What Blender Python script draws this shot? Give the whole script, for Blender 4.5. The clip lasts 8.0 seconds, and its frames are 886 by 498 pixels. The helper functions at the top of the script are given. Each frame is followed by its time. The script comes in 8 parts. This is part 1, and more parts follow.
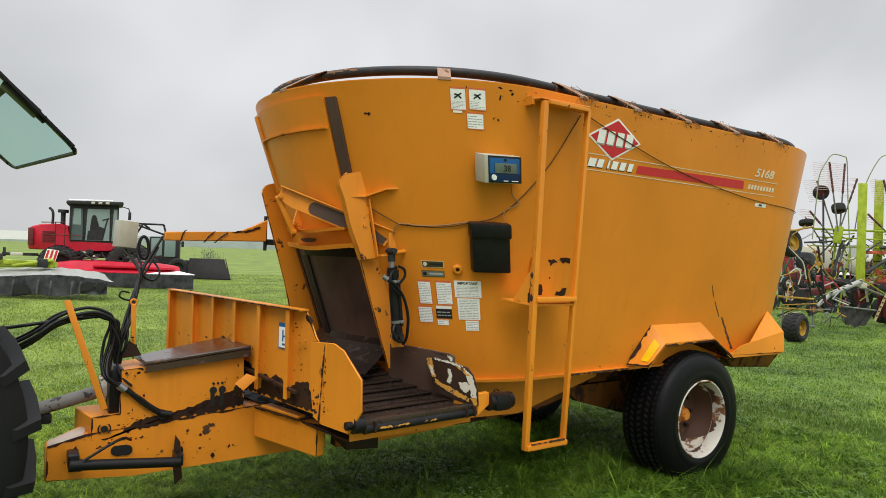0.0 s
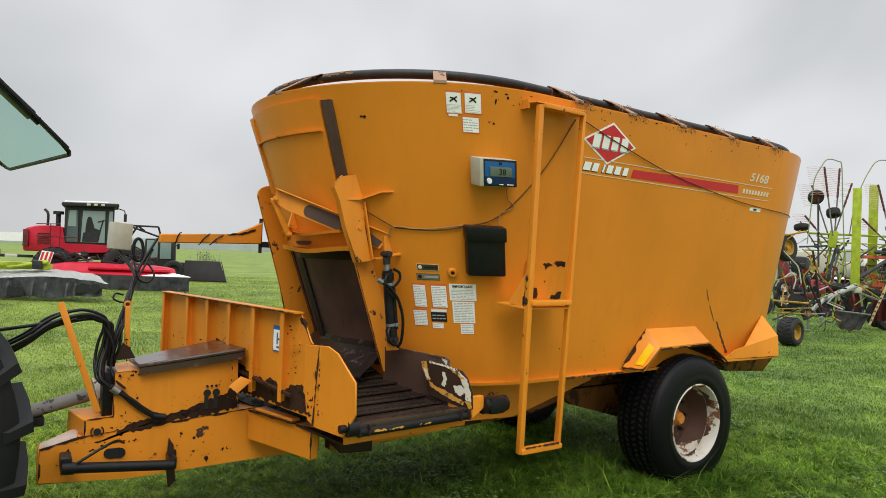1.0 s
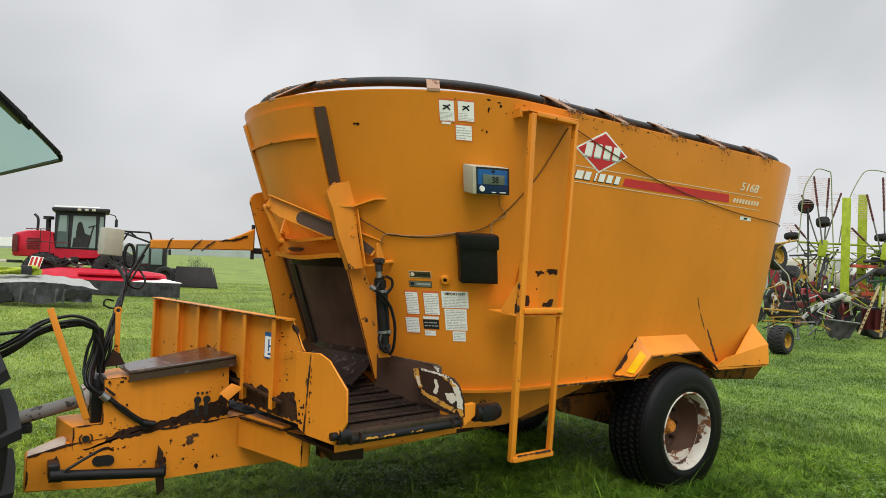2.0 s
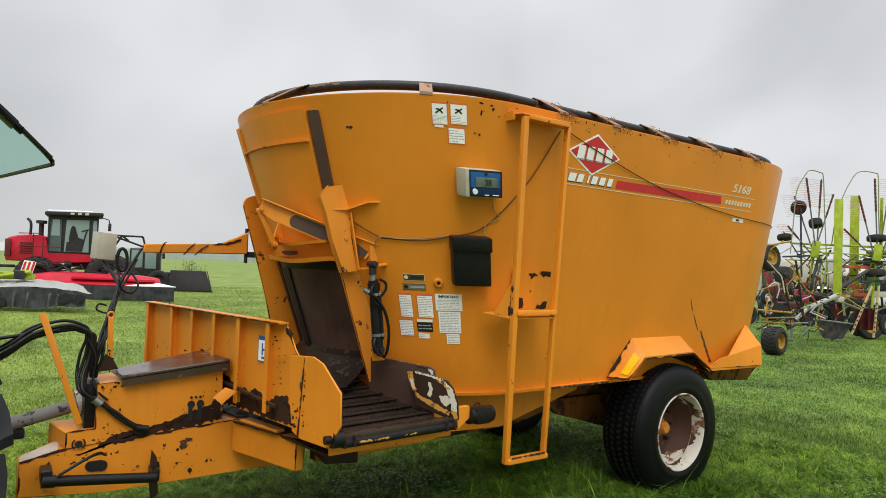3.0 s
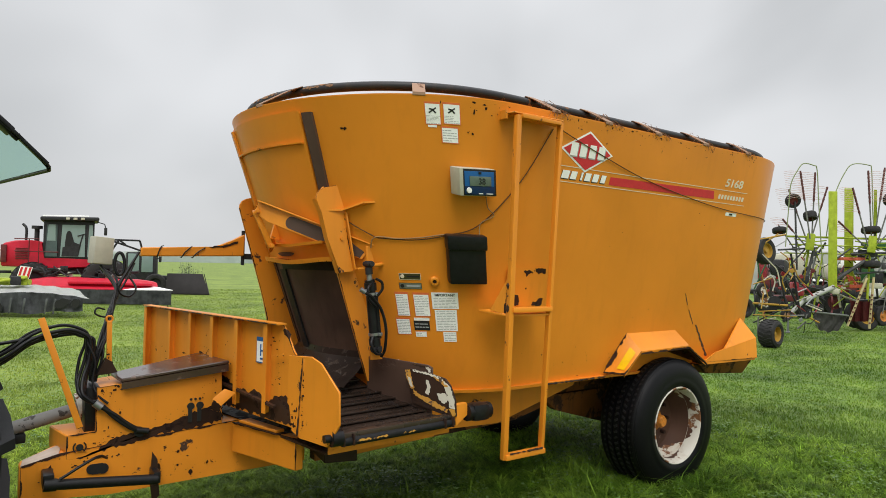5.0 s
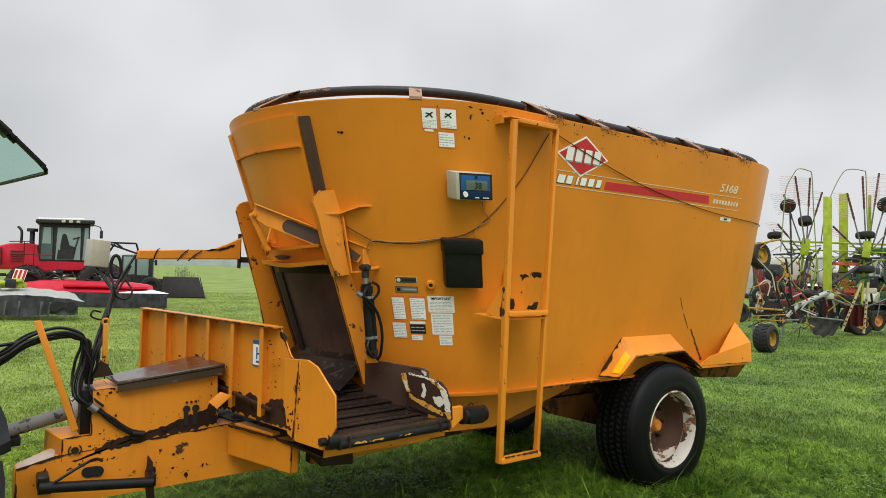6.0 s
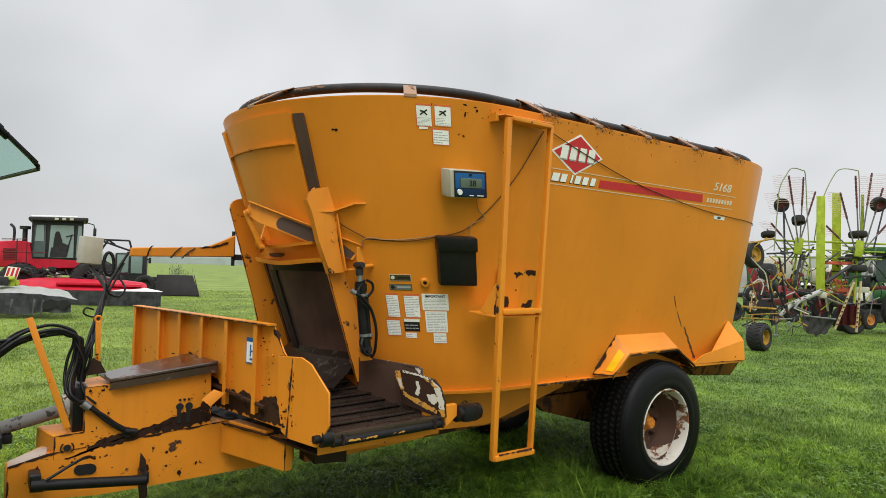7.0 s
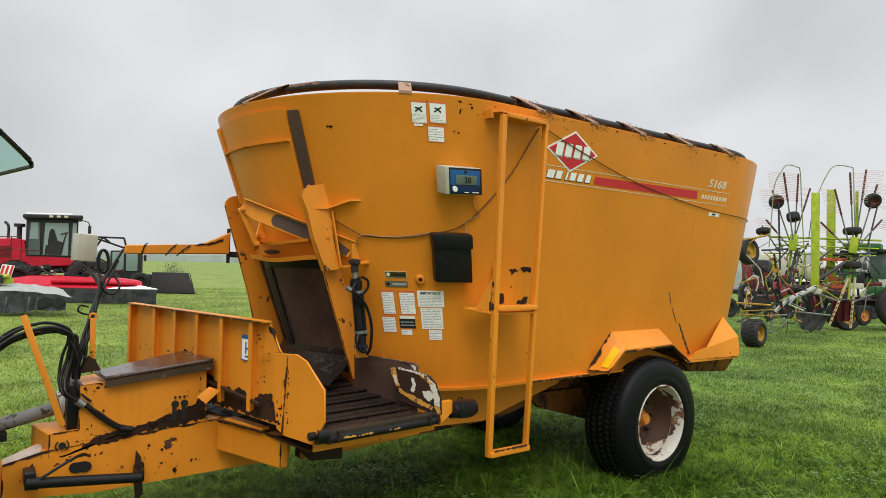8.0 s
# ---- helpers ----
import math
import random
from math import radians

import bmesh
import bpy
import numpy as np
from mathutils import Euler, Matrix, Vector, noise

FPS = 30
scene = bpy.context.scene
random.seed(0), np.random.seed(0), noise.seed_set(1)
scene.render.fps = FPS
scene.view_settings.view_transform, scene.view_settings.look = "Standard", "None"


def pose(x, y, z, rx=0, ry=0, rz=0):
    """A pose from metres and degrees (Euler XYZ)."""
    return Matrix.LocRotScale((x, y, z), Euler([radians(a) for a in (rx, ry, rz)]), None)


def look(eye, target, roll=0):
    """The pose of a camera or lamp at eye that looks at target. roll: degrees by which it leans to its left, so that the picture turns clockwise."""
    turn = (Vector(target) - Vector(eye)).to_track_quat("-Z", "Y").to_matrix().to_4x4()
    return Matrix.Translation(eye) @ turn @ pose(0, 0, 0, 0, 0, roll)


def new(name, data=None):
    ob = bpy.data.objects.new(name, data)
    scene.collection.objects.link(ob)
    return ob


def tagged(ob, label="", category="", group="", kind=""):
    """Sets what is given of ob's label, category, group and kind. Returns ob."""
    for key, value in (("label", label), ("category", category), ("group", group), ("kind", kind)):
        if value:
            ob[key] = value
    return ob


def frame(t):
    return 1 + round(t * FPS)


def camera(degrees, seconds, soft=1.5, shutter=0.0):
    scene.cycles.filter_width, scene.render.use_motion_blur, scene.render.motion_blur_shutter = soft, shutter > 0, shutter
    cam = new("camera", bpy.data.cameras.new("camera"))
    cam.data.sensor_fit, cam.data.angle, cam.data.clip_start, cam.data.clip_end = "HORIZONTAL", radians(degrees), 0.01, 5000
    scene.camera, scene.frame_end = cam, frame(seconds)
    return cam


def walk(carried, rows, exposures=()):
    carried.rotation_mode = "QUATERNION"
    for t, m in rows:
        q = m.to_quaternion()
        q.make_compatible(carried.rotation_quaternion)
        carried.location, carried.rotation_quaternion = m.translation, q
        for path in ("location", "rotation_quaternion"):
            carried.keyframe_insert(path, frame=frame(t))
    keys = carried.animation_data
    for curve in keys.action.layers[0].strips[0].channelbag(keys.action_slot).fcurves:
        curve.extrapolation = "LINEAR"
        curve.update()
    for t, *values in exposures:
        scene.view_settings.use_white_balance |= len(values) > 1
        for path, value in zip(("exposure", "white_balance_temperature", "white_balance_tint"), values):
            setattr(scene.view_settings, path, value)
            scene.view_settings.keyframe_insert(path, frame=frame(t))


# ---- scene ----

# ---- the camera and its walk ----
cam = camera(69.98, 8.0, soft=0.9)
PATH = [
    (0, (-0.009, 0.028, 1.637), (1.097, 1.694, 1.653), 1.9),
    (0.5, (-0.008, 0.029, 1.636), (1.101, 1.694, 1.655), 2.0),
    (1, (-0.003, 0.023, 1.638), (1.112, 1.683, 1.664), 2.1),
    (1.5, (-0.006, 0.021, 1.639), (1.119, 1.674, 1.677), 2.3),
    (3, (-0.002, 0.008, 1.641), (1.144, 1.646, 1.699), 2.1),
    (3.5, (0.001, 0.004, 1.642), (1.15, 1.64, 1.695), 1.8),
    (4, (-0.001, 0.002, 1.64), (1.149, 1.638, 1.688), 1.5),
    (4.5, (-0.006, -0.009, 1.641), (1.146, 1.626, 1.689), 1.2),
    (6, (-0.019, -0.034, 1.639), (1.144, 1.592, 1.706), 1.3),
    (6.5, (-0.018, -0.034, 1.635), (1.151, 1.587, 1.702), 1.4),
    (7, (-0.015, -0.036, 1.634), (1.161, 1.581, 1.697), 1.4),
    (7.5, (-0.015, -0.039, 1.631), (1.167, 1.574, 1.689), 1.4),
    (8, (-0.012, -0.041, 1.633), (1.174, 1.569, 1.687), 1.3),
]
walk(cam, [(t, look(eye, target, roll)) for t, eye, target, roll in PATH])

# ---- world, sun ----
world = bpy.data.worlds.new("overcast_sky")
scene.world = world
world.use_nodes = True
wn, wl = world.node_tree.nodes, world.node_tree.links
wn.clear()
w_out, w_bg = wn.new("ShaderNodeOutputWorld"), wn.new("ShaderNodeBackground")
w_sky = wn.new("ShaderNodeTexSky")
w_sky.sky_type, w_sky.sun_disc = "NISHITA", False
SUN_EL, SUN_AZ = radians(53), radians(215)
w_sky.sun_elevation, w_sky.sun_rotation = SUN_EL, SUN_AZ
w_sky.air_density, w_sky.dust_density = 1.0, 4.0
w_dim = wn.new("ShaderNodeVectorMath")
w_dim.operation = "SCALE"
w_dim.inputs["Scale"].default_value = 0.10
wl.new(w_sky.outputs[0], w_dim.inputs[0])
w_co, w_map = wn.new("ShaderNodeTexCoord"), wn.new("ShaderNodeMapping")
w_map.inputs["Scale"].default_value = (1.0, 1.0, 1.5)
w_map.inputs["Rotation"].default_value = (0, 0, radians(150))
wl.new(w_co.outputs["Generated"], w_map.inputs[0])
w_n = wn.new("ShaderNodeTexNoise")
w_n.inputs["Scale"].default_value, w_n.inputs["Detail"].default_value = 1.9, 3.0
w_n.inputs["Roughness"].default_value, w_n.inputs["Distortion"].default_value = 0.45, 0.4
wl.new(w_map.outputs[0], w_n.inputs[0])
w_r = wn.new("ShaderNodeValToRGB")
w_r.color_ramp.elements[0].position, w_r.color_ramp.elements[0].color = 0.34, (0.55, 0.562, 0.572, 1)
w_r.color_ramp.elements[1].position, w_r.color_ramp.elements[1].color = 0.66, (0.79, 0.80, 0.815, 1)
wl.new(w_n.outputs[0], w_r.inputs[0])
w_mix = wn.new("ShaderNodeMix")
w_mix.data_type = "RGBA"
w_mix.inputs[0].default_value = 0.92
wl.new(w_dim.outputs[0], w_mix.inputs[6])
wl.new(w_r.outputs[0], w_mix.inputs[7])
# an overcast sky is brightest overhead
w_sep = wn.new("ShaderNodeSeparateXYZ")
wl.new(w_co.outputs["Generated"], w_sep.inputs[0])
w_up = wn.new("ShaderNodeMapRange")
w_up.interpolation_type = "SMOOTHSTEP"
for k, v in (("From Min", 0.34), ("From Max", 0.95), ("To Min", 1.06), ("To Max", 3.0)):
    w_up.inputs[k].default_value = v
wl.new(w_sep.outputs[2], w_up.inputs["Value"])
wl.new(w_mix.outputs[2], w_bg.inputs[0])
wl.new(w_up.outputs[0], w_bg.inputs[1])
wl.new(w_bg.outputs[0], w_out.inputs[0])
sun = new("sun", bpy.data.lights.new("sun", "SUN"))
sun.data.energy, sun.data.angle, sun.data.color = 1.3, radians(30), (1.0, 0.97, 0.93)
sun.matrix_world = look((-3.6, -6.2, 10.5), (0.5, 0.5, 0))
scene.view_settings.exposure = 0.0

# ---- materials ----
def mat_new(name):
    m = bpy.data.materials.new(name)
    m.use_nodes = True
    return m, m.node_tree.nodes, m.node_tree.links, m.node_tree.nodes["Principled BSDF"]


def ramp(nodes, a, ca, b, cb):
    r = nodes.new("ShaderNodeValToRGB")
    r.color_ramp.elements[0].position, r.color_ramp.elements[1].position = a, b
    r.color_ramp.elements[0].color, r.color_ramp.elements[1].color = (*ca, 1), (*cb, 1)
    return r


def noise_of(nodes, links, co, scale, detail=6, rough=0.6, dist=0.0):
    n = nodes.new("ShaderNodeTexNoise")
    n.inputs["Scale"].default_value, n.inputs["Detail"].default_value = scale, detail
    n.inputs["Roughness"].default_value, n.inputs["Distortion"].default_value = rough, dist
    links.new(co, n.inputs["Vector"])
    return n.outputs[0]


def mixed(nodes, links, fac, a, b):
    """A colour mix; fac, a, b are sockets or values."""
    m = nodes.new("ShaderNodeMix")
    m.data_type = "RGBA"
    for slot, v in ((m.inputs[0], fac), (m.inputs[6], a), (m.inputs[7], b)):
        if hasattr(v, "links"):
            links.new(v, slot)
        elif isinstance(v, tuple):
            slot.default_value = (*v, 1)
        else:
            slot.default_value = v
    return m.outputs[2]


def calc(nodes, links, op, a, b):
    m = nodes.new("ShaderNodeMath")
    m.operation = op
    for slot, v in zip(m.inputs, (a, b)):
        if hasattr(v, "links"):
            links.new(v, slot)
        else:
            slot.default_value = v
    return m.outputs[0]


def worn(name, base, other, chips=0.30, rough=0.35, metal=0.0, bump=0.15, fine=9.0, vary=0.12, coat=0.0, bare=(0.045, 0.022, 0.014), dirt=0.25, spec=0.3):
    """Painted or bare steel, rubber, plastic: a base colour with slow fading, dirt streaks, and chips of a second surface."""
    m, n, l, b = mat_new(name)
    pos = n.new("ShaderNodeNewGeometry").outputs["Position"]
    slow = noise_of(n, l, pos, 1.3, 4, 0.5)
    dark = tuple(c * (1 - vary * 1.6) for c in base)
    light = tuple(min(1, c * (1 + vary)) for c in base)
    r0 = ramp(n, 0.3, dark, 0.7, light)
    l.new(slow, r0.inputs[0])
    stretch = n.new("ShaderNodeMapping")
    stretch.inputs["Scale"].default_value = (14, 14, 1.1)
    l.new(pos, stretch.inputs[0])
    streak = noise_of(n, l, stretch.outputs[0], 1.0, 5, 0.65)
    rs = ramp(n, 0.52, (0, 0, 0), 0.85, (dirt, dirt, dirt))
    l.new(streak, rs.inputs[0])
    col = mixed(n, l, rs.outputs[0], r0.outputs[0], other)
    grain = noise_of(n, l, pos, 160, 3, 0.6)
    speck = noise_of(n, l, pos, fine, 9, 0.62, 0.3)
    rc = ramp(n, 1 - chips - 0.02, (0, 0, 0), 1 - chips + 0.015, (1, 1, 1))
    l.new(speck, rc.inputs[0])
    bare_n = noise_of(n, l, pos, 30, 6, 0.7)
    rb = ramp(n, 0.3, tuple(c * 0.6 for c in bare), 0.75, tuple(min(1, c * 2.0) for c in bare))
    l.new(bare_n, rb.inputs[0])
    col = mixed(n, l, rc.outputs[0], col, rb.outputs[0])
    l.new(col, b.inputs["Base Color"])
    rr = calc(n, l, "ADD", calc(n, l, "MULTIPLY", slow, 0.25), rough - 0.12)
    rr = calc(n, l, "ADD", rr, calc(n, l, "MULTIPLY", rc.outputs[0], 0.3))
    l.new(rr, b.inputs["Roughness"])
    b.inputs["Metallic"].default_value = metal
    b.inputs["Specular IOR Level"].default_value = spec
    b.inputs["Coat Weight"].default_value, b.inputs["Coat Roughness"].default_value = coat, 0.15
    bp = n.new("ShaderNodeBump")
    bp.inputs["Strength"].default_value, bp.inputs["Distance"].default_value = bump, 0.004
    h = calc(n, l, "SUBTRACT", calc(n, l, "MULTIPLY", grain, 0.25), rc.outputs[0])
    h = calc(n, l, "ADD", h, calc(n, l, "MULTIPLY", slow, 1.5))
    l.new(h, bp.inputs["Height"])
    l.new(bp.outputs[0], b.inputs["Normal"])
    return m


def plain(name, base, rough=0.5, metal=0.0, vary=0.1, scale=20, bump=0.1, spec=0.25):
    m, n, l, b = mat_new(name)
    pos = n.new("ShaderNodeNewGeometry").outputs["Position"]
    v = noise_of(n, l, pos, scale, 6, 0.6)
    r = ramp(n, 0.3, tuple(c * (1 - vary) for c in base), 0.7, tuple(min(1, c * (1 + vary)) for c in base))
    l.new(v, r.inputs[0])
    l.new(r.outputs[0], b.inputs["Base Color"])
    b.inputs["Roughness"].default_value, b.inputs["Metallic"].default_value = rough, metal
    b.inputs["Specular IOR Level"].default_value = spec
    bp = n.new("ShaderNodeBump")
    bp.inputs["Strength"].default_value, bp.inputs["Distance"].default_value = bump, 0.003
    l.new(v, bp.inputs["Height"])
    l.new(bp.outputs[0], b.inputs["Normal"])
    return m


def glass(name, tint, alpha=0.35):
    m, n, l, b = mat_new(name)
    b.inputs["Base Color"].default_value = (*tint, 1)
    b.inputs["Roughness"].default_value = 0.05
    b.inputs["Transmission Weight"].default_value = 1.0
    b.inputs["IOR"].default_value = 1.05
    b.inputs["Specular IOR Level"].default_value = 0.5
    return m


M_tub = worn("tub_paint", (0.78, 0.262, 0.021), (0.52, 0.165, 0.018), chips=0.215, rough=0.36, coat=0.06, bump=0.07, vary=0.07, dirt=0.24)
M_or = worn("orange_paint", (0.78, 0.270, 0.021), (0.36, 0.12, 0.02), chips=0.335, rough=0.38, coat=0.06, bump=0.12)
M_or2 = worn("orange_paint_chipped", (0.78, 0.272, 0.021), (0.25, 0.10, 0.02), chips=0.318, rough=0.4, fine=15.0, bump=0.2)
M_rust = worn("rusty_steel", (0.040, 0.021, 0.014), (0.09, 0.040, 0.020), chips=0.42, rough=0.5, bare=(0.022, 0.012, 0.009), vary=0.4, coat=0.05, spec=0.2)
M_lid = worn("wet_brown_lid", (0.066, 0.036, 0.028), (0.035, 0.02, 0.015), chips=0.38, rough=0.30, bare=(0.12, 0.075, 0.055), vary=0.4, coat=0.6, bump=0.35, fine=12)
M_outlet = worn("outlet_steel", (0.110, 0.064, 0.044), (0.045, 0.024, 0.015), chips=0.22, rough=0.6, bare=(0.07, 0.036, 0.022), vary=0.45, dirt=1.0, fine=16, bump=0.3)
# orange darkened by the shade below the tub, put into the colour, plus rust
M_rustshade = worn("rusty_shaded_orange", (0.26, 0.09, 0.016), (0.06, 0.03, 0.016), chips=0.46, rough=0.6, bare=(0.05, 0.024, 0.014), vary=0.35, dirt=0.8, fine=5)
M_slat = worn("wet_slat_steel", (0.042, 0.028, 0.021), (0.06, 0.034, 0.022), chips=0.40, rough=0.26, bare=(0.012, 0.009, 0.008), vary=0.5, coat=0.25, fine=14, bump=0.4)
M_oldwhite = worn("old_white_paint", (0.66, 0.62, 0.52), (0.4, 0.3, 0.18), chips=0.40, rough=0.5, bare=(0.10, 0.06, 0.04), fine=26)
M_oldyellow = worn("old_yellow_paint", (0.60, 0.30, 0.05), (0.3, 0.15, 0.05), chips=0.42, rough=0.5, bare=(0.10, 0.06, 0.04), fine=26)
M_guard = worn("grey_shaft_guard", (0.20, 0.19, 0.18), (0.20, 0.18, 0.16), chips=0.42, rough=0.5, bare=(0.04, 0.036, 0.033), vary=0.4, fine=18)
M_brown = worn("brown_steel", (0.085, 0.050, 0.036), (0.05, 0.03, 0.02), chips=0.38, rough=0.5, bare=(0.05, 0.028, 0.02), vary=0.3, coat=0.05, bump=0.3)
M_stain = plain("rust_stain", (0.20, 0.075, 0.018), 0.6, 0, 0.4, 40)
M_strap = worn("faded_strap", (0.36, 0.215, 0.14), (0.2, 0.1, 0.06), chips=0.42, rough=0.6, bare=(0.12, 0.06, 0.035), fine=14)
M_flake = worn("flaked_rust", (0.040, 0.020, 0.013), (0.09, 0.04, 0.02), chips=0.40, rough=0.75, bare=(0.018, 0.010, 0.008), vary=0.4, spec=0.12, fine=20)
M_black = plain("black_plastic", (0.010, 0.010, 0.011), 0.38, 0, 0.3, 30)
M_rub = plain("black_rubber", (0.011, 0.011, 0.012), 0.55, 0, 0.4, 25, 0.3)
M_tyre = worn("tyre_rubber", (0.0065, 0.0065, 0.0075), (0.016, 0.015, 0.014), chips=0.2, rough=0.42, spec=0.16, bump=0.35, bare=(0.03, 0.028, 0.026), vary=0.3)
M_trac = worn("tractor_rubber", (0.010, 0.010, 0.011), (0.024, 0.022, 0.020), chips=0.25, rough=0.5, spec=0.22, bump=0.35, bare=(0.03, 0.028, 0.026), vary=0.3)
M_hose = plain("hose_rubber", (0.009, 0.009, 0.010), 0.35, 0, 0.3, 40)
M_rim = worn("white_rim_paint", (0.64, 0.61, 0.53), (0.32, 0.20, 0.11), chips=0.44, rough=0.45, bare=(0.16, 0.07, 0.03), fine=7, dirt=0.5)
M_steel = worn("galvanised_steel", (0.32, 0.33, 0.34), (0.18, 0.15, 0.12), chips=0.3, rough=0.35, metal=0.7, bare=(0.14, 0.08, 0.05))
M_white = plain("white_decal", (0.93, 0.93, 0.91), 0.45, 0, 0.05, 60, 0.02)
M_grey = plain("grey_print", (0.40, 0.41, 0.41), 0.5, 0, 0.1, 60, 0.02)
M_ink = plain("black_print", (0.02, 0.02, 0.02), 0.5, 0, 0.1, 60, 0.02)
M_redprint = plain("red_print", (0.60, 0.034, 0.042), 0.4, 0, 0.08, 30, 0.02)
M_warn = plain("orange_red_print", (0.72, 0.17, 0.06), 0.45, 0, 0.08, 30, 0.02)
M_blueprint = plain("blue_print", (0.016, 0.11, 0.32), 0.4, 0, 0.08, 30, 0.02)
M_beige = plain("beige_plastic", (0.50, 0.48, 0.38), 0.5, 0, 0.08, 15)
M_cream = plain("cream_print", (0.75, 0.66, 0.50), 0.4)
M_lcd = plain("lcd_glass", (0.13, 0.17, 0.14), 0.2, 0, 0.1, 20, 0.02)
M_wire = plain("brown_wire", (0.10, 0.048, 0.018), 0.6, 0, 0.3, 30)
M_cable = plain("wire_sheath", (0.30, 0.20, 0.10), 0.5, 0, 0.3, 30)
M_red = plain("red_machine_paint", (0.50, 0.014, 0.035), 0.42, 0, 0.15, 2.5)
M_dullred = plain("dull_red_paint", (0.26, 0.03, 0.035), 0.55, 0, 0.4, 12)
M_lime = plain("lime_machine_paint", (0.35, 0.43, 0.035), 0.45, 0, 0.25, 7)
M_yel = plain("yellow_machine_paint", (0.36, 0.21, 0.03), 0.45, 0, 0.3, 9)
M_dark = plain("dark_steel", (0.026, 0.026, 0.028), 0.5, 0.0, 0.35, 8)
M_armgrey = plain("arm_grey", (0.17, 0.17, 0.16), 0.5, 0, 0.3, 6)
M_tarp = plain("grey_tarp", (0.095, 0.10, 0.105), 0.5, 0, 0.5, 4, 0.9)
M_tarpw = plain("white_tarp", (0.62, 0.63, 0.61), 0.5, 0, 0.15, 9, 0.6)
M_pink = plain("faded_red_tine", (0.60, 0.40, 0.37), 0.5, 0, 0.2, 10)
M_maroon = plain("maroon_steel", (0.12, 0.025, 0.025), 0.5, 0, 0.3, 8)
M_glass = glass("tinted_glass", (0.52, 0.74, 0.67))
M_cabglass = plain("dark_cab_glass", (0.06, 0.09, 0.085), 0.12, 0, 0.3, 1.5, 0.02, 0.5)
# opaque panes: sky light seen in the glass is put into the colour
M_cabpale = plain("sky_lit_cab_glass", (0.21, 0.29, 0.27), 0.12, 0, 0.08, 0.6, 0.02, 0.5)
# distance haze is put into these two pale colours
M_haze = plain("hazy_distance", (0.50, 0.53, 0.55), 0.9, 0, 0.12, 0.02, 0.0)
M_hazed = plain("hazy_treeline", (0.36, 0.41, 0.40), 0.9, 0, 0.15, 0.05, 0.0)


# ---- building helpers ----
def thing(name, base, label, category, group="", kind=""):
    ob = new(name)
    ob.location = base
    ob.empty_display_size = 0.1
    return tagged(ob, label, category, group, kind)


def origin_of(ob):
    p = Vector((0, 0, 0))
    while ob:
        p += ob.location
        ob = ob.parent
    return p


def part(name, bm, material, parent=None, label="", smooth=35):
    """Links a bmesh, given in world coordinates, as one mesh object under a thing or a part."""
    bmesh.ops.recalc_face_normals(bm, faces=bm.faces)
    me = bpy.data.meshes.new(name)
    bm.to_mesh(me)
    bm.free()
    if parent:
        me.transform(Matrix.Translation(-origin_of(parent)))
    for p in me.polygons:
        p.use_smooth = True
    me.set_sharp_from_angle(angle=radians(smooth))
    me.materials.append(material)
    ob = new(name, me)
    if parent:
        ob.parent = parent
    if label:
        tagged(ob, label)
    return ob


def box(bm, c, s, m=None, bevel=0.0):
    mm = (m or Matrix()) @ Matrix.Translation(c) @ Matrix.Diagonal((*s, 1))
    g = bmesh.ops.create_cube(bm, size=1.0, matrix=mm)
    if bevel:
        ed = list({e for v in g["verts"] for e in v.link_edges})
        bmesh.ops.bevel(bm, geom=ed, offset=bevel, segments=2, affect="EDGES", profile=0.6)
    return bm


def plate(bm, pts, thick, bevel=0.0):
    """A flat polygon with thickness: thick is a vector."""
    t = Vector(thick)
    a = [bm.verts.new(Vector(p)) for p in pts]
    b = [bm.verts.new(Vector(p) + t) for p in pts]
    fs = [bm.faces.new(a), bm.faces.new(b[::-1])]
    for i in range(len(a)):
        j = (i + 1) % len(a)
        fs.append(bm.faces.new((a[j], a[i], b[i], b[j])))
    if bevel:
        ed = list({e for f in fs for e in f.edges})
        bmesh.ops.bevel(bm, geom=ed, offset=bevel, segments=1, affect="EDGES")
    return bm


def tube(bm, pts, r, n=8, closed=False):
    """A round tube along points; r is one radius or one for each point."""
    n = max(n, 12) if n >= 8 else n
    pts = [Vector(p) for p in pts]
    rs = r if isinstance(r, (list, tuple)) else [r] * len(pts)
    rings, prev = [], None
    for i, p in enumerate(pts):
        d = (pts[min(i + 1, len(pts) - 1)] - pts[max(i - 1, 0)]).normalized()
        if prev is None:
            u = d.orthogonal().normalized()
        else:
            u = (prev - d * prev.dot(d)).normalized()
        prev = u
        v = d.cross(u)
        rings.append([bm.verts.new(p + (u * math.cos(k * 2 * math.pi / n) + v * math.sin(k * 2 * math.pi / n)) * rs[i]) for k in range(n)])
    for a, b in zip(rings, rings[1:]):
        for k in range(n):
            bm.faces.new((a[k], a[(k + 1) % n], b[(k + 1) % n], b[k]))
    bm.faces.new(rings[0][::-1])
    bm.faces.new(rings[-1])
    return bm


def curve_pts(ctrl, n=8):
    """Points of a smooth line through the given ones."""
    c = [Vector(p) for p in ctrl]
    c = [c[0] * 2 - c[1]] + c + [c[-1] * 2 - c[-2]]
    out = []
    for i in range(1, len(c) - 2):
        p0, p1, p2, p3 = c[i - 1 : i + 3]
        for k in range(n):
            t = k / n
            out.append(0.5 * (2 * p1 + (p2 - p0) * t + (2 * p0 - 5 * p1 + 4 * p2 - p3) * t * t + (3 * p1 - p0 - 3 * p2 + p3) * t ** 3))
    return out + [c[-2]]


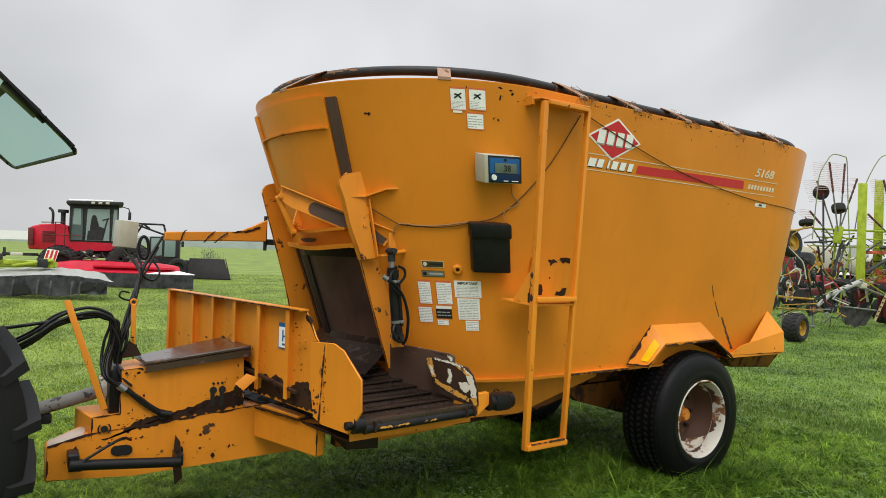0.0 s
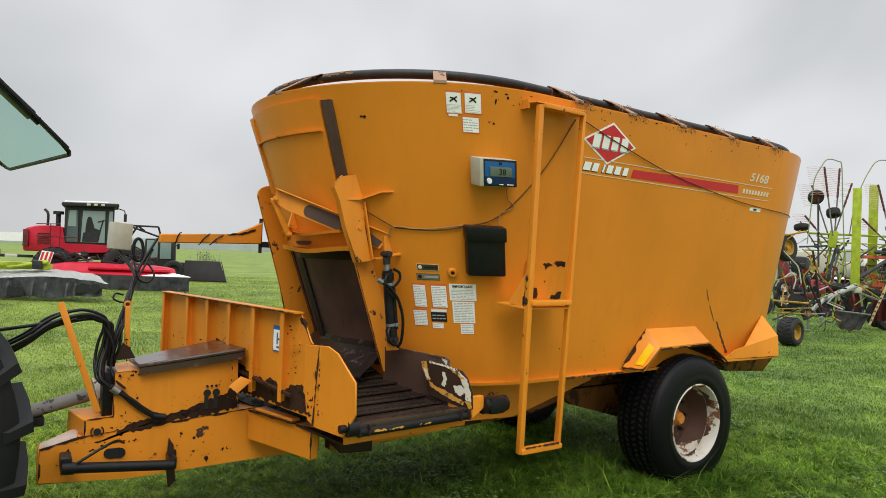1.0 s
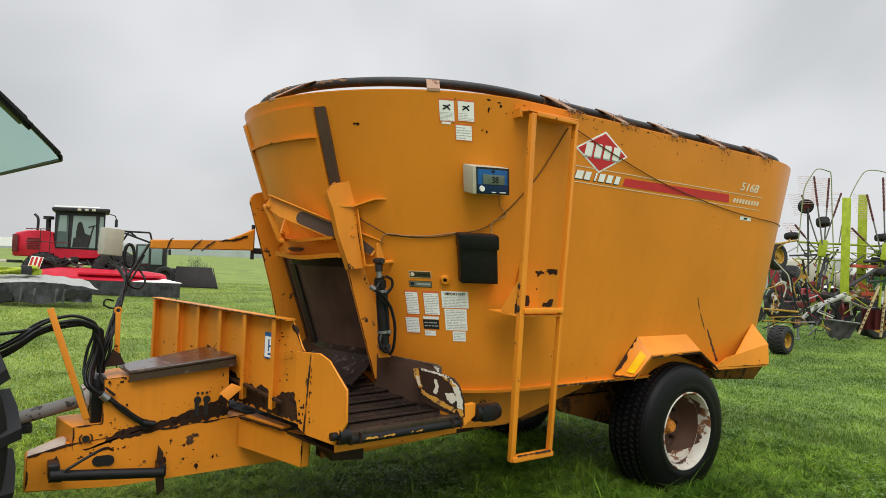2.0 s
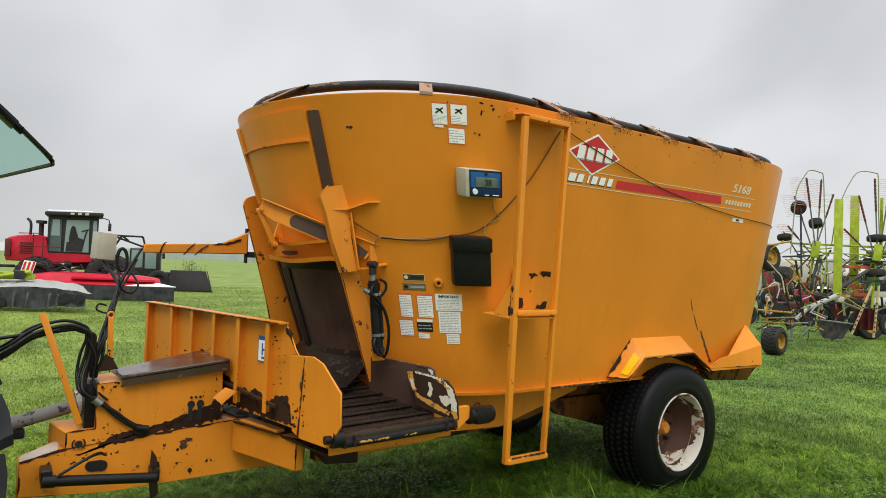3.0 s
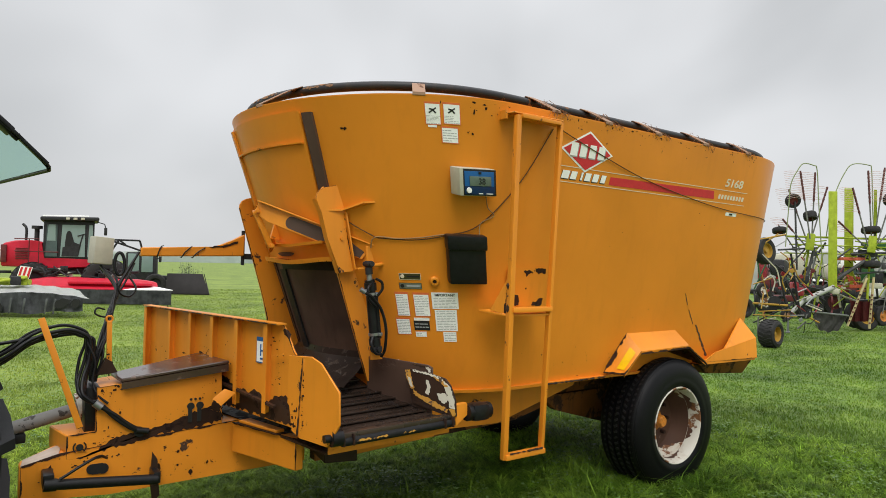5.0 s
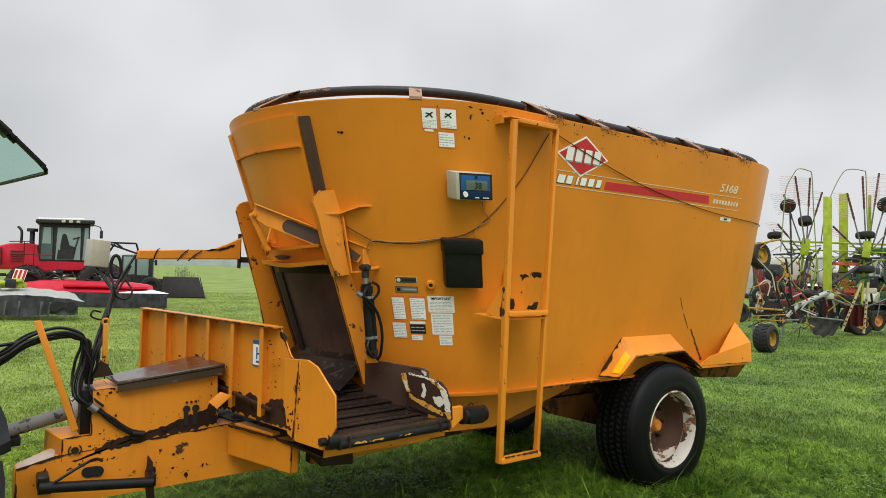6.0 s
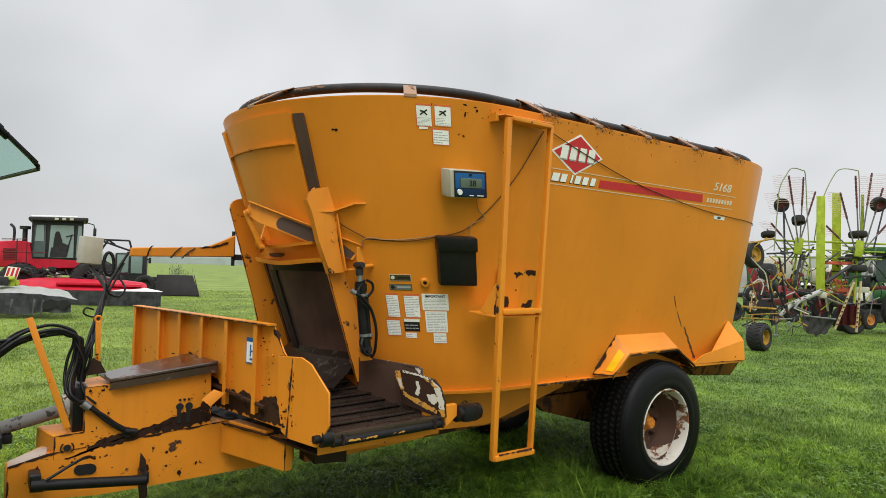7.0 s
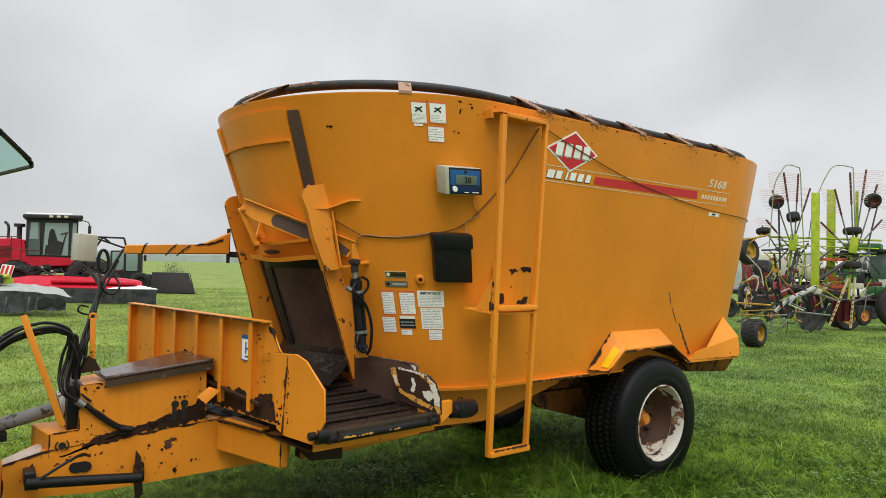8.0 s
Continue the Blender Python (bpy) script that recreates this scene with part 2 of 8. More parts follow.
def lathe(bm, profile, m, n=48):
    """Turns (radius, height) pairs round the local z axis of m."""
    rings = []
    for r, h in profile:
        rings.append([bm.verts.new(m @ Vector((r * math.cos(2 * math.pi * k / n), r * math.sin(2 * math.pi * k / n), h))) for k in range(n)])
    for a, b in zip(rings, rings[1:]):
        for k in range(n):
            bm.faces.new((a[k], a[(k + 1) % n], b[(k + 1) % n], b[k]))
    return bm


def bar(bm, a, b, w, h, up=(0, 0, 1), bevel=0.0):
    """A straight flat bar from a to b: w wide across, h high along up."""
    a, b, up = Vector(a), Vector(b), Vector(up)
    d = (b - a).normalized()
    s = d.cross(up).normalized()
    u = s.cross(d)
    m = Matrix((s.to_4d() * 1, d.to_4d(), u.to_4d(), (0, 0, 0, 1))).transposed()
    m[3][0] = m[3][1] = m[3][2] = 0
    m.translation = (a + b) / 2
    m[3][3] = 1
    return box(bm, (0, 0, 0), (w, (b - a).length, h), m, bevel)


def letters(text, size, m, name, material, parent, depth=0.0008, shear=0.0, bold=0.0):
    """Writing in the built-in font as a mesh; m puts its plane."""
    cu = bpy.data.curves.new("writing", "FONT")
    cu.body, cu.size, cu.extrude, cu.align_x, cu.align_y, cu.shear = text, size, depth, "CENTER", "CENTER", shear
    cu.offset = bold
    tmp = bpy.data.objects.new("writing", cu)
    me = bpy.data.meshes.new_from_object(tmp)
    bpy.data.objects.remove(tmp)
    bm = bmesh.new()
    bm.from_mesh(me)
    bm.transform(m)
    return part(name, bm, material, parent)


# ---- the tub's shape: a stadium that tapers downwards ----
ZB, ZT, YC, FX = 0.87, 2.60, 4.0, 0.987


def lerp(z, a, b):
    return a + (b - a) * (z - ZB) / (ZT - ZB)


def surf(th, z, off=0.0):
    """A place on the tub's round front: th degrees from straight ahead, negative to the ladder's side."""
    r, xf = lerp(z, 0.93, 1.25) + off, lerp(z, 2.75, 2.47)
    return Vector((xf - r * FX * math.cos(radians(th)), YC + r * math.sin(radians(th)), z))


def side(x, z, off=0.0):
    """A place on the tub's flat side."""
    return Vector((x, YC - lerp(z, 0.93, 1.25) - off, z))


def patch(bm, th0, th1, z0, z1, off0, off1, nt=4, nz=2):
    """A sheet bent to the round front, from off0 to off1 away from it."""
    grid = [[[bm.verts.new(surf(th0 + (th1 - th0) * i / nt, z0 + (z1 - z0) * j / nz, o)) for i in range(nt + 1)] for j in range(nz + 1)] for o in (off0, off1)]
    for o in (0, 1):
        for j in range(nz):
            for i in range(nt):
                g = grid[o]
                bm.faces.new((g[j][i], g[j][i + 1], g[j + 1][i + 1], g[j + 1][i]))
    a, b = grid
    loop = [(0, i) for i in range(nt)] + [(j, nt) for j in range(nz)] + [(nz, i) for i in range(nt, 0, -1)] + [(j, 0) for j in range(nz, 0, -1)]
    for k, (j, i) in enumerate(loop):
        j2, i2 = loop[(k + 1) % len(loop)]
        bm.faces.new((a[j][i], a[j2][i2], b[j2][i2], b[j][i]))
    return bm


def flat(bm, x0, x1, z0, z1, off0, off1):
    """A thin sheet on the flat side."""
    pts = [side(x0, z0, off0), side(x1, z0, off0), side(x1, z1, off0), side(x0, z1, off0)]
    return plate(bm, pts, side(0, 0, off1) - side(0, 0, off0))


def edge_rust(parent, pts, r=0.004, material=None):
    """A worn line of bare rusty steel along an edge."""
    out = []
    for a, b in zip(pts, pts[1:]):
        a, b = Vector(a), Vector(b)
        n = max(2, int((b - a).length / 0.02))
        out += [a.lerp(b, k / n) for k in range(n)]
    out.append(Vector(pts[-1]))
    rnd = random.Random(len(out) * 7 + int(abs(out[0].x) * 997))
    bm = bmesh.new()
    tube(bm, out, [r * rnd.choice((0.25, 0.6, 1.0, 1.0, 1.5)) for _ in out], 5)
    part("rust_line", bm, material or M_rust, parent, "rusty worn edge")


def flakes(parent, pts, in1, in2, w=0.01, cover=0.5, material=None, step=0.008):
    """Paint flaked off along an edge: a ragged rusty strip on both faces; in1 and in2 lead from the edge into them."""
    in1, in2 = Vector(in1).normalized(), Vector(in2).normalized()
    line = []
    for a, b in zip(pts, pts[1:]):
        a, b = Vector(a), Vector(b)
        n = max(2, int((b - a).length / step))
        line += [a.lerp(b, k / n) for k in range(n)]
    line.append(Vector(pts[-1]))
    rnd = random.Random(len(line) * 13 + int(abs(line[0].x + line[0].z) * 991))
    bm = bmesh.new()
    rows, run, big, s1, s2 = [], 0, False, 0.0, 0.0
    for p in line:
        if run <= 0:
            big, run = rnd.random() < cover, rnd.randint(2, 9)
        run -= 1
        w1, w2 = ((rnd.uniform(0.3, 1.0) * w, rnd.uniform(0.2, 0.8) * w) if big else (rnd.uniform(0.0004, 0.12 * w), rnd.uniform(0.0004, 0.1 * w)))
        s1, s2 = s1 + (w1 - s1) * 0.45, s2 + (w2 - s2) * 0.45
        w1, w2, lift = s1, s2, 0.0012
        rows.append([bm.verts.new(p + in1 * w1 - in2 * lift), bm.verts.new(p - (in1 + in2) * lift), bm.verts.new(p + in2 * w2 - in1 * lift)])
    for a, b in zip(rows, rows[1:]):
        bm.faces.new((a[0], b[0], b[1], a[1]))
        bm.faces.new((a[1], b[1], b[2], a[2]))
    return part("flaked_edge", bm, material or M_flake, parent, "rusty edge with flaked paint")


def chip(parent, pts, thick, seed=1, material=None, amp=0.004, name="paint_chip", step=0.010):
    """A flaked spot with an uneven outline."""
    bm = bmesh.new()
    plate(bm, ragged(pts, amp, seed, step), thick)
    return part(name, bm, material or M_flake, parent)


def specks(parent, at, cx, cz, sx, sz, n, seed, big=0.009, thick=(0, -0.0012, 0), material=None):
    """Small flaked spots scattered round a place of a flat face; at(x, z) gives the place."""
    rnd = random.Random(seed)
    bm = bmesh.new()
    for k in range(n):
        x, z = rnd.gauss(cx, sx), rnd.gauss(cz, sz)
        r = big * (0.2 + rnd.random() ** 2.5)
        e = rnd.uniform(0.5, 1.6)
        a0 = rnd.random() * 6
        plate(bm, [at(x + r * e * rnd.uniform(0.5, 1.2) * math.cos(a0 + j * 0.785), z + r / e * rnd.uniform(0.5, 1.2) * math.sin(a0 + j * 0.785)) for j in range(8)], thick)
    return tagged(part("paint_wear", bm, material or M_flake, parent), kind="stuff")


def ragged(pts, amp, seed=0, step=0.02):
    """The outline of a flat patch with an uneven, flaked edge."""
    rnd = random.Random(seed)
    pts = [Vector(p) for p in pts]
    nrm = (pts[1] - pts[0]).cross(pts[-1] - pts[0]).normalized()
    out = []
    for a, b in zip(pts, pts[1:] + pts[:1]):
        d = (b - a).normalized()
        o = d.cross(nrm)
        n = max(1, int((b - a).length / step))
        out += [a.lerp(b, (k + 0.3 * rnd.random()) / n) + o * rnd.uniform(-amp, amp) * (k > 0) for k in range(n)]
    return out

# ---- mixer wagon ----
wagon = thing("mixer_wagon", (3.8, 4.0, 0.0), "orange steel feed mixer wagon with worn rusty conveyor on grass", "farm machine")


def rim_dip(th):
    """How far the rim dips below its level on the round front, th degrees from straight ahead."""
    u = (th + 32) / 74
    return 0.019 * math.cos(u * math.pi / 2) ** 2 if abs(u) < 1 else 0.0


def stadium(z, off=0.0, n=40, dip=True):
    r = lerp(z, 0.93, 1.25) + off
    xf, xr = lerp(z, 2.75, 2.47), lerp(z, 5.16, 5.10)
    pts = [Vector((xf - r * FX * math.cos(a), YC + r * math.sin(a), z)) for a in (math.pi * (k / n - 0.5) for k in range(n + 1))]
    if dip and z > ZT - 0.01:
        pts = [p - Vector((0, 0, rim_dip(180 * k / n - 90))) for k, p in enumerate(pts)]
    pts = [Vector((xr - (xr - xf) * k / 6, YC - r, z)) for k in range(6)] + pts
    pts += [Vector((xf + (xr - xf) * k / 6, YC + r, z)) for k in range(1, 6)]
    pts += [Vector((xr + r * math.cos(a), YC + r * math.sin(a), z)) for a in (math.pi * (0.5 - k / n) for k in range(n))]
    return pts


def rings(bm, loops, close=True):
    vs = [[bm.verts.new(p) for p in lp] for lp in loops]
    for a, b in zip(vs, vs[1:]):
        for k in range(len(a)):
            bm.faces.new((a[k], a[(k + 1) % len(a)], b[(k + 1) % len(a)], b[k]))
    if close:
        a, b = vs[-1], vs[0]
        for k in range(len(a)):
            bm.faces.new((a[k], a[(k + 1) % len(a)], b[(k + 1) % len(a)], b[k]))
    return bm


zs = [ZB + (ZT - ZB) * k / 10 for k in range(11)]
part("tub_wall", rings(bmesh.new(), [stadium(z) for z in zs] + [stadium(z, -0.012) for z in zs[::-1]]), M_tub, wagon, "orange painted tapered oval tub wall")
part("tub_floor", rings(bmesh.new(), [stadium(ZB - 0.012, 0.03), stadium(ZB + 0.006, 0.03), stadium(ZB + 0.006, -0.5), stadium(ZB - 0.012, -0.5)]), M_tub, wagon)
bm = bmesh.new()
plate(bm, [p for p in stadium(ZB + 0.002, -0.45)], (0, 0, -0.012))
part("tub_floor", bm, M_rust, wagon)
# rim band, set in a little and higher than the wall
part("rim_band", rings(bmesh.new(), [stadium(ZT - 0.002, -0.001), stadium(ZT + 0.006, -0.002), stadium(ZT + 0.006, -0.03), stadium(ZT - 0.002, -0.03)]), M_tub, wagon)
# black hay ring above the rim
ring = [p + Vector((0, 0, 0.062)) for p in stadium(ZT, -0.112, dip=False)]
bm = bmesh.new()
tube(bm, ring + ring[:1], 0.027, 10)
part("hay_ring", bm, worn("ring_pipe", (0.025, 0.025, 0.028), (0.2, 0.1, 0.05), chips=0.36, rough=0.45, bare=(0.2, 0.09, 0.04), fine=12), wagon, "black pipe ring with rust patches")


def on_ring(th, turn, lift):
    """A place on the ring's skin: th degrees round the front, turn degrees up from its outer side."""
    c = surf(th, ZT, -0.112) + Vector((0, 0, 0.062))
    o = Vector((-math.cos(radians(th)), math.sin(radians(th)), 0))
    return c + (o * math.cos(radians(turn)) + Vector((0, 0, 1)) * math.sin(radians(turn))) * (0.027 + lift)


rnd = random.Random(31)
M_ringrust = plain("ring_rust", (0.26, 0.14, 0.075), 0.75, 0, 0.5, 35, 0.4)
for k in range(26):
    t0, a0 = rnd.uniform(-36, 6), rnd.uniform(10, 75)
    wt, wa = rnd.uniform(0.4, 1.8), rnd.uniform(8, 26)
    bm = bmesh.new()
    rim_ = [on_ring(t0 + wt * math.cos(a) * rnd.uniform(0.6, 1.2), a0 + wa * math.sin(a) * rnd.uniform(0.6, 1.2), 0.0008) for a in np.linspace(0, 5.7, 11)]
    mid_ = bm.verts.new(on_ring(t0, a0, 0.0012))
    vs = [bm.verts.new(p) for p in rim_]
    for i in range(11):
        bm.faces.new((mid_, vs[i], vs[(i + 1) % 11]))
    part("rust_patch", bm, M_ringrust, wagon)


def strap(base, along, out, lean):
    """A bracket that carries the ring: a bent flat plate."""
    base, along, out = Vector(base), Vector(along), Vector(out)
    bm = bmesh.new()
    w = 0.036
    up = Vector((0, 0, 1))
    p = [base + out * 0.002 - up * 0.004, base + out * 0.003 + up * 0.012, base - out * 0.07 + up * 0.075 - along * lean, base - out * 0.115 + up * 0.098 - along * lean * 1.2, base - out * 0.155 + up * 0.06 - along * lean * 1.2]
    for a, b in zip(p, p[1:]):
        plate(bm, [a - along * w, a + along * w, b + along * w, b - along * w], out * 0.004 + up * 0.003)
    part("ring_bracket", bm, M_strap, wagon, "faded orange bracket")


for x, lean in ((2.78, 0.10), (3.27, 0.10), (3.80, 0.10), (4.38, 0.10), (4.98, 0.08)):
    strap(side(x, ZT), (1, 0, 0), (0, -1, 0), lean)
for th, lean in ((-61, 0.0), (-12, 0.2), (28, 0.0), (60, 0.0)):
    o = Vector((-math.cos(radians(th)), math.sin(radians(th)), 0))
    strap(surf(th, ZT - rim_dip(th)), Vector((-o.y, o.x, 0)) * -1, o, lean)
for x in (2.9, 3.7, 4.5):
    strap(Vector((x, 2 * YC - side(x, ZT).y, ZT)), (1, 0, 0), (0, 1, 0), 0.0)
for a in (-45, 0, 45):
    o = Vector((math.cos(radians(a)), math.sin(radians(a)), 0))
    strap(Vector((5.10, YC, ZT)) + o * 1.25, Vector((-o.y, o.x, 0)), o, 0.0)

# ---- discharge door on the round front ----
bm = bmesh.new()
patch(bm, -27.6, 42, 1.66, 2.515, 0.012, 0.03, 14, 4)
door = part("discharge_door", bm, M_tub, wagon, "orange curved sliding door, raised")
def sagged(bm, dip):
    """Lets a lip hang lower in the middle of its length."""
    for v in bm.verts:
        th = math.degrees(math.atan2(v.co.y - YC, (lerp(v.co.z, 2.75, 2.47) - v.co.x) / FX))
        v.co.z -= dip * math.cos(min(1, abs(th + 13) / 18) * math.pi / 2) ** 2
    return bm


for z, a, b, o in ((2.335, -27, 9, 0.050), (1.768, -28, 0, 0.10)):
    bm = bmesh.new()
    patch(bm, a, b, z, z + 0.009, 0.03, o, 14, 1)
    if o > 0.06:
        patch(bm, a, b, z - 0.006, z + 0.011, o, o + 0.010, 14, 1)
        sagged(bm, 0.022)
    part("rib", bm, M_or, door, "orange curved rib" if o > 0.06 else "")
bm = bmesh.new()
patch(bm, -30, 3, 1.668, 1.680, 0.0, 0.11, 14, 1)
patch(bm, -30, 3, 1.656, 1.682, 0.11, 0.118, 14, 1)
sagged(bm, 0.022)
lip = part("lip", bm, M_or2, door, "chipped orange lower lip")
for k, (c_, n_) in enumerate(((-0.06, 10), (-0.30, 6), (-0.50, 8))):
    specks(lip, lambda a, b: surf(math.degrees(a / 1.15), min(max(b, 1.640), 1.664), 0.1185), c_, 1.652, 0.05, 0.008, n_, k + 210, 0.006, surf(0, 1.66, 0.001) - surf(0, 1.66, 0))
bm = bmesh.new()
plate(bm, [surf(-5 + 5.5 * math.cos(a) * (1 + 0.15 * math.sin(3 * a)), 1.698 + 0.016 * math.sin(a) * (1 + 0.2 * math.cos(2 * a)), 0.034) for a in np.linspace(0, 6.0, 16)], surf(-5, 1.7, 0.0015) - surf(-5, 1.7, 0))
part("bare_patch", bm, M_brown, lip, "bare brown steel")
bm = bmesh.new()
patch(bm, 8.5, 10.5, 2.02, 2.50, 0.03, 0.048, 2, 4)
part("door_edge", bm, M_or, door)
bm = bmesh.new()
patch(bm, -31.4, -28.2, 2.04, 2.505, 0.0, 0.024, 2, 4)
part("door_guide", bm, M_brown, wagon, "dark bare steel guide bar")
bm = bmesh.new()
patch(bm, 43, 45.5, 1.0, 2.45, 0.0, 0.05, 2, 4)
part("door_guide", bm, M_or, wagon)
# bare steel sheet of the outlet below the door
bm = bmesh.new()
patch(bm, -30, 33, 0.95, 1.66, 0.004, 0.010, 12, 4)
part("outlet_sheet", bm, M_outlet, wagon, "dark brown worn steel outlet sheet")
bm = bmesh.new()
patch(bm, 12, 33, 0.95, 1.64, 0.012, 0.02, 6, 4)
part("outlet_edge", bm, M_rust, wagon)
# black strips put in for the shade along the outlet's top and far edge
for th0, th1, z0, z1 in ((-29, 2, 1.60, 1.655), (0.5, 6, 0.98, 1.60)):
    bm = bmesh.new()
    patch(bm, th0, th1, z0, z1, 0.011, 0.024, 8, 3)
    part("shade_strip", bm, M_rub, wagon, "black strip standing in for shade")


def cheek(y, thick, name_label, front, drop):
    """A side plate of the outlet; follows the slope of the tub."""
    bm = bmesh.new()
    pts = [(1.60, 2.11), (1.545, 2.095), (1.515, 2.06), (1.505, 2.01), (1.66, 1.56), (1.865, 0.93), (1.935, 0.93), (1.915, 1.10), (1.70, 2.06), (1.665, 2.10)]
    plate(bm, [(x + (front if i in (1, 2, 3, 4, 5) else drop), y, z) for i, (x, z) in enumerate(pts)], (0, thick, 0), 0.003)
    return part("outlet_cheek", bm, M_or, wagon, name_label)


near_cheek = cheek(3.405, 0.02, "orange outlet side plate", 0.0, 0.0)
bm = bmesh.new()
plate(bm, [(1.362, 4.38, 2.015), (1.366, 4.38, 2.045), (1.382, 4.38, 2.070), (1.41, 4.38, 2.085), (1.46, 4.38, 2.098), (1.60, 4.38, 2.11), (1.80, 4.38, 1.62), (1.95, 4.38, 0.9), (1.66, 4.38, 0.9), (1.545, 4.38, 1.40)], (0, 0.02, 0), 0.003)
far_cheek = part("outlet_cheek", bm, M_or, wagon, "orange outlet side plate, rounded at the top")
# cover over the near cheek: one broad plate with a side flange and a shelf
bm = bmesh.new()
plate(bm, [(1.476, 3.352, 2.012), (1.480, 3.352, 2.042), (1.498, 3.352, 2.066), (1.528, 3.352, 2.082), (1.60, 3.352, 2.10), (1.665, 3.352, 2.10), (1.66, 3.352, 1.955), (1.68, 3.352, 1.793), (1.73, 3.352, 1.598), (1.636, 3.352, 1.587), (1.556, 3.352, 1.787), (1.515, 3.352, 1.93)], (0, 0.012, 0), 0.003)
cover = part("cheek_cover", bm, M_or, wagon, "orange bolted cover plate")
bm = bmesh.new()
plate(bm, [(1.476, 3.364, 2.012), (1.515, 3.364, 1.93), (1.556, 3.364, 1.787), (1.636, 3.364, 1.587), (1.642, 3.364, 1.587), (1.562, 3.364, 1.789), (1.521, 3.364, 1.932), (1.482, 3.364, 2.012)], (0, 0.042, 0))
part("cover_rim", bm, M_or, cover)
bm = bmesh.new()
plate(bm, [(1.655, 3.325, 1.944), (1.663, 3.325, 1.946), (1.732, 3.325, 1.608), (1.724, 3.325, 1.606)], (0, 0.027, 0), 0.002)
part("cover_flange", bm, M_or2, cover)
bm = bmesh.new()
plate(bm, [(1.725, 3.29, 1.612), (1.80, 3.27, 1.62), (1.80, 3.30, 1.62), (1.725, 3.35, 1.612)], (0, 0, 0.008))
part("cover_foot", bm, M_or2, cover)
bm = bmesh.new()
plate(bm, [(1.55, 3.352, 1.947), (1.66, 3.352, 1.957), (1.716, 3.21, 1.995), (1.70, 3.21, 1.992), (1.632, 3.335, 1.952)], (0, 0, 0.010))
plate(bm, [(1.66, 3.352, 1.957), (1.716, 3.21, 1.995), (1.78, 3.19, 2.0), (1.70, 3.352, 1.96)], (0, 0, 0.010))
part("shelf_bracket", bm, M_or, cover)
bm = bmesh.new()
tube(bm, [(1.645, 3.352, 1.79), (1.645, 3.343, 1.79)], 0.011, 8)
part("bolt", bm, M_or2, cover)
flakes(cover, [(1.476, 3.351, 2.012), (1.480, 3.351, 2.042), (1.498, 3.351, 2.066), (1.528, 3.351, 2.082), (1.60, 3.351, 2.10)], (0.3, 0, -1), (0, 1, 0), 0.004, 0.3)
# lifting lever: a channel that runs behind the cover
L0, L1 = Vector((1.266, 3.75, 1.966)), Vector((1.805, 3.30, 1.712))
ld_ = (L1 - L0).normalized()
ls_ = ld_.cross(Vector((0, 0, 1))).normalized()
lu_ = ls_.cross(ld_)


def on_lever(s, u, o=0.0):
    """A place on the lever: s metres along it, u up, o towards the ladder's side."""
    return L0 + ld_ * s + lu_ * u + ls_ * o


le = (L1 - L0).length
toward = 1.0 if ls_.y < 0 else -1.0
bm = bmesh.new()
plate(bm, [on_lever(0.0, 0.045), on_lever(le, 0.045), on_lever(le - 0.03, -0.055), on_lever(0.10, -0.05), on_lever(0.03, -0.035), on_lever(0.0, 0.0)], ls_ * -toward * 0.012, 0.002)
lever = part("lift_lever", bm, M_or, wagon, "orange lever with bare dark middle")
bm = bmesh.new()
plate(bm, [on_lever(0.0, 0.045, toward * 0.03), on_lever(le + 0.01, 0.045, toward * 0.03), on_lever(le + 0.01, 0.045, -toward * 0.01), on_lever(0.0, 0.045, -toward * 0.01)], lu_ * 0.008, 0.002)
part("lever_flange", bm, M_or2, lever)
bm = bmesh.new()
rim_ = [on_lever(0.20 + 0.035 * (1 - math.cos(a)), -0.003 - 0.038 * math.sin(a), toward * 0.002) for a in np.linspace(-1.5, 1.5, 9)]
plate(bm, [on_lever(le - 0.02, 0.038, toward * 0.002)] + rim_ + [on_lever(le - 0.045, -0.05, toward * 0.002)], ls_ * -toward * 0.0012)
part("bare_patch", bm, M_brown, lever, "bare dark steel")
bm = bmesh.new()
plate(bm, [(1.774, 3.285, 1.75), (1.818, 3.285, 1.758), (1.826, 3.285, 1.66), (1.812, 3.285, 1.60), (1.785, 3.285, 1.60), (1.777, 3.285, 1.66)], (0, 0.016, 0), 0.003)
part("lever_end", bm, M_or2, lever)
bm = bmesh.new()
tube(bm, [(1.79, 3.24, 1.635), (1.87, 3.26, 1.645)], 0.012, 8)
part("lever_pin", bm, M_or2, lever)
# link from the lever down to the rib
bm = bmesh.new()
bar(bm, (1.262, 3.755, 1.95), (1.372, 3.77, 1.735), 0.018, 0.034, (1, 0, 0), 0.003)
link = part("link", bm, M_or2, wagon, "orange link with rusty pins")
for p in ((1.266, 3.745, 1.95), (1.368, 3.76, 1.745)):
    bm = bmesh.new()
    tube(bm, [(p[0], p[1] - 0.026, p[2]), (p[0], p[1] + 0.05, p[2])], 0.009, 10)
    tube(bm, [(p[0], p[1] - 0.018, p[2]), (p[0], p[1] - 0.010, p[2])], 0.016, 8)
    part("link_pin", bm, M_or2, link)
bm = bmesh.new()
plate(bm, [(1.36, 3.79, 1.79), (1.40, 3.79, 1.79), (1.45, 3.90, 1.77), (1.43, 3.90, 1.72), (1.37, 3.79, 1.70)], (0.012, 0.03, 0), 0.002)
part("link_bracket", bm, M_or2, link)
bm = bmesh.new()
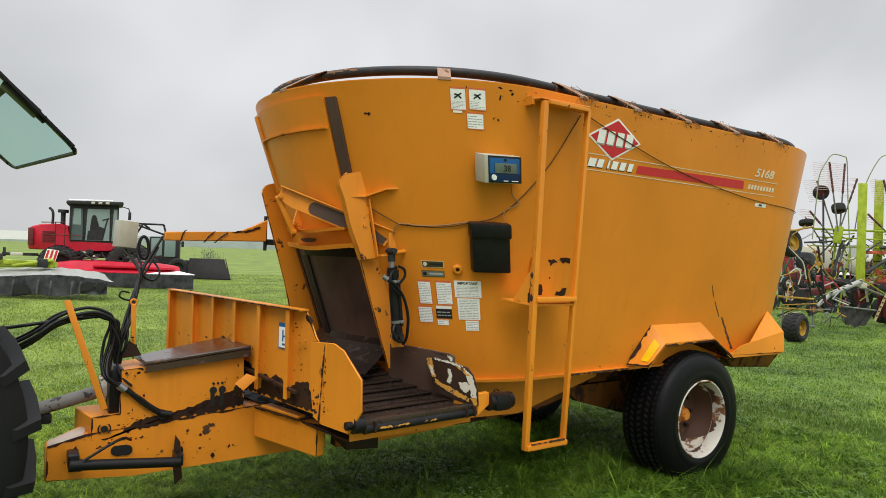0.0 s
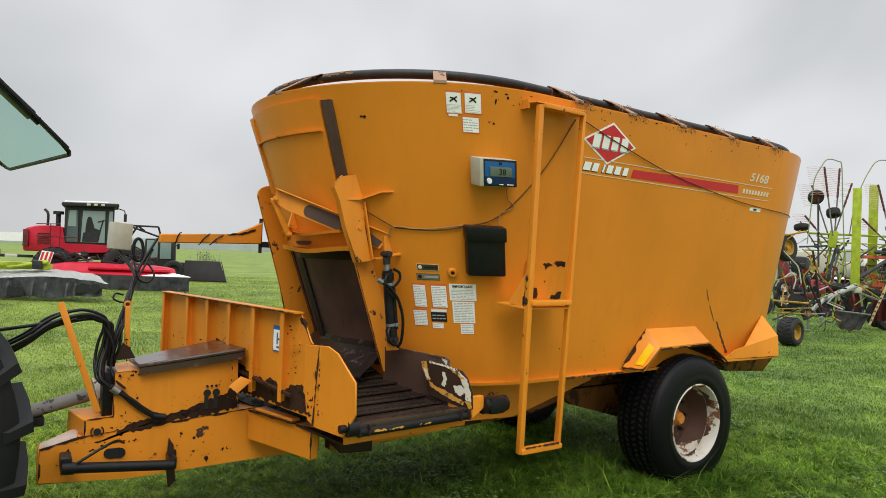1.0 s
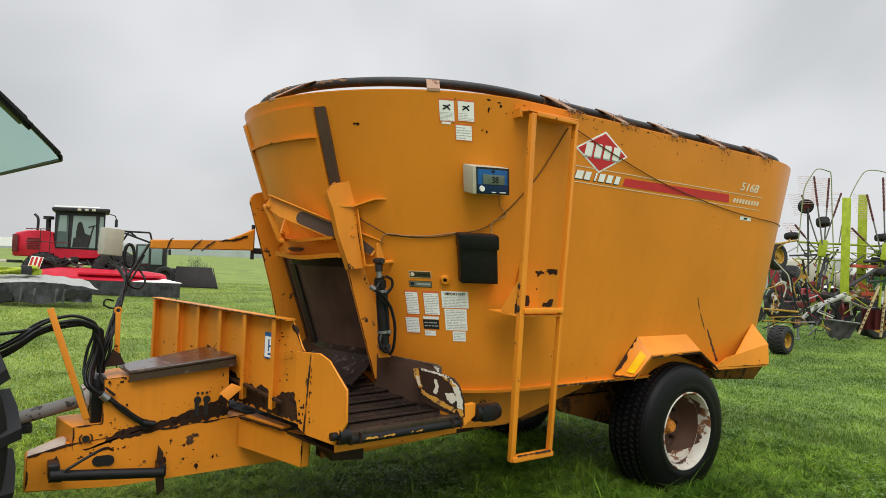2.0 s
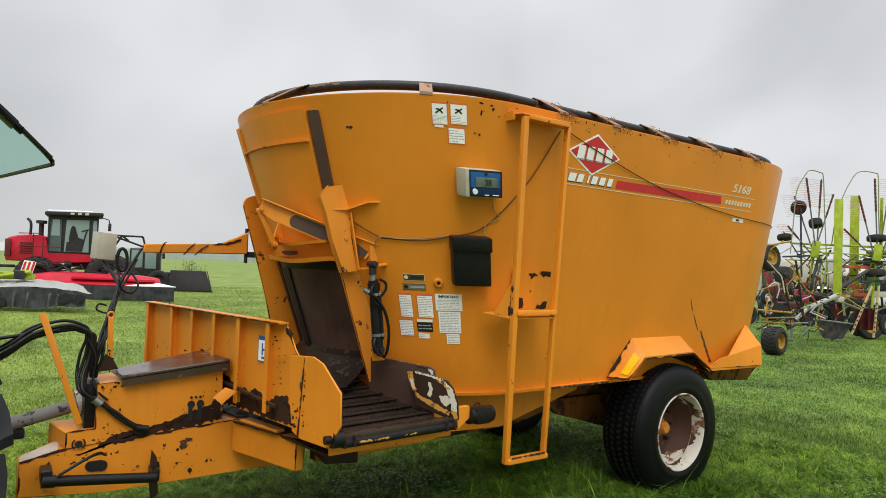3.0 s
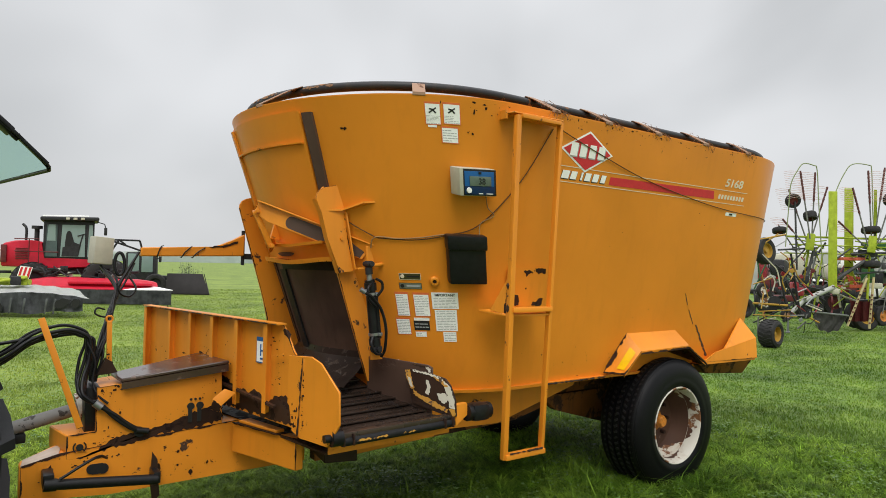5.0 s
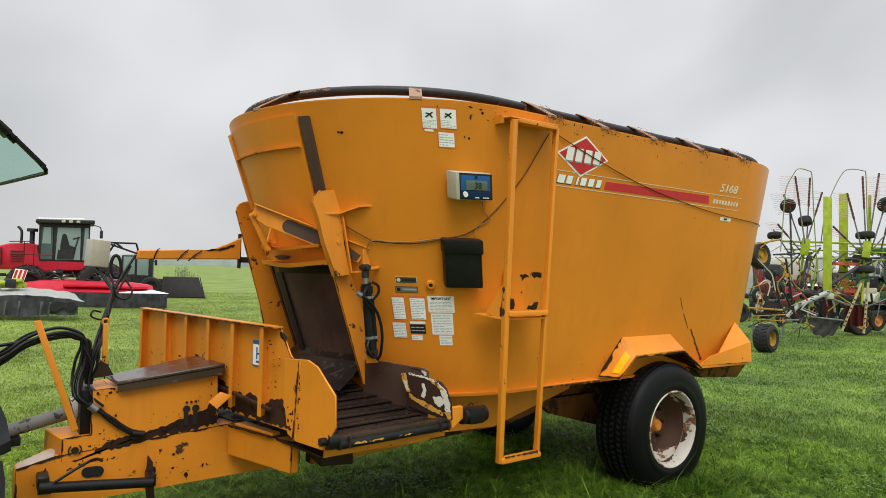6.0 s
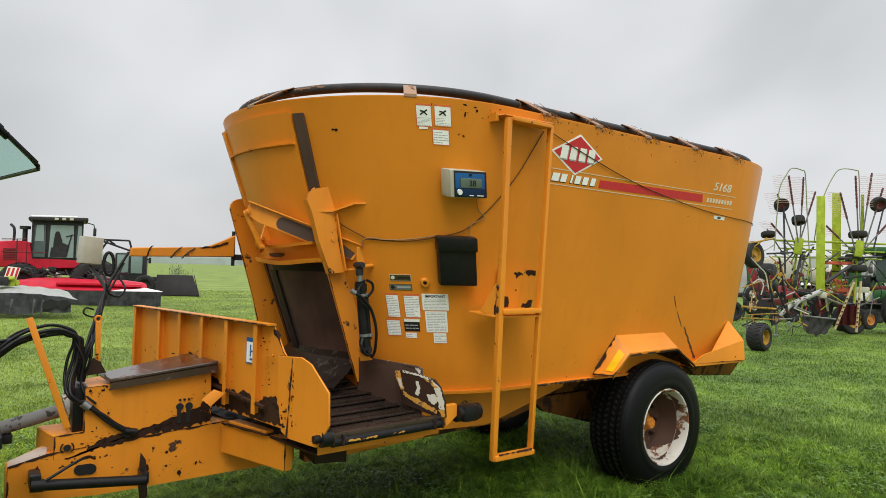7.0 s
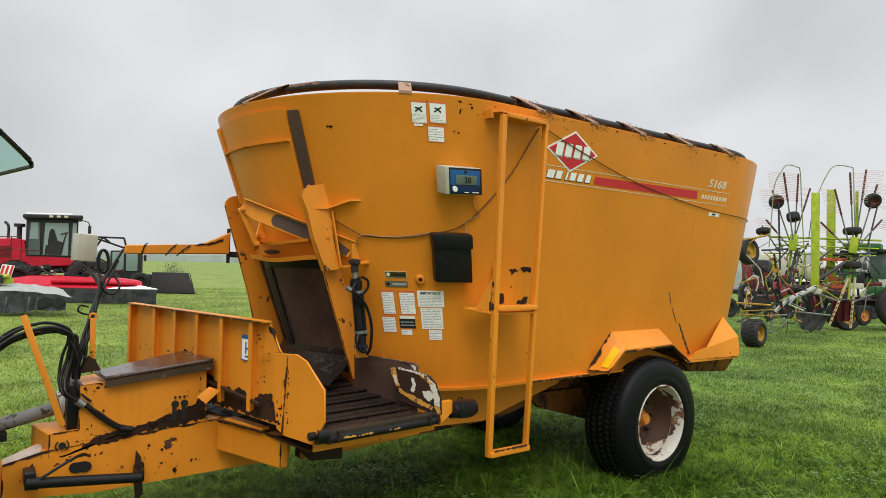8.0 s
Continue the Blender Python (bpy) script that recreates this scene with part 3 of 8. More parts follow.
plate(bm, [surf(-4, 1.79, 0.03), surf(-4, 1.90, 0.03), surf(-4, 1.79, 0.10)], surf(-3, 1.8, 0) - surf(-4, 1.8, 0))
part("gusset", bm, M_or, door)
# door cylinder
cyl = thing("hydraulic_cylinder", (1.8, 3.25, 1.15), "", "")
cyl.parent = wagon
cyl.location = Vector((1.8, 3.25, 1.15)) - wagon.location
bm = bmesh.new()
tube(bm, [(1.786, 3.25, 1.50), (1.822, 3.25, 1.20)], 0.029, 20)
tube(bm, [(1.812, 3.23, 1.48), (1.846, 3.23, 1.21)], 0.011, 8)
tube(bm, [(1.784, 3.25, 1.535), (1.788, 3.25, 1.49)], 0.036, 20)
tube(bm, [(1.779, 3.25, 1.552), (1.784, 3.25, 1.535)], 0.03, 20)
tube(bm, [(1.821, 3.25, 1.21), (1.826, 3.25, 1.17)], 0.034, 20)
part("cylinder_barrel", bm, M_black, cyl, "black hydraulic cylinder barrel")
bm = bmesh.new()
tube(bm, [(1.781, 3.25, 1.54), (1.775, 3.25, 1.60)], 0.017, 12)
part("cylinder_rod", bm, M_steel, cyl)
bm = bmesh.new()
tube(bm, [(1.776, 3.25, 1.585), (1.772, 3.25, 1.625)], 0.022, 10)
tube(bm, [(1.772, 3.222, 1.645), (1.772, 3.282, 1.645)], 0.019, 14)
tube(bm, [(1.772, 3.205, 1.645), (1.772, 3.30, 1.645)], 0.015, 10)
part("clevis", bm, M_dark, cyl)
bm = bmesh.new()
tube(bm, [(1.832, 3.222, 1.148), (1.832, 3.29, 1.148)], 0.028, 14)
tube(bm, [(1.832, 3.20, 1.148), (1.832, 3.31, 1.148)], 0.014, 10)
part("clevis", bm, M_dark, cyl)
bm = bmesh.new()
plate(bm, [(1.80, 3.27, 1.19), (1.87, 3.27, 1.19), (1.89, 3.27, 1.08), (1.81, 3.27, 1.08)], (0, 0.012, 0), 0.002)
part("cylinder_lug", bm, M_or2, cyl)
bm = bmesh.new()
tube(bm, curve_pts([(1.700, 3.20, 1.495), (1.73, 3.19, 1.475), (1.77, 3.19, 1.45), (1.834, 3.20, 1.379), (1.868, 3.20, 1.27), (1.876, 3.22, 1.15), (1.87, 3.25, 1.10)]), 0.009, 8)
part("cylinder_hose", bm, M_hose, cyl)
bm = bmesh.new()
tube(bm, [(1.695, 3.20, 1.50), (1.722, 3.195, 1.482)], 0.014, 8)
tube(bm, [(1.715, 3.20, 1.49), (1.775, 3.24, 1.49)], 0.010, 8)
part("hose_fitting", bm, M_steel, cyl)
for k, run in enumerate(([(1.770, 3.215, 1.53), (1.745, 3.20, 1.50), (1.752, 3.195, 1.44), (1.80, 3.20, 1.40)], [(1.80, 3.215, 1.56), (1.835, 3.205, 1.54), (1.84, 3.205, 1.50), (1.815, 3.215, 1.46)], [(1.79, 3.215, 1.22), (1.775, 3.20, 1.18), (1.80, 3.195, 1.13), (1.85, 3.21, 1.12)])):
    bm = bmesh.new()
    tube(bm, curve_pts(run), 0.008, 8)
    part("cylinder_hose", bm, M_hose, cyl)
for z in (1.235, 1.47):
    bm = bmesh.new()
    c_ = Vector((1.786, 3.25, 1.50)).lerp(Vector((1.822, 3.25, 1.20)), (1.50 - z) / 0.30)
    tube(bm, [c_ + Vector((-0.001, 0, 0.008)), c_ - Vector((-0.001, 0, 0.008))], 0.033, 20)
    box(bm, c_ + Vector((0.028, -0.018, 0)), (0.022, 0.03, 0.02), None, 0.003)
    part("clamp_band", bm, M_steel, cyl)

# ---- discharge conveyor across the front ----
conv = thing("conveyor", (1.7, 3.4, 0.75), "", "")
conv.parent = wagon
conv.location = Vector((1.7, 3.4, 0.75)) - wagon.location
A, B = Vector((0.905, 4.90, 0)), Vector((1.30, 2.99, 0))
ax = (B - A).normalized()
nx = Vector((ax.y, -ax.x, 0)) * -1


def wall_at(s, z, off=0.0):
    """Along the conveyor's ribbed wall: s from 0 (far) to 1 (near)."""
    p = A + (B - A) * s - nx * off
    return Vector((p.x, p.y, z))


bm = bmesh.new()
plate(bm, [wall_at(-0.015, 0.80), wall_at(0.96, 0.785), wall_at(0.945, 1.16), wall_at(0.93, 1.18), wall_at(0.905, 1.25), wall_at(0.876, 1.32), wall_at(0.015, 1.32), wall_at(-0.02, 1.25)], nx * 0.010, 0.002)
part("conveyor_wall", bm, M_or2, conv, "orange ribbed wall, paint chipped to brown")
bm = bmesh.new()
plate(bm, ragged([wall_at(0.30, 0.80, 0.003), wall_at(0.955, 0.795, 0.003), wall_at(0.90, 0.945, 0.003), wall_at(0.845, 0.93, 0.003), wall_at(0.82, 0.885, 0.003), wall_at(0.74, 0.935, 0.003), wall_at(0.70, 0.90, 0.003), wall_at(0.55, 0.96, 0.003), wall_at(0.50, 1.02, 0.003), wall_at(0.40, 1.08, 0.003)], 0.012, 3), nx * 0.003)
part("bare_patch", bm, M_rust, conv, "bare rusty lower wall")
for s in (0.004, 0.203, 0.354, 0.503, 0.653, 0.812):
    bm = bmesh.new()
    plate(bm, [wall_at(s, 0.83), wall_at(s, 1.31), wall_at(s, 1.31, 0.04), wall_at(s, 0.83, 0.04)], ax * 0.012)
    plate(bm, [wall_at(s, 0.83, 0.035), wall_at(s, 1.31, 0.035), wall_at(s + 0.017, 1.31, 0.035), wall_at(s + 0.017, 0.83, 0.035)], -nx * 0.006)
    part("wall_rib", bm, M_or, conv)
bm = bmesh.new()
plate(bm, [wall_at(0.0, 1.315, -0.012), wall_at(0.885, 1.312, -0.012), wall_at(0.885, 1.312, 0.045), wall_at(0.0, 1.315, 0.045)], (0, 0, 0.009))
part("wall_cap", bm, M_or2, conv)
bm = bmesh.new()
bar(bm, wall_at(0.56, 0.93, 0.03), wall_at(0.87, 0.88, 0.03), 0.02, 0.014)
part("wall_rod", bm, M_rust, conv)
bm = bmesh.new()
bar(bm, wall_at(0.85, 1.145, 0.03), wall_at(0.905, 1.165, 0.03), 0.008, 0.006)
part("wall_rod", bm, M_or2, conv)
# folded wing at the near end
bm = bmesh.new()
WING = [(1.252, 3.112, 1.165), (1.301, 2.938, 1.176), (1.321, 2.865, 1.150), (1.358, 2.736, 1.027), (1.360, 2.729, 0.875), (1.337, 2.810, 0.753), (1.279, 3.014, 0.759), (1.262, 3.075, 0.785), (1.252, 3.112, 0.972)]
plate(bm, WING, (-0.012, -0.003, 0), 0.002)
part("wing_plate", bm, M_or, conv, "bright orange wing plate with rusty seam")
bm = bmesh.new()
bar(bm, (1.276, 2.990, 1.165), (1.267, 3.018, 0.765), 0.012, 0.008, (1, 0, 0), 0.002)
part("wing_seam", bm, M_or2, conv)
# chain floor with slats, rising towards the tub
def floor_z(y):
    return 0.775 + 0.20 * (y - 2.86)


def floor_x(y):
    """The floor's two edges at y."""
    return 1.335 - 0.205 * (y - 2.99), (2.085 - 0.36 * (y - 2.88) if y < 3.4 else 1.895)


bm = bmesh.new()
ys = [2.87, 3.1, 3.4, 3.7, 4.0]
plate(bm, [(floor_x(y)[0], y, floor_z(y)) for y in ys] + [(floor_x(y)[1], y, floor_z(y)) for y in ys[::-1]], (0, 0, -0.012))
part("conveyor_floor", bm, M_slat, conv, "dark wet rusty conveyor floor")
bm = bmesh.new()
plate(bm, [(1.12, 4.0, 1.0), (1.895, 4.0, 1.0), (1.80, 4.85, 0.97), (0.95, 4.85, 0.97)], (0, 0, -0.012))
part("conveyor_floor", bm, M_rust, conv)
for k in range(9):
    y = 2.90 + 0.105 * k
    (x0, x1), z = floor_x(y), floor_z(y) + 0.008
    bm = bmesh.new()
    bar(bm, (x0 + 0.02, y - 0.012, z - 0.004), (x1 - 0.015, y + 0.028, z + 0.001), 0.070, 0.008, (0, 0, 1), 0.002)
    bar(bm, (x0 + 0.03, y - 0.045, z), (x1 - 0.02, y - 0.006, z + 0.003), 0.007, 0.008, (0, 0, 1), 0.002)
    part("slat", bm, M_slat, conv)
bm = bmesh.new()
tube(bm, [(1.40, 2.80, 0.770), (2.10, 2.838, 0.772)], 0.023, 16)
roller = part("end_roller", bm, M_rub, conv, "black end roller with yellow paint remnants")
for x in (1.40, 1.455, 2.03, 2.085):
    bm = bmesh.new()
    box(bm, (x, 2.797 + 0.055 * (x - 1.4), 0.780), (0.010, 0.062, 0.056), None, 0.006)
    part("roller_plate", bm, M_rust, roller)
bm = bmesh.new()
bar(bm, (1.37, 2.815, 0.812), (2.08, 2.853, 0.812), 0.05, 0.006, (0, 0, 1), 0.002)
bar(bm, (1.37, 2.792, 0.800), (2.08, 2.830, 0.800), 0.006, 0.024, (0, 0, 1), 0.002)
part("edge_angle", bm, M_slat, conv, "wet dark steel angle")
for k, (xa, xb) in enumerate(((1.47, 1.56), (1.565, 1.665), (1.75, 1.775), (1.785, 1.835))):
    f = lambda x, z: (x, 2.7757 + 0.0545 * (x - 1.4), z)
    chip(roller, [f(xa, 0.766), f(xb, 0.768), f(xb - 0.012, 0.777), f(xa + 0.015, 0.774)], (0, 0.003, 0), k, M_oldyellow, 0.004, "paint_remnant")
bm = bmesh.new()
tube(bm, [(1.335, 2.79, 0.80), (1.39, 2.79, 0.80)], 0.042, 14)
tube(bm, [(1.30, 2.79, 0.80), (1.40, 2.79, 0.80)], 0.02, 10)
part("roller_bearing", bm, M_black, conv)
bm = bmesh.new()
plate(bm, [(2.055, 2.985, 0.79), (1.872, 3.42, 0.88), (1.862, 3.425, 1.075), (1.88, 3.38, 1.088), (2.04, 3.01, 1.07), (2.055, 2.985, 1.055)], (0.012, 0.005, 0), 0.002)
part("conveyor_wall", bm, M_brown, conv, "brown bare steel wall")
bm = bmesh.new()
flap = [(1.978, 3.075, 0.85), (1.966, 3.086, 0.947), (1.950, 3.107, 1.036), (1.962, 3.085, 1.046), (2.015, 2.98, 1.034), (2.069, 2.878, 1.010), (2.087, 2.848, 0.972), (2.103, 2.823, 0.897), (2.109, 2.82, 0.805), (2.085, 2.87, 0.80)]
plate(bm, flap, (0.012, 0.005, 0), 0.002)
fl = part("discharge_flap", bm, M_rust, conv, "worn brown flap edged with white and yellow paint")
OUT = Vector((-0.0022, -0.0011, 0))
for k, (m_, q) in enumerate((
    (M_oldyellow, ((1.950, 3.107, 1.037), (1.966, 3.08, 1.043), (1.972, 3.07, 0.99), (1.982, 3.055, 0.935), (1.970, 3.08, 0.935), (1.960, 3.096, 0.98))),
    (M_oldwhite, ((1.955, 3.098, 1.005), (1.967, 3.077, 0.995), (1.978, 3.06, 0.945), (1.970, 3.077, 0.945))),
    (M_oldwhite, ((1.972, 3.065, 1.043), (2.02, 2.972, 1.033), (2.066, 2.885, 1.010), (2.064, 2.888, 0.996), (2.02, 2.972, 1.024), (1.975, 3.06, 1.034))),
    (M_oldyellow, ((2.03, 2.953, 1.018), (2.064, 2.888, 1.002), (2.08, 2.857, 0.965), (2.071, 2.876, 0.962), (2.058, 2.90, 0.985))),
    (M_oldwhite, ((2.066, 2.882, 1.00), (2.085, 2.85, 0.97), (2.100, 2.825, 0.90), (2.104, 2.822, 0.845), (2.088, 2.852, 0.85), (2.083, 2.863, 0.90), (2.072, 2.878, 0.95))),
    (M_oldwhite, ((2.015, 2.986, 0.992), (2.024, 2.970, 0.988), (2.031, 2.960, 0.952), (2.027, 2.971, 0.908), (2.016, 2.993, 0.916), (2.021, 2.979, 0.950))),
    (M_oldwhite, ((2.049, 2.928, 0.919), (2.072, 2.880, 0.931), (2.087, 2.854, 0.903), (2.075, 2.881, 0.868), (2.058, 2.912, 0.884))),
    (M_oldyellow, ((1.979, 3.062, 0.930), (2.00, 3.025, 0.905), (2.03, 2.97, 0.888), (2.06, 2.912, 0.862), (2.085, 2.865, 0.842), (2.085, 2.867, 0.82), (2.05, 2.935, 0.84), (2.015, 3.00, 0.868), (1.982, 3.062, 0.902))),
    (M_oldyellow, ((2.085, 2.862, 0.845), (2.104, 2.825, 0.845), (2.108, 2.821, 0.81), (2.098, 2.842, 0.808))),
)):
    chip(fl, [Vector(p) + OUT * (1 + 0.25 * (k % 3)) for p in q], Vector((0.0012, 0.0006, 0)), k + 3, m_, 0.004, "paint_remnant", 0.009)
wp = lambda y, z: (2.055 - (y - 2.985) * 0.4207 - 0.003, y - 0.001, z)
for k, (m_, q) in enumerate((
    (M_oldyellow, (wp(3.33, 1.075), wp(3.315, 1.085), wp(3.30, 1.05), wp(3.325, 1.045))),
    (M_oldwhite, (wp(3.215, 1.078), wp(3.20, 1.082), wp(3.203, 1.062), wp(3.213, 1.06))),
    (M_oldwhite, (wp(3.136, 1.078), wp(3.122, 1.08), wp(3.125, 1.068))),
    (M_oldyellow, (wp(3.10, 1.077), wp(3.085, 1.077), wp(3.088, 1.063), wp(3.098, 1.064))),
    (M_oldwhite, (wp(3.03, 1.062), wp(2.99, 1.05), wp(2.995, 1.03), wp(3.0, 1.00), wp(3.008, 1.035), wp(3.02, 1.045))),
    (M_slat, (wp(3.16, 1.076), wp(3.0, 1.058), wp(3.0, 1.048), wp(3.10, 1.06))),
)):
    chip(conv, q, Vector((0.001, 0.0005, 0)), k + 21, m_, 0.003, "paint_remnant", 0.008)
# motor at the conveyor's near corner
bm = bmesh.new()
tube(bm, [(2.20, 2.85, 0.812), (2.37, 2.86, 0.808)], 0.048, 10)
box(bm, (2.285, 2.85, 0.81), (0.12, 0.10, 0.10), None, 0.03)
part("conveyor_motor", bm, M_black, conv, "black hydraulic motor")
bm = bmesh.new()
plate(bm, [(2.10, 2.83, 0.87), (2.20, 2.84, 0.87), (2.22, 2.84, 0.81), (2.12, 2.83, 0.75)], (0, 0.03, 0), 0.003)
part("motor_bracket", bm, M_or2, conv)
bm = bmesh.new()
plate(bm, [(1.36, 2.86, 0.70), (2.12, 2.90, 0.70), (2.12, 2.90, 0.755), (1.36, 2.86, 0.755)], (0, 0.012, 0))
part("conveyor_lip", bm, M_or2, conv)
bm = bmesh.new()
plate(bm, [(1.36, 2.90, 0.70), (2.12, 2.94, 0.70), (2.12, 4.6, 0.72), (1.05, 4.6, 0.72)], (0, 0, -0.012))
part("conveyor_underframe", bm, M_rust, conv)
# apron below the outlet
bm = bmesh.new()
prof = [(0.012, 1.10), (0.03, 1.06), (0.08, 1.025), (0.16, 0.99), (0.25, 0.958), (0.35, 0.925)]
vs = [[bm.verts.new(surf(th, z, o)) for th in range(-32, 33, 4)] for o, z in prof]
for a, b in zip(vs, vs[1:]):
    for k in range(len(a) - 1):
        bm.faces.new((a[k], a[k + 1], b[k + 1], b[k]))
bmesh.ops.solidify(bm, geom=bm.faces[:], thickness=0.008)
part("outlet_apron", bm, worn("wet_apron_steel", (0.052, 0.037, 0.030), (0.02, 0.014, 0.012), chips=0.40, rough=0.3, bare=(0.10, 0.075, 0.06), vary=0.4, coat=0.3, fine=16, bump=0.4), wagon, "dark wet steel apron")

# ---- drawbar ----
bm = bmesh.new()
plate(bm, [(0.118, 3.75, 0.600), (0.29, 3.75, 0.636), (1.19, 3.75, 0.706), (1.62, 3.75, 0.70), (1.62, 3.75, 0.40), (1.20, 3.75, 0.405), (0.52, 3.75, 0.398), (0.118, 3.75, 0.43)], (0, 0.50, 0), 0.008)
for v in bm.verts:
    if v.co.y > 4.0:
        # the far side runs in towards the hitch
        v.co.y = 3.87 + 0.38 * min(1.0, max(0.0, (v.co.x - 0.12) / 0.55))
part("drawbar", bm, M_or, wagon, "orange box-section drawbar")
bm = bmesh.new()
tube(bm, [(0.487, 3.752, 0.540), (0.487, 3.744, 0.540)], 0.027, 18)
tube(bm, [(0.435, 3.752, 0.545), (0.435, 3.744, 0.545)], 0.025, 18)
box(bm, (0.461, 3.7478, 0.543), (0.052, 0.008, 0.053))
part("drawbar_hole", bm, M_ink, wagon, "dark slotted hole")
bm = bmesh.new()
plate(bm, [(1.15, 3.72, 0.705), (1.325, 3.19, 0.705), (1.375, 3.20, 0.705), (1.30, 3.72, 0.705)], (0, 0, -0.17), 0.006)
part("outrigger_beam", bm, M_or, wagon, "orange box beam")
bm = bmesh.new()
plate(bm, [(1.17, 3.66, 0.712), (1.27, 3.33, 0.712), (1.32, 3.34, 0.712), (1.24, 3.68, 0.712)], (0, 0, 0.016), 0.003)
part("beam_plate", bm, M_or2, wagon)
bm = bmesh.new()
plate(bm, [(1.15, 3.68, 0.7065), (1.262, 3.31, 0.7065), (1.335, 3.32, 0.7065), (1.25, 3.70, 0.7065)], (0, 0, 0.005))
part("beam_shim", bm, M_rust, wagon)
bm = bmesh.new()
plate(bm, [(1.00, 3.60, 0.872), (1.07, 3.62, 0.918), (1.124, 3.60, 0.896), (1.043, 3.58, 0.838)], (0, 0, 0.006))
plate(bm, [(1.00, 3.60, 0.872), (1.043, 3.58, 0.838), (1.04, 3.60, 0.80), (0.997, 3.62, 0.815)], (0.004, 0.004, 0))
bent = part("bent_bracket", bm, M_or2, wagon, "bent orange bracket")
chip(bent, [(1.005, 3.598, 0.872), (1.03, 3.586, 0.852), (1.043, 3.58, 0.838), (1.04, 3.60, 0.80), (0.997, 3.62, 0.815)], (-0.002, -0.002, 0), 3, M_flake, 0.003)
bm = bmesh.new()
tube(bm, [(0.24, 3.62, 0.535), (0.73, 3.62, 0.478)], 0.026, 14)
tube(bm, [(0.215, 3.62, 0.537), (0.27, 3.62, 0.531)], 0.03, 14)
box(bm, (0.235, 3.68, 0.55), (0.05, 0.13, 0.07), None, 0.01)
box(bm, (0.73, 3.68, 0.485), (0.035, 0.13, 0.06), None, 0.008)
tube(bm, curve_pts([(0.28, 3.60, 0.56), (0.40, 3.62, 0.62), (0.46, 3.66, 0.63), (0.50, 3.72, 0.60)]), 0.007, 8)
part("steering_cylinder", bm, M_black, wagon, "black hydraulic cylinder")
bm = bmesh.new()
plate(bm, [(0.72, 3.70, 0.60), (0.745, 3.70, 0.56), (0.76, 3.70, 0.36), (0.725, 3.70, 0.33), (0.71, 3.70, 0.45)], (0, 0.02, 0), 0.002)
part("chain_bracket", bm, M_rust, wagon)
# gear housing at the front
bm = bmesh.new()
plate(bm, [(0.318, 3.756, 0.612), (0.262, 4.10, 0.60), (0.48, 4.10, 0.60), (0.48, 3.756, 0.612)], (0, 0, 0.118), 0.006)
part("front_housing", bm, M_or2, wagon)
bm = bmesh.new()
lathe(bm, [(0.0, 0.0), (0.017, 0.0), (0.017, 0.010), (0.0, 0.010)], pose(0.376, 3.746, 0.667, 90), 18)
for s_ in (1, -1):
    pr = [(0.376 + s_ * 0.029 * math.cos(a), 3.7435, 0.667 + 0.029 * math.sin(a)) for a in np.linspace(-0.9, 0.9, 7)]
    tube(bm, pr, 0.0035, 6)
part("port_hole", bm, M_ink, wagon)
bm = bmesh.new()
plate(bm, [(0.447, 3.752, 0.965), (0.541, 3.752, 0.972), (1.09, 3.752, 1.035), (1.10, 3.752, 0.70), (0.56, 3.752, 0.645), (0.35, 3.752, 0.606), (0.318, 3.752, 0.612), (0.322, 3.752, 0.73), (0.447, 3.752, 0.735)], (0, 0.012, 0), 0.002)
plate(bm, [(0.455, 3.764, 0.955), (1.085, 3.764, 1.03), (1.09, 3.764, 0.705), (0.56, 3.764, 0.65), (0.455, 3.764, 0.64)], (0, 0.33, 0), 0.004)
toolbox = part("tool_box", bm, M_or2, wagon, "orange steel box with rusty base")
bm = bmesh.new()
plate(bm, [(0.555, 3.72, 0.985), (1.125, 3.72, 1.045), (1.06, 4.14, 1.045), (0.535, 3.93, 0.990)], (0, 0, 0.022), 0.006)
plate(bm, [(0.56, 3.718, 0.985), (1.12, 3.718, 1.045), (1.12, 3.718, 1.005), (0.56, 3.718, 0.95)], (0, 0.01, 0))
part("lid", bm, M_lid, toolbox, "wet brown steel lid")
for x in (0.922, 0.972):
    bm = bmesh.new()
    tube(bm, [(x, 3.752, 0.818), (x, 3.744, 0.818)], 0.020, 16)
    part("keyhole", bm, M_ink, toolbox)
    bm = bmesh.new()
    box(bm, (x - 0.003, 3.7475, 0.765), (0.022, 0.006, 0.075))
    part("keyhole", bm, M_ink, toolbox)
    bm = bmesh.new()
for k in range(3):
    bm = bmesh.new()
    tube(bm, [(0.922 + 0.0245 * k, 3.752, 0.856), (0.922 + 0.0245 * k, 3.745, 0.856)], 0.007, 10)
    part("bolt", bm, M_ink, toolbox)
fx = lambda x, z: (x, 3.7505, z)
chip(toolbox, [fx(0.36, 0.610), fx(0.56, 0.648), fx(0.80, 0.685), fx(1.095, 0.715), fx(1.095, 0.80), fx(1.02, 0.80), fx(0.98, 0.79), fx(0.90, 0.765), fx(0.82, 0.735), fx(0.72, 0.715), fx(0.60, 0.70), fx(0.55, 0.70), fx(0.50, 0.665), fx(0.42, 0.625)], (0, -0.0015, 0), 5, M_flake, 0.010, "rust_patch", 0.014)
specks(toolbox, fx, 0.555, 0.80, 0.022, 0.09, 20, 4, 0.006)
specks(toolbox, fx, 0.53, 0.70, 0.05, 0.03, 18, 5, 0.007)
specks(toolbox, fx, 0.50, 0.945, 0.03, 0.010, 16, 6, 0.008)
specks(toolbox, fx, 0.46, 0.66, 0.05, 0.03, 10, 7, 0.007)
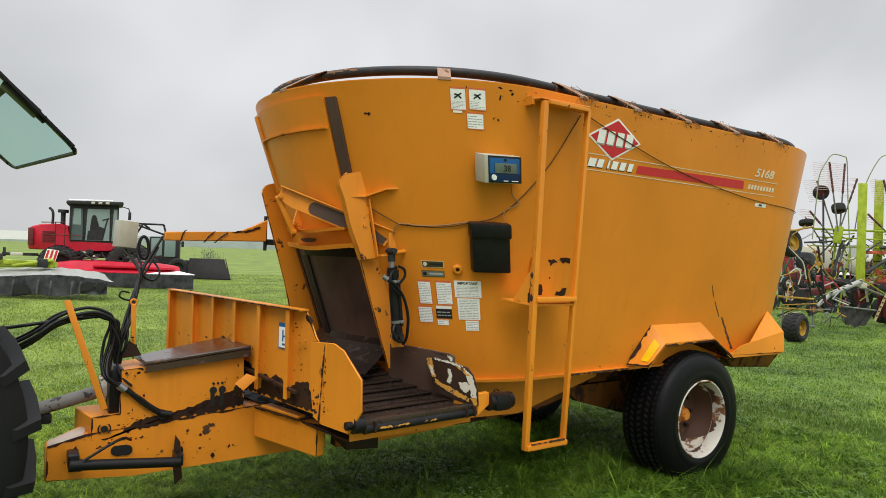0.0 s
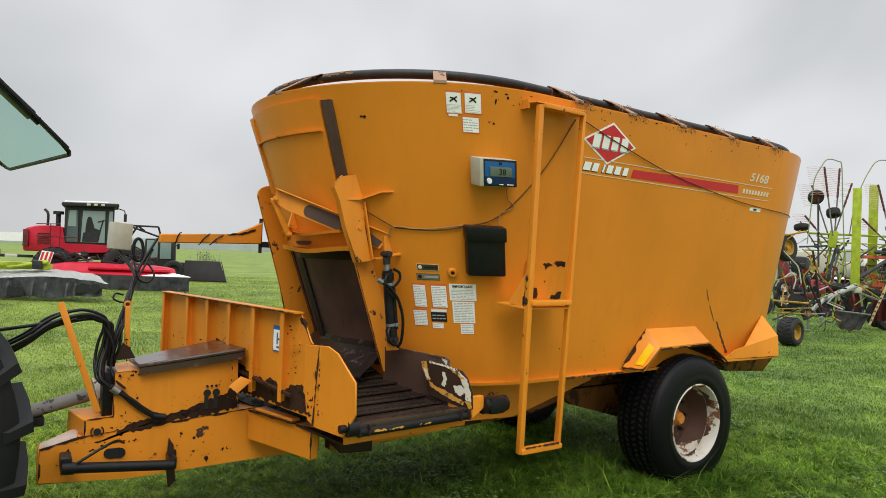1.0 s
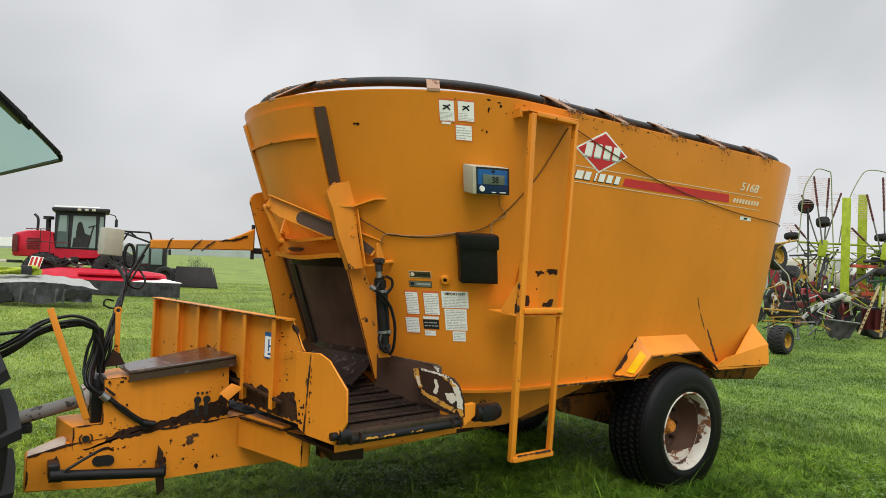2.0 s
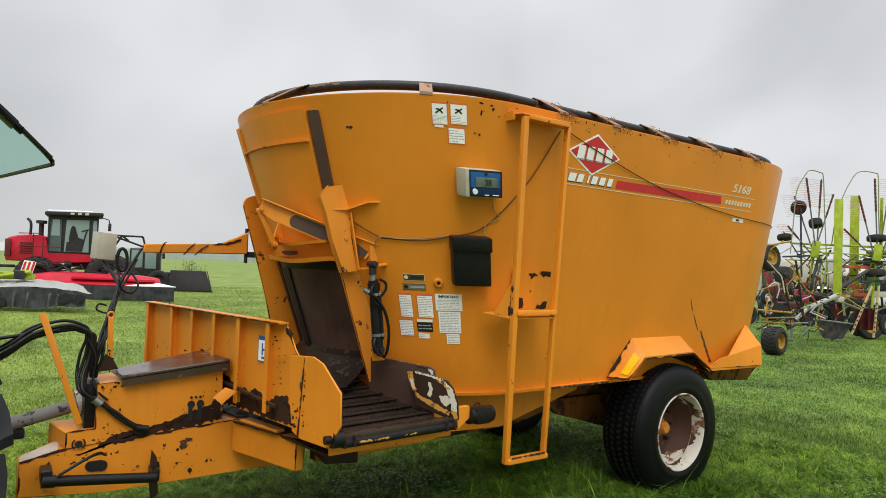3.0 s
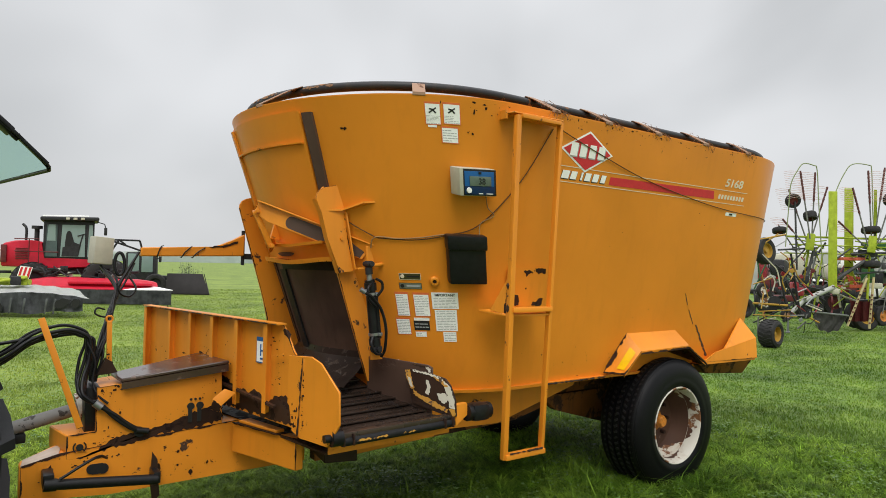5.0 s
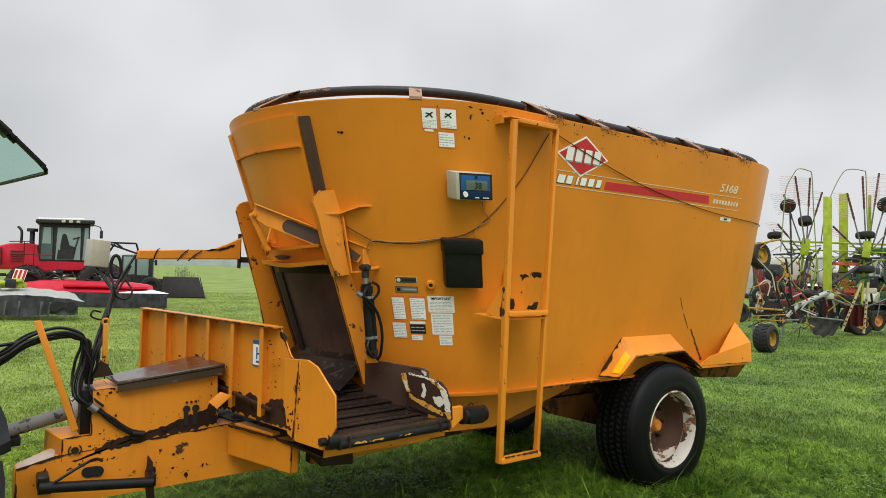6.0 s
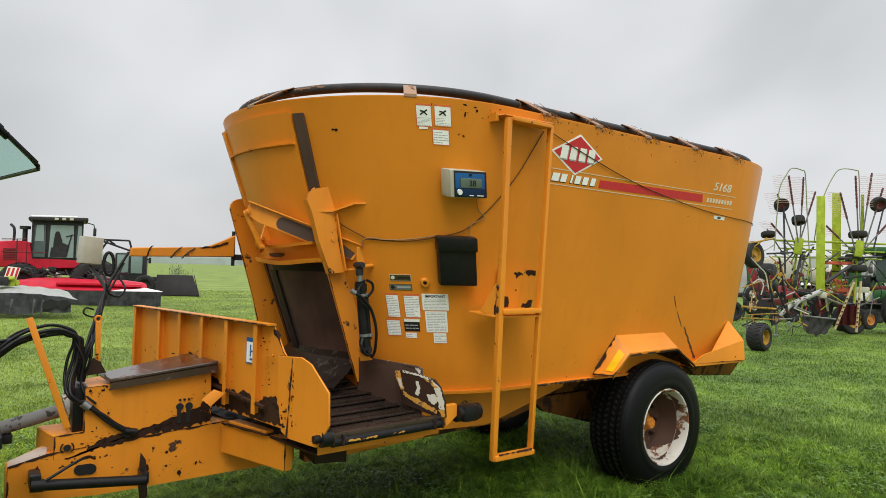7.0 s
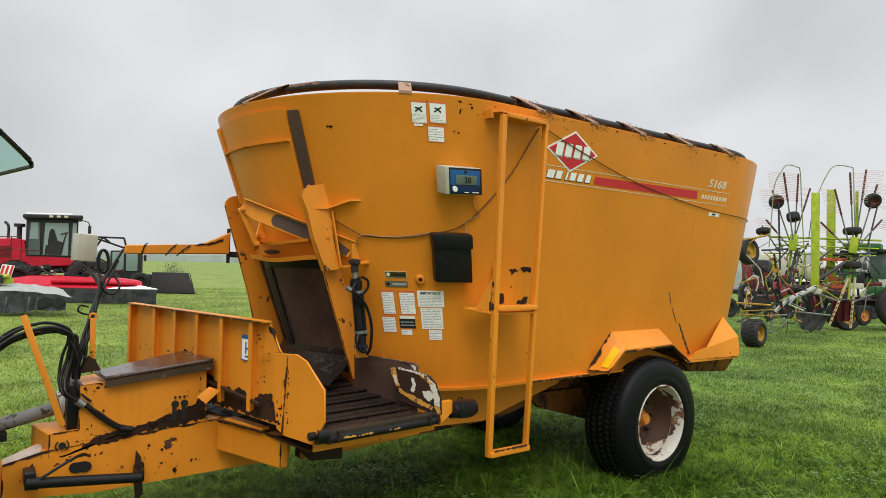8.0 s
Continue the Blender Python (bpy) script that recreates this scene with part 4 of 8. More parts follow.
specks(toolbox, fx, 1.04, 0.93, 0.03, 0.04, 12, 8, 0.006)
specks(toolbox, fx, 0.85, 0.775, 0.12, 0.02, 16, 9, 0.007)
bm = bmesh.new()
box(bm, (0.435, 3.95, 0.83), (0.07, 0.28, 0.26), None, 0.008)
part("mast_foot", bm, M_black, wagon)
bm = bmesh.new()
bar(bm, (0.19, 3.80, 1.335), (0.375, 3.76, 0.765), 0.012, 0.031, (1, 0, 0), 0.002)
part("hose_lever", bm, M_or2, wagon, "orange flat bar")
bm = bmesh.new()
bar(bm, (0.52, 3.90, 1.02), (0.515, 3.90, 1.30), 0.024, 0.025, (1, 0, 0), 0.003)
tube(bm, [(0.515 + 0.016 * math.cos(a), 3.90, 1.313 + 0.016 * math.sin(a)) for a in np.linspace(0, 6.28, 13)], 0.006, 6)
part("hose_post", bm, M_or2, wagon, "orange post with eye")
bm = bmesh.new()
plate(bm, [(0.46, 3.87, 1.01), (0.56, 3.87, 1.02), (0.53, 3.87, 1.08), (0.50, 3.87, 1.10)], (0, 0.05, 0))
part("post_foot", bm, M_rust, wagon)
specks(wagon, lambda a, b: (0.282 + (0.19 - 0.375) * (b - 1.05) / 0.57 + a, 3.772, b), 0.0, 0.86, 0.008, 0.07, 40, 301, 0.007)
specks(wagon, lambda a, b: (0.517 + a, 3.8862, b), 0.0, 1.06, 0.006, 0.05, 40, 302, 0.007)
# power shaft
bm = bmesh.new()
tube(bm, [(-0.35, 4.0, 0.64), (0.40, 4.0, 0.82)], 0.036, 16)
tube(bm, [(-0.02, 4.0, 0.70), (0.06, 4.0, 0.72)], 0.05, 16)
part("power_shaft", bm, M_guard, wagon, "grey telescopic shaft guard")
bm = bmesh.new()
tube(bm, [(0.385, 4.0, 0.815), (0.425, 4.0, 0.825)], 0.085, 24)
part("shaft_bell", bm, M_rim, wagon, "white shaft guard bell")
bm = bmesh.new()
tube(bm, [(0.115, 4.0, 0.73), (0.135, 4.0, 0.69)], 0.02, 8)
box(bm, (0.12, 4.0, 0.69), (0.06, 0.05, 0.05), None, 0.01)
part("shaft_collar", bm, M_black, wagon)
# hose boom from the tub's front, with the control box at its end
bm = bmesh.new()
plate(bm, [(0.745, 4.37, 1.665), (1.40, 4.37, 1.682), (1.405, 4.37, 1.835), (1.255, 4.37, 1.752), (1.20, 4.37, 1.742), (0.745, 4.37, 1.722)], (0, 0.06, 0), 0.006)
boom = part("hose_boom", bm, M_or2, wagon, "orange boom that carries hoses")
bm = bmesh.new()
plate(bm, [(1.40, 4.40, 1.70), (1.56, 4.40, 1.70), (1.56, 4.40, 1.66), (1.40, 4.40, 1.66)], (0, 0.03, 0))
tube(bm, [(1.40, 4.40, 1.62), (1.40, 4.40, 1.86)], 0.012, 8)
part("boom_pivot", bm, M_dark, boom)
for x, l in ((0.84, 0.02), (0.99, 0.05), (1.06, 0.07)):
    bm = bmesh.new()
    tube(bm, curve_pts([(x, 4.40, 1.664), (x, 4.366, 1.668), (x + l * 0.4, 4.364, 1.70), (x + l, 4.365, 1.728), (x + l + 0.02, 4.40, 1.738)]), 0.004, 6)
    part("boom_cord", bm, M_hose, boom)
bm = bmesh.new()
for a, b in (((0.75, 4.40, 1.70), (0.56, 4.40, 1.765)), ((0.74, 4.40, 1.765), (0.58, 4.40, 1.765)), ((0.74, 4.40, 1.765), (0.76, 4.40, 1.69)), ((0.62, 4.40, 1.765), (0.56, 4.40, 1.66)), ((0.66, 4.40, 1.735), (0.62, 4.40, 1.765))):
    tube(bm, [a, b], 0.006, 8)
part("boom_frame", bm, M_dark, boom)
bm = bmesh.new()
box(bm, (0, 0, 0), (0.118, 0.07, 0.165), pose(0.52, 4.38, 1.695, 0, 4, 22), 0.006)
part("control_box", bm, M_beige, boom, "beige plastic control box")
bm = bmesh.new()
rx, rz = 0.028, 0.070
tube(bm, [(0.625 + rx * math.cos(a), 4.38 + 0.01 * math.sin(a), 1.615 + rz * math.sin(a)) for a in np.linspace(0, 6.28, 25)], 0.010, 8)
part("hose_coil", bm, M_hose, boom)


def hose(ctrl, r, label=""):
    bm = bmesh.new()
    tube(bm, curve_pts(ctrl, 10), r, 8)
    part("hose", bm, M_hose, boom if ctrl[0][2] > 1.4 else wagon, label)


rnd = random.Random(12)
for k in range(8):
    top = ((0.73, 4.36, 1.69), (0.60, 4.36, 1.54), (0.52, 4.38, 1.60), (0.70, 4.33, 1.62))[k % 4]
    j = lambda s_: rnd.uniform(-s_, s_)
    mid = [(0.60 + j(0.03), 4.20 + j(0.05), 1.47 + j(0.03)), (0.555 + j(0.015), 4.10 + j(0.03), 1.37 + j(0.02)), (0.51 + j(0.015), 4.0 + j(0.02), 1.24), (0.475 + j(0.02), 3.95 + j(0.02), 1.10), (0.45 + j(0.02), 3.92, 0.97)]
    hose([top] + mid[: 5 if k % 3 else 4], rnd.choice((0.004, 0.006, 0.008)))
hose([(0.66, 4.30, 1.55), (0.70, 4.25, 1.47), (0.66, 4.20, 1.42), (0.60, 4.15, 1.44), (0.58, 4.15, 1.50)], 0.006)
hose([(0.50, 3.98, 1.36), (0.46, 3.96, 1.37), (0.45, 3.95, 1.34), (0.50, 3.96, 1.32), (0.54, 3.96, 1.345)], 0.005)
for k, (dx, dz, r) in enumerate(((0.0, 0.0, 0.012), (-0.012, 0.022, 0.010), (0.014, -0.02, 0.010), (-0.02, -0.03, 0.009), (0.02, 0.03, 0.008))):
    dy = 0.02 * k
    run = [(-0.45, 3.95 + dy, 0.90 + dz), (-0.15, 3.92 + dy, 1.03 + dz), (0.033, 3.83 + dy, 1.133 + dz), (0.155, 3.83 + dy, 1.225 + dz), (0.292, 3.83 + dy, 1.262 + dz), (0.386, 3.83 + dy, 1.248 + dz * 0.6), (0.418 + dx, 3.83 + dy, 1.20), (0.404 + dx, 3.82 + dy, 1.10), (0.385 + dx, 3.79 + dy, 1.01), (0.372 + dx, 3.745 + dy * 0.3, 0.945), (0.413 + dx, 3.735 + dy * 0.2, 0.905 + dz * 0.3), (0.453, 3.735 + dy * 0.1, 0.878 + dz * 0.5), (0.53, 3.73, 0.805 + dz * 0.5), (0.624, 3.73, 0.737 + dz * 0.4), (0.68, 3.735, 0.716 + dz * 0.2)]
    hr = random.Random(k)
    run = [(p[0] + hr.uniform(-0.010, 0.010), p[1], p[2] + hr.uniform(-0.010, 0.010)) if 3 < i < 13 else p for i, p in enumerate(run)]
    hose(run[: 15 if k < 3 else 10], r * 0.85)
hose([(-0.4, 3.9, 1.17), (-0.1, 3.9, 1.19), (0.031, 3.87, 1.208), (0.156, 3.87, 1.226), (0.27, 3.86, 1.24)], 0.009)
hose([(0.40, 3.82, 1.20), (0.44, 3.80, 1.10), (0.43, 3.79, 1.0), (0.45, 3.76, 0.93), (0.50, 3.74, 0.88)], 0.006)
bm = bmesh.new()
tube(bm, [(0.655, 3.75, 0.712), (0.655, 3.725, 0.712)], 0.026, 14)
tube(bm, [(0.64, 3.732, 0.722), (0.70, 3.732, 0.710)], 0.018, 10)
part("hose_socket", bm, M_black, wagon, "black hose socket")
bm = bmesh.new()
plate(bm, [(0.412, 3.93, 1.17), (0.456, 3.93, 1.178), (0.470, 3.93, 0.98), (0.43, 3.93, 0.97)], (0, 0.05, 0), 0.004)
part("mast", bm, M_black, wagon)
bm = bmesh.new()
tube(bm, [(0.437, 3.735, 0.892), (0.468, 3.733, 0.864)], 0.021, 10)
part("hose_coupling", bm, M_steel, wagon)

# ---- frame below the tub ----
bm = bmesh.new()
plate(bm, [(2.30, 3.30, 0.86), (3.60, 3.30, 0.86), (3.56, 3.30, 0.77), (2.82, 3.30, 0.578), (2.20, 3.30, 0.60)], (0, 0.012, 0), 0.002)
part("frame_plate", bm, M_or, wagon, "orange frame side plate")
bm = bmesh.new()
plate(bm, [(1.62, 3.30, 0.70), (2.30, 3.30, 0.70), (2.30, 3.30, 0.56), (1.70, 3.30, 0.53)], (0, 0.10, 0), 0.004)
part("front_beam", bm, M_or2, wagon)
bm = bmesh.new()
plate(bm, [(1.62, 4.60, 0.70), (2.30, 4.60, 0.70), (2.30, 4.60, 0.56), (1.70, 4.60, 0.53)], (0, 0.10, 0), 0.004)
part("front_beam", bm, M_or2, wagon)
bm = bmesh.new()
plate(bm, [(1.45, 3.10, 0.69), (1.62, 3.05, 0.69), (1.66, 3.5, 0.69), (1.5, 3.5, 0.69)], (0, 0, -0.11), 0.004)
part("cross_channel", bm, M_rust, wagon)
# rails and bracket have the shade below the tub in their dark orange
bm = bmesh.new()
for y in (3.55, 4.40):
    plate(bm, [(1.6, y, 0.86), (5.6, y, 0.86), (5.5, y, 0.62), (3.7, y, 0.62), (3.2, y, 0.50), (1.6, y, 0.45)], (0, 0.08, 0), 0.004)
part("frame_rail", bm, M_rustshade, wagon, "orange frame rail with rust, shade in its colour")
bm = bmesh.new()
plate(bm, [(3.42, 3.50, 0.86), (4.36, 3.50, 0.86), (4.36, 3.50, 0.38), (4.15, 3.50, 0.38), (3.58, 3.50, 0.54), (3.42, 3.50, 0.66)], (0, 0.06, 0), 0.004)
part("axle_bracket", bm, M_rustshade, wagon)
bm = bmesh.new()
tube(bm, [(4.285, 3.16, 0.462), (4.285, 4.84, 0.462)], 0.075, 16)
part("axle", bm, M_rust, wagon)


M_rimrust = worn("rim_rust", (0.10, 0.050, 0.032), (0.05, 0.025, 0.016), chips=0.30, rough=0.6, bare=(0.16, 0.11, 0.08), fine=9, vary=0.3)


M_hub = plain("hub_orange", (0.62, 0.22, 0.03), 0.5, 0, 0.35, 40, 0.3)
# tread blocks paler than the tyre: glints on their edges put into the colour
M_tread = plain("glint_paled_tread", (0.014, 0.014, 0.015), 0.4, 0, 0.4, 40, 0.2, 0.4)


M_rimold = worn("stained_rim_paint", (0.62, 0.58, 0.49), (0.36, 0.20, 0.09), chips=0.47, rough=0.5, bare=(0.13, 0.06, 0.03), fine=11, dirt=0.8)


def wheel(parent, y, out):
    """A wide truck tyre on a deep white rim; out is -1 towards the ladder's side."""
    c = Vector((4.285, y, 0.462))
    w = thing("wheel", (0, 0, 0), "", "")
    w.parent = parent
    w.location = c - origin_of(parent)
    m = Matrix.Translation(c) @ (Matrix.Rotation(radians(90), 4, "X") if out < 0 else Matrix.Rotation(radians(-90), 4, "X"))
    R, W = 0.500, 0.385
    prof = [(0.270, -W * 0.46), (0.33, -W * 0.5), (0.42, -W * 0.5), (0.455, -W * 0.47), (0.485, -W * 0.41), (0.499, -W * 0.34)]
    for g in (-0.24, -0.08, 0.08, 0.24):
        rr = R - 0.004 * abs(g) / 0.24
        prof += [(rr, W * (g - 0.018)), (rr - 0.012, W * (g - 0.012)), (rr - 0.012, W * (g + 0.012)), (rr, W * (g + 0.018))]
    prof += [(0.499, W * 0.34), (0.493, W * 0.375), (0.487, W * 0.382), (0.484, W * 0.395), (0.486, W * 0.405), (0.474, W * 0.44), (0.455, W * 0.472), (0.42, W * 0.502), (0.375, W * 0.512), (0.350, W * 0.508), (0.343, W * 0.514), (0.310, W * 0.50), (0.287, W * 0.47)]
    bm = bmesh.new()
    lathe(bm, prof, m, 72)
    part("tyre", bm, M_tyre, w, "black wide truck tyre")
    bm = bmesh.new()
    for k in range(72):
        # short slanted tread blocks between the grooves, and shoulder blocks
        a = 2 * math.pi * (k + 0.5) / 72
        for j, s in enumerate((-0.31, -0.16, 0.0, 0.16, 0.31)):
            box(bm, (0, 0, 0), (0.017, 0.016, 0.030), m @ Matrix.Rotation(a + 0.03 * (j % 2), 4, "Z") @ pose(R - 0.003 - 0.006 * abs(s) / 0.24, 0, s * W, 28 * (-1) ** j))
    tagged(part("tread", bm, M_tread, w), kind="stuff")
    bm = bmesh.new()
    lathe(bm, [(0.285, W * 0.46), (0.293, W * 0.487), (0.288, W * 0.50), (0.280, W * 0.492), (0.274, W * 0.45), (0.268, W * 0.38), (0.265, W * 0.25)], m, 56)
    part("rim", bm, M_rim, w, "white painted deep rim with rust stains")
    bm = bmesh.new()
    lathe(bm, [(0.265, W * 0.25), (0.262, W * 0.15), (0.240, 0.0), (0.225, -W * 0.10), (0.10, -W * 0.12), (0.0, -W * 0.12)], m, 56)
    part("rim_disc", bm, M_rimrust, w, "brown rusted wheel disc")
    for k, (a0, a1, h0, h1) in enumerate(((15, 60, 0.26, 0.37), (75, 150, 0.27, 0.40), (200, 235, 0.26, 0.41), (262, 300, 0.26, 0.33), (325, 350, 0.26, 0.36))):
        arc = [(m @ Matrix.Rotation(radians(a), 4, "Z"), a) for a in np.linspace(a0, a1, 14)]
        rnd = random.Random(k)
        bm = bmesh.new()
        rows = [[bm.verts.new(q @ Vector((0.2625 + 0.002 * j, 0, W * (h0 + (h1 - h0) * j * (0.5 + rnd.random()) * math.sin(math.pi * i / 13))))) for i, (q, a) in enumerate(arc)] for j in (0, 1)]
        for i in range(13):
            bm.faces.new((rows[0][i], rows[0][i + 1], rows[1][i + 1], rows[1][i]))
        part("rust_patch", bm, M_rimrust, w, "brown rust on the rim")
    # old white paint left on the lower part of the dish, with a flaked edge
    run = [(0.2622, 0.25), (0.2590, 0.15), (0.2370, 0.0), (0.2215, -0.095), (0.10, -0.112)]

    def dish(f):
        i = min(int(f * 4), 3)
        g = f * 4 - i
        return Vector((run[i][0] + (run[i + 1][0] - run[i][0]) * g, 0, W * (run[i][1] + (run[i + 1][1] - run[i][1]) * g)))

    rnd = random.Random(41)
    for a0, a1, deep in ((212, 318, 0.80), (40, 66, 0.34), (150, 192, 0.75)):
        bm = bmesh.new()
        n = int((a1 - a0) / 1.5)
        grid, wob = [], 0.0
        for i in range(n + 1):
            wob = wob * 0.7 + rnd.uniform(-0.10, 0.10)
            end = max(0.02, deep * math.sin(math.pi * i / n) ** 0.55 * (0.86 + wob))
            q = m @ Matrix.Rotation(radians(a0 + (a1 - a0) * i / n), 4, "Z")
            grid.append([bm.verts.new(q @ dish(end * j / 8)) for j in range(9)])
        for i in range(n):
            for j in range(8):
                bm.faces.new((grid[i][j], grid[i + 1][j], grid[i + 1][j + 1], grid[i][j + 1]))
        part("paint_patch", bm, M_rimold, w, "flaking white paint with rust stains")
    bm = bmesh.new()
    lathe(bm, [(0.0, W * 0.15), (0.036, W * 0.15), (0.048, W * 0.11), (0.054, 0.0), (0.085, -W * 0.06), (0.09, -W * 0.12)], m, 20)
    part("hub", bm, M_hub, w, "orange hub")
    for k in range(8):
        a = 2 * math.pi * k / 8
        bm = bmesh.new()
        p = m @ Matrix.Rotation(a, 4, "Z") @ Matrix.Translation((0.15, 0, -W * 0.12))
        lathe(bm, [(0.0, 0.04), (0.014, 0.04), (0.016, 0.0)], p, 6)
        part("wheel_nut", bm, M_rust, w)


wheel(wagon, 3.085, -1)
wheel(wagon, 4.915, 1)

# unseen plate, added with gear housings to deepen the shade under the tub
bm = bmesh.new()
plate(bm, [(2.4, 3.5, 0.66), (5.5, 3.5, 0.66), (5.5, 4.5, 0.66), (2.4, 4.5, 0.66)], (0, 0, 0.012))
part("shade_plate", bm, M_rust, wagon)
for x in (2.8, 5.0):
    bm = bmesh.new()
    lathe(bm, [(0, 0.45), (0.24, 0.45), (0.30, 0.55), (0.34, 0.86)], Matrix.Translation((x, 4.0, 0)), 24)
    part("gear_housing", bm, M_rust, wagon)

# ---- mudguard over the wheel ----
def mudguard(f):
    """f mirrors y to the other side."""
    bm = bmesh.new()
    outer = [(3.63, 2.885, 0.905), (3.812, 2.885, 1.056), (4.395, 2.885, 1.066), (4.655, 2.89, 0.915)]
    inner = [(3.60, 3.05, 0.895), (3.81, 3.02, 1.178), (4.40, 3.02, 1.178), (4.70, 3.05, 0.93)]
    t = 0.006
    vo, vi, uo, ui = ([bm.verts.new((x, f(y), z - d)) for x, y, z in row] for row, d in ((outer, 0), (inner, 0), (outer, t), (inner, t)))
    lip = [bm.verts.new((x, f(y + 0.004), z - 0.022)) for x, y, z in outer]
    for k in range(3):
        for d in (0, t):
            g4 = [Vector((x, f(y), z - d)) for x, y, z in (outer[k], outer[k + 1], inner[k + 1], inner[k])]
            gr = [[bm.verts.new(g4[0].lerp(g4[1], i / 6).lerp(g4[3].lerp(g4[2], i / 6), j / 6)) for i in range(7)] for j in range(7)]
            for j in range(6):
                for i in range(6):
                    bm.faces.new((gr[j][i], gr[j][i + 1], gr[j + 1][i + 1], gr[j + 1][i]))
        bm.faces.new((vo[k], vo[k + 1], lip[k + 1], lip[k]))
        bm.faces.new((lip[k], lip[k + 1], uo[k + 1], uo[k]))
    bmesh.ops.remove_doubles(bm, verts=bm.verts, dist=0.0004)
    return part("mudguard", bm, M_or, wagon, "bright orange angular mudguard with chipped edge", 20)


mudguard(lambda y: y)
mudguard(lambda y: 2 * YC - y)
co, ci = [Vector(p) for p in ((3.63, 2.885, 0.905), (3.812, 2.885, 1.056))], [Vector(p) for p in ((3.60, 3.05, 0.895), (3.81, 3.02, 1.178))]
bm = bmesh.new()
grid = [[bm.verts.new(ci[0].lerp(ci[1], v).lerp(co[0].lerp(co[1], v), u) + Vector((-0.005, -0.002, 0.004))) for u in (0.50, 0.62, 0.74, 0.86)] for v in (0.14, 0.3, 0.5, 0.7, 0.82)]
for a, b in zip(grid, grid[1:]):
    for k in range(3):
        bm.faces.new((a[k], a[k + 1], b[k + 1], b[k]))
part("reflector_tape", bm, plain("yellow_tape", (0.82, 0.50, 0.005), 0.35), wagon, "yellow reflective tape")
# added dark sheet that stands for the shade under the mudguard
bm = bmesh.new()
plate(bm, [(3.84, 2.90, 1.035), (4.39, 2.90, 1.045), (4.65, 2.905, 0.892), (4.69, 3.05, 0.905), (4.39, 3.03, 1.15), (3.83, 3.03, 1.15)], (0, 0, -0.006))
part("guard_shade_sheet", bm, M_rust, wagon, "dark sheet added for the shade under the mudguard")
# rear ledge with gusset
for f in (lambda y: y, lambda y: 2 * YC - y):
    bm = bmesh.new()
    plate(bm, [(4.67, f(2.95), 0.905), (5.42, f(2.92), 0.90), (5.55, f(3.25), 0.90), (4.75, f(3.2), 0.905)], (0, 0, -0.018))
    plate(bm, [(4.87, f(2.955), 0.975), (5.40, f(2.905), 1.075), (5.42, f(2.905), 0.90), (4.70, f(2.955), 0.905)], (0, f(2.965) - f(2.955), 0))
    plate(bm, [(4.98, f(2.945), 0.99), (5.40, f(2.905), 1.075), (5.34, f(3.01), 1.235)], (0.004, f(3.0) - f(2.99), 0.004))
    plate(bm, [(5.40, f(2.905), 1.075), (5.34, f(3.01), 1.235), (5.60, f(3.15), 1.05), (5.42, f(2.905), 0.90)], (0.006, 0, 0))
    part("rear_ledge", bm, M_or, wagon, "orange rear ledge with gusset")
# box below the ledge: rust, and its shade put into the orange
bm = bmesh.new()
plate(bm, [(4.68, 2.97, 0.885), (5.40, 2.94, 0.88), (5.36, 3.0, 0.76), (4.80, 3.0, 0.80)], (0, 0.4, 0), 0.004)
part("rear_box", bm, M_rustshade, wagon, "orange underside box with rust, shade in its colour")

# ---- ladder ----
def on_ladder(x, z, o=0.0):
    return (x, 2.775 - 0.05 * (z - 0.53) - o, z)


ladder = thing("ladder", (2.55, 2.75, 0.53), "", "")
ladder.parent = wagon
ladder.location = Vector((2.55, 2.75, 0.53)) - wagon.location
for xb, xt, w in ((2.425, 2.402, 0.034), (2.718, 2.742, 0.024)):
    bm = bmesh.new()
    bar(bm, on_ladder(xb, 0.53), on_ladder(xt, 2.515), w, 0.034, (0, 1, 0), 0.004)
    part("ladder_rail", bm, M_or, ladder)
for z, h in ((0.543, 0.03), (1.397, 0.028), (2.508, 0.024)):
    bm = bmesh.new()
    bar(bm, on_ladder(2.42, z), on_ladder(2.73, z), 0.06, h, (0, 0, 1), 0.005)
    part("rung", bm, M_or2, ladder)
bm = bmesh.new()
plate(bm, [(2.37, 2.67, 2.522), (2.765, 2.67, 2.528), (2.78, 2.78, 2.533), (2.345, 2.78, 2.527)], (0, 0, 0.008), 0.002)
plate(bm, [(2.345, 2.72, 2.545), (2.365, 2.72, 2.545), (2.365, 2.72, 2.495), (2.345, 2.72, 2.495)], (0, 0.06, 0))
part("ladder_hook", bm, M_or2, ladder)
bm = bmesh.new()
plate(bm, [(2.36, 2.95, 1.375), (2.40, 2.73, 1.358), (2.74, 2.72, 1.358), (2.80, 2.95, 1.375)], (0, 0, 0.012), 0.002)
plate(bm, [(2.37, 2.86, 1.39), (2.41, 2.74, 1.36), (2.412, 2.735, 1.60), (2.405, 2.76, 1.56)], (0.012, 0, 0), 0.002)
part("step_bracket", bm, M_or2, ladder, "orange step bracket with chipped paint")
bm = bmesh.new()
flat(bm, 2.56, 2.895, 1.395, 1.642, 0.006, 0.014)
part("back_plate", bm, M_or2, ladder, "orange plate with rusty chips")
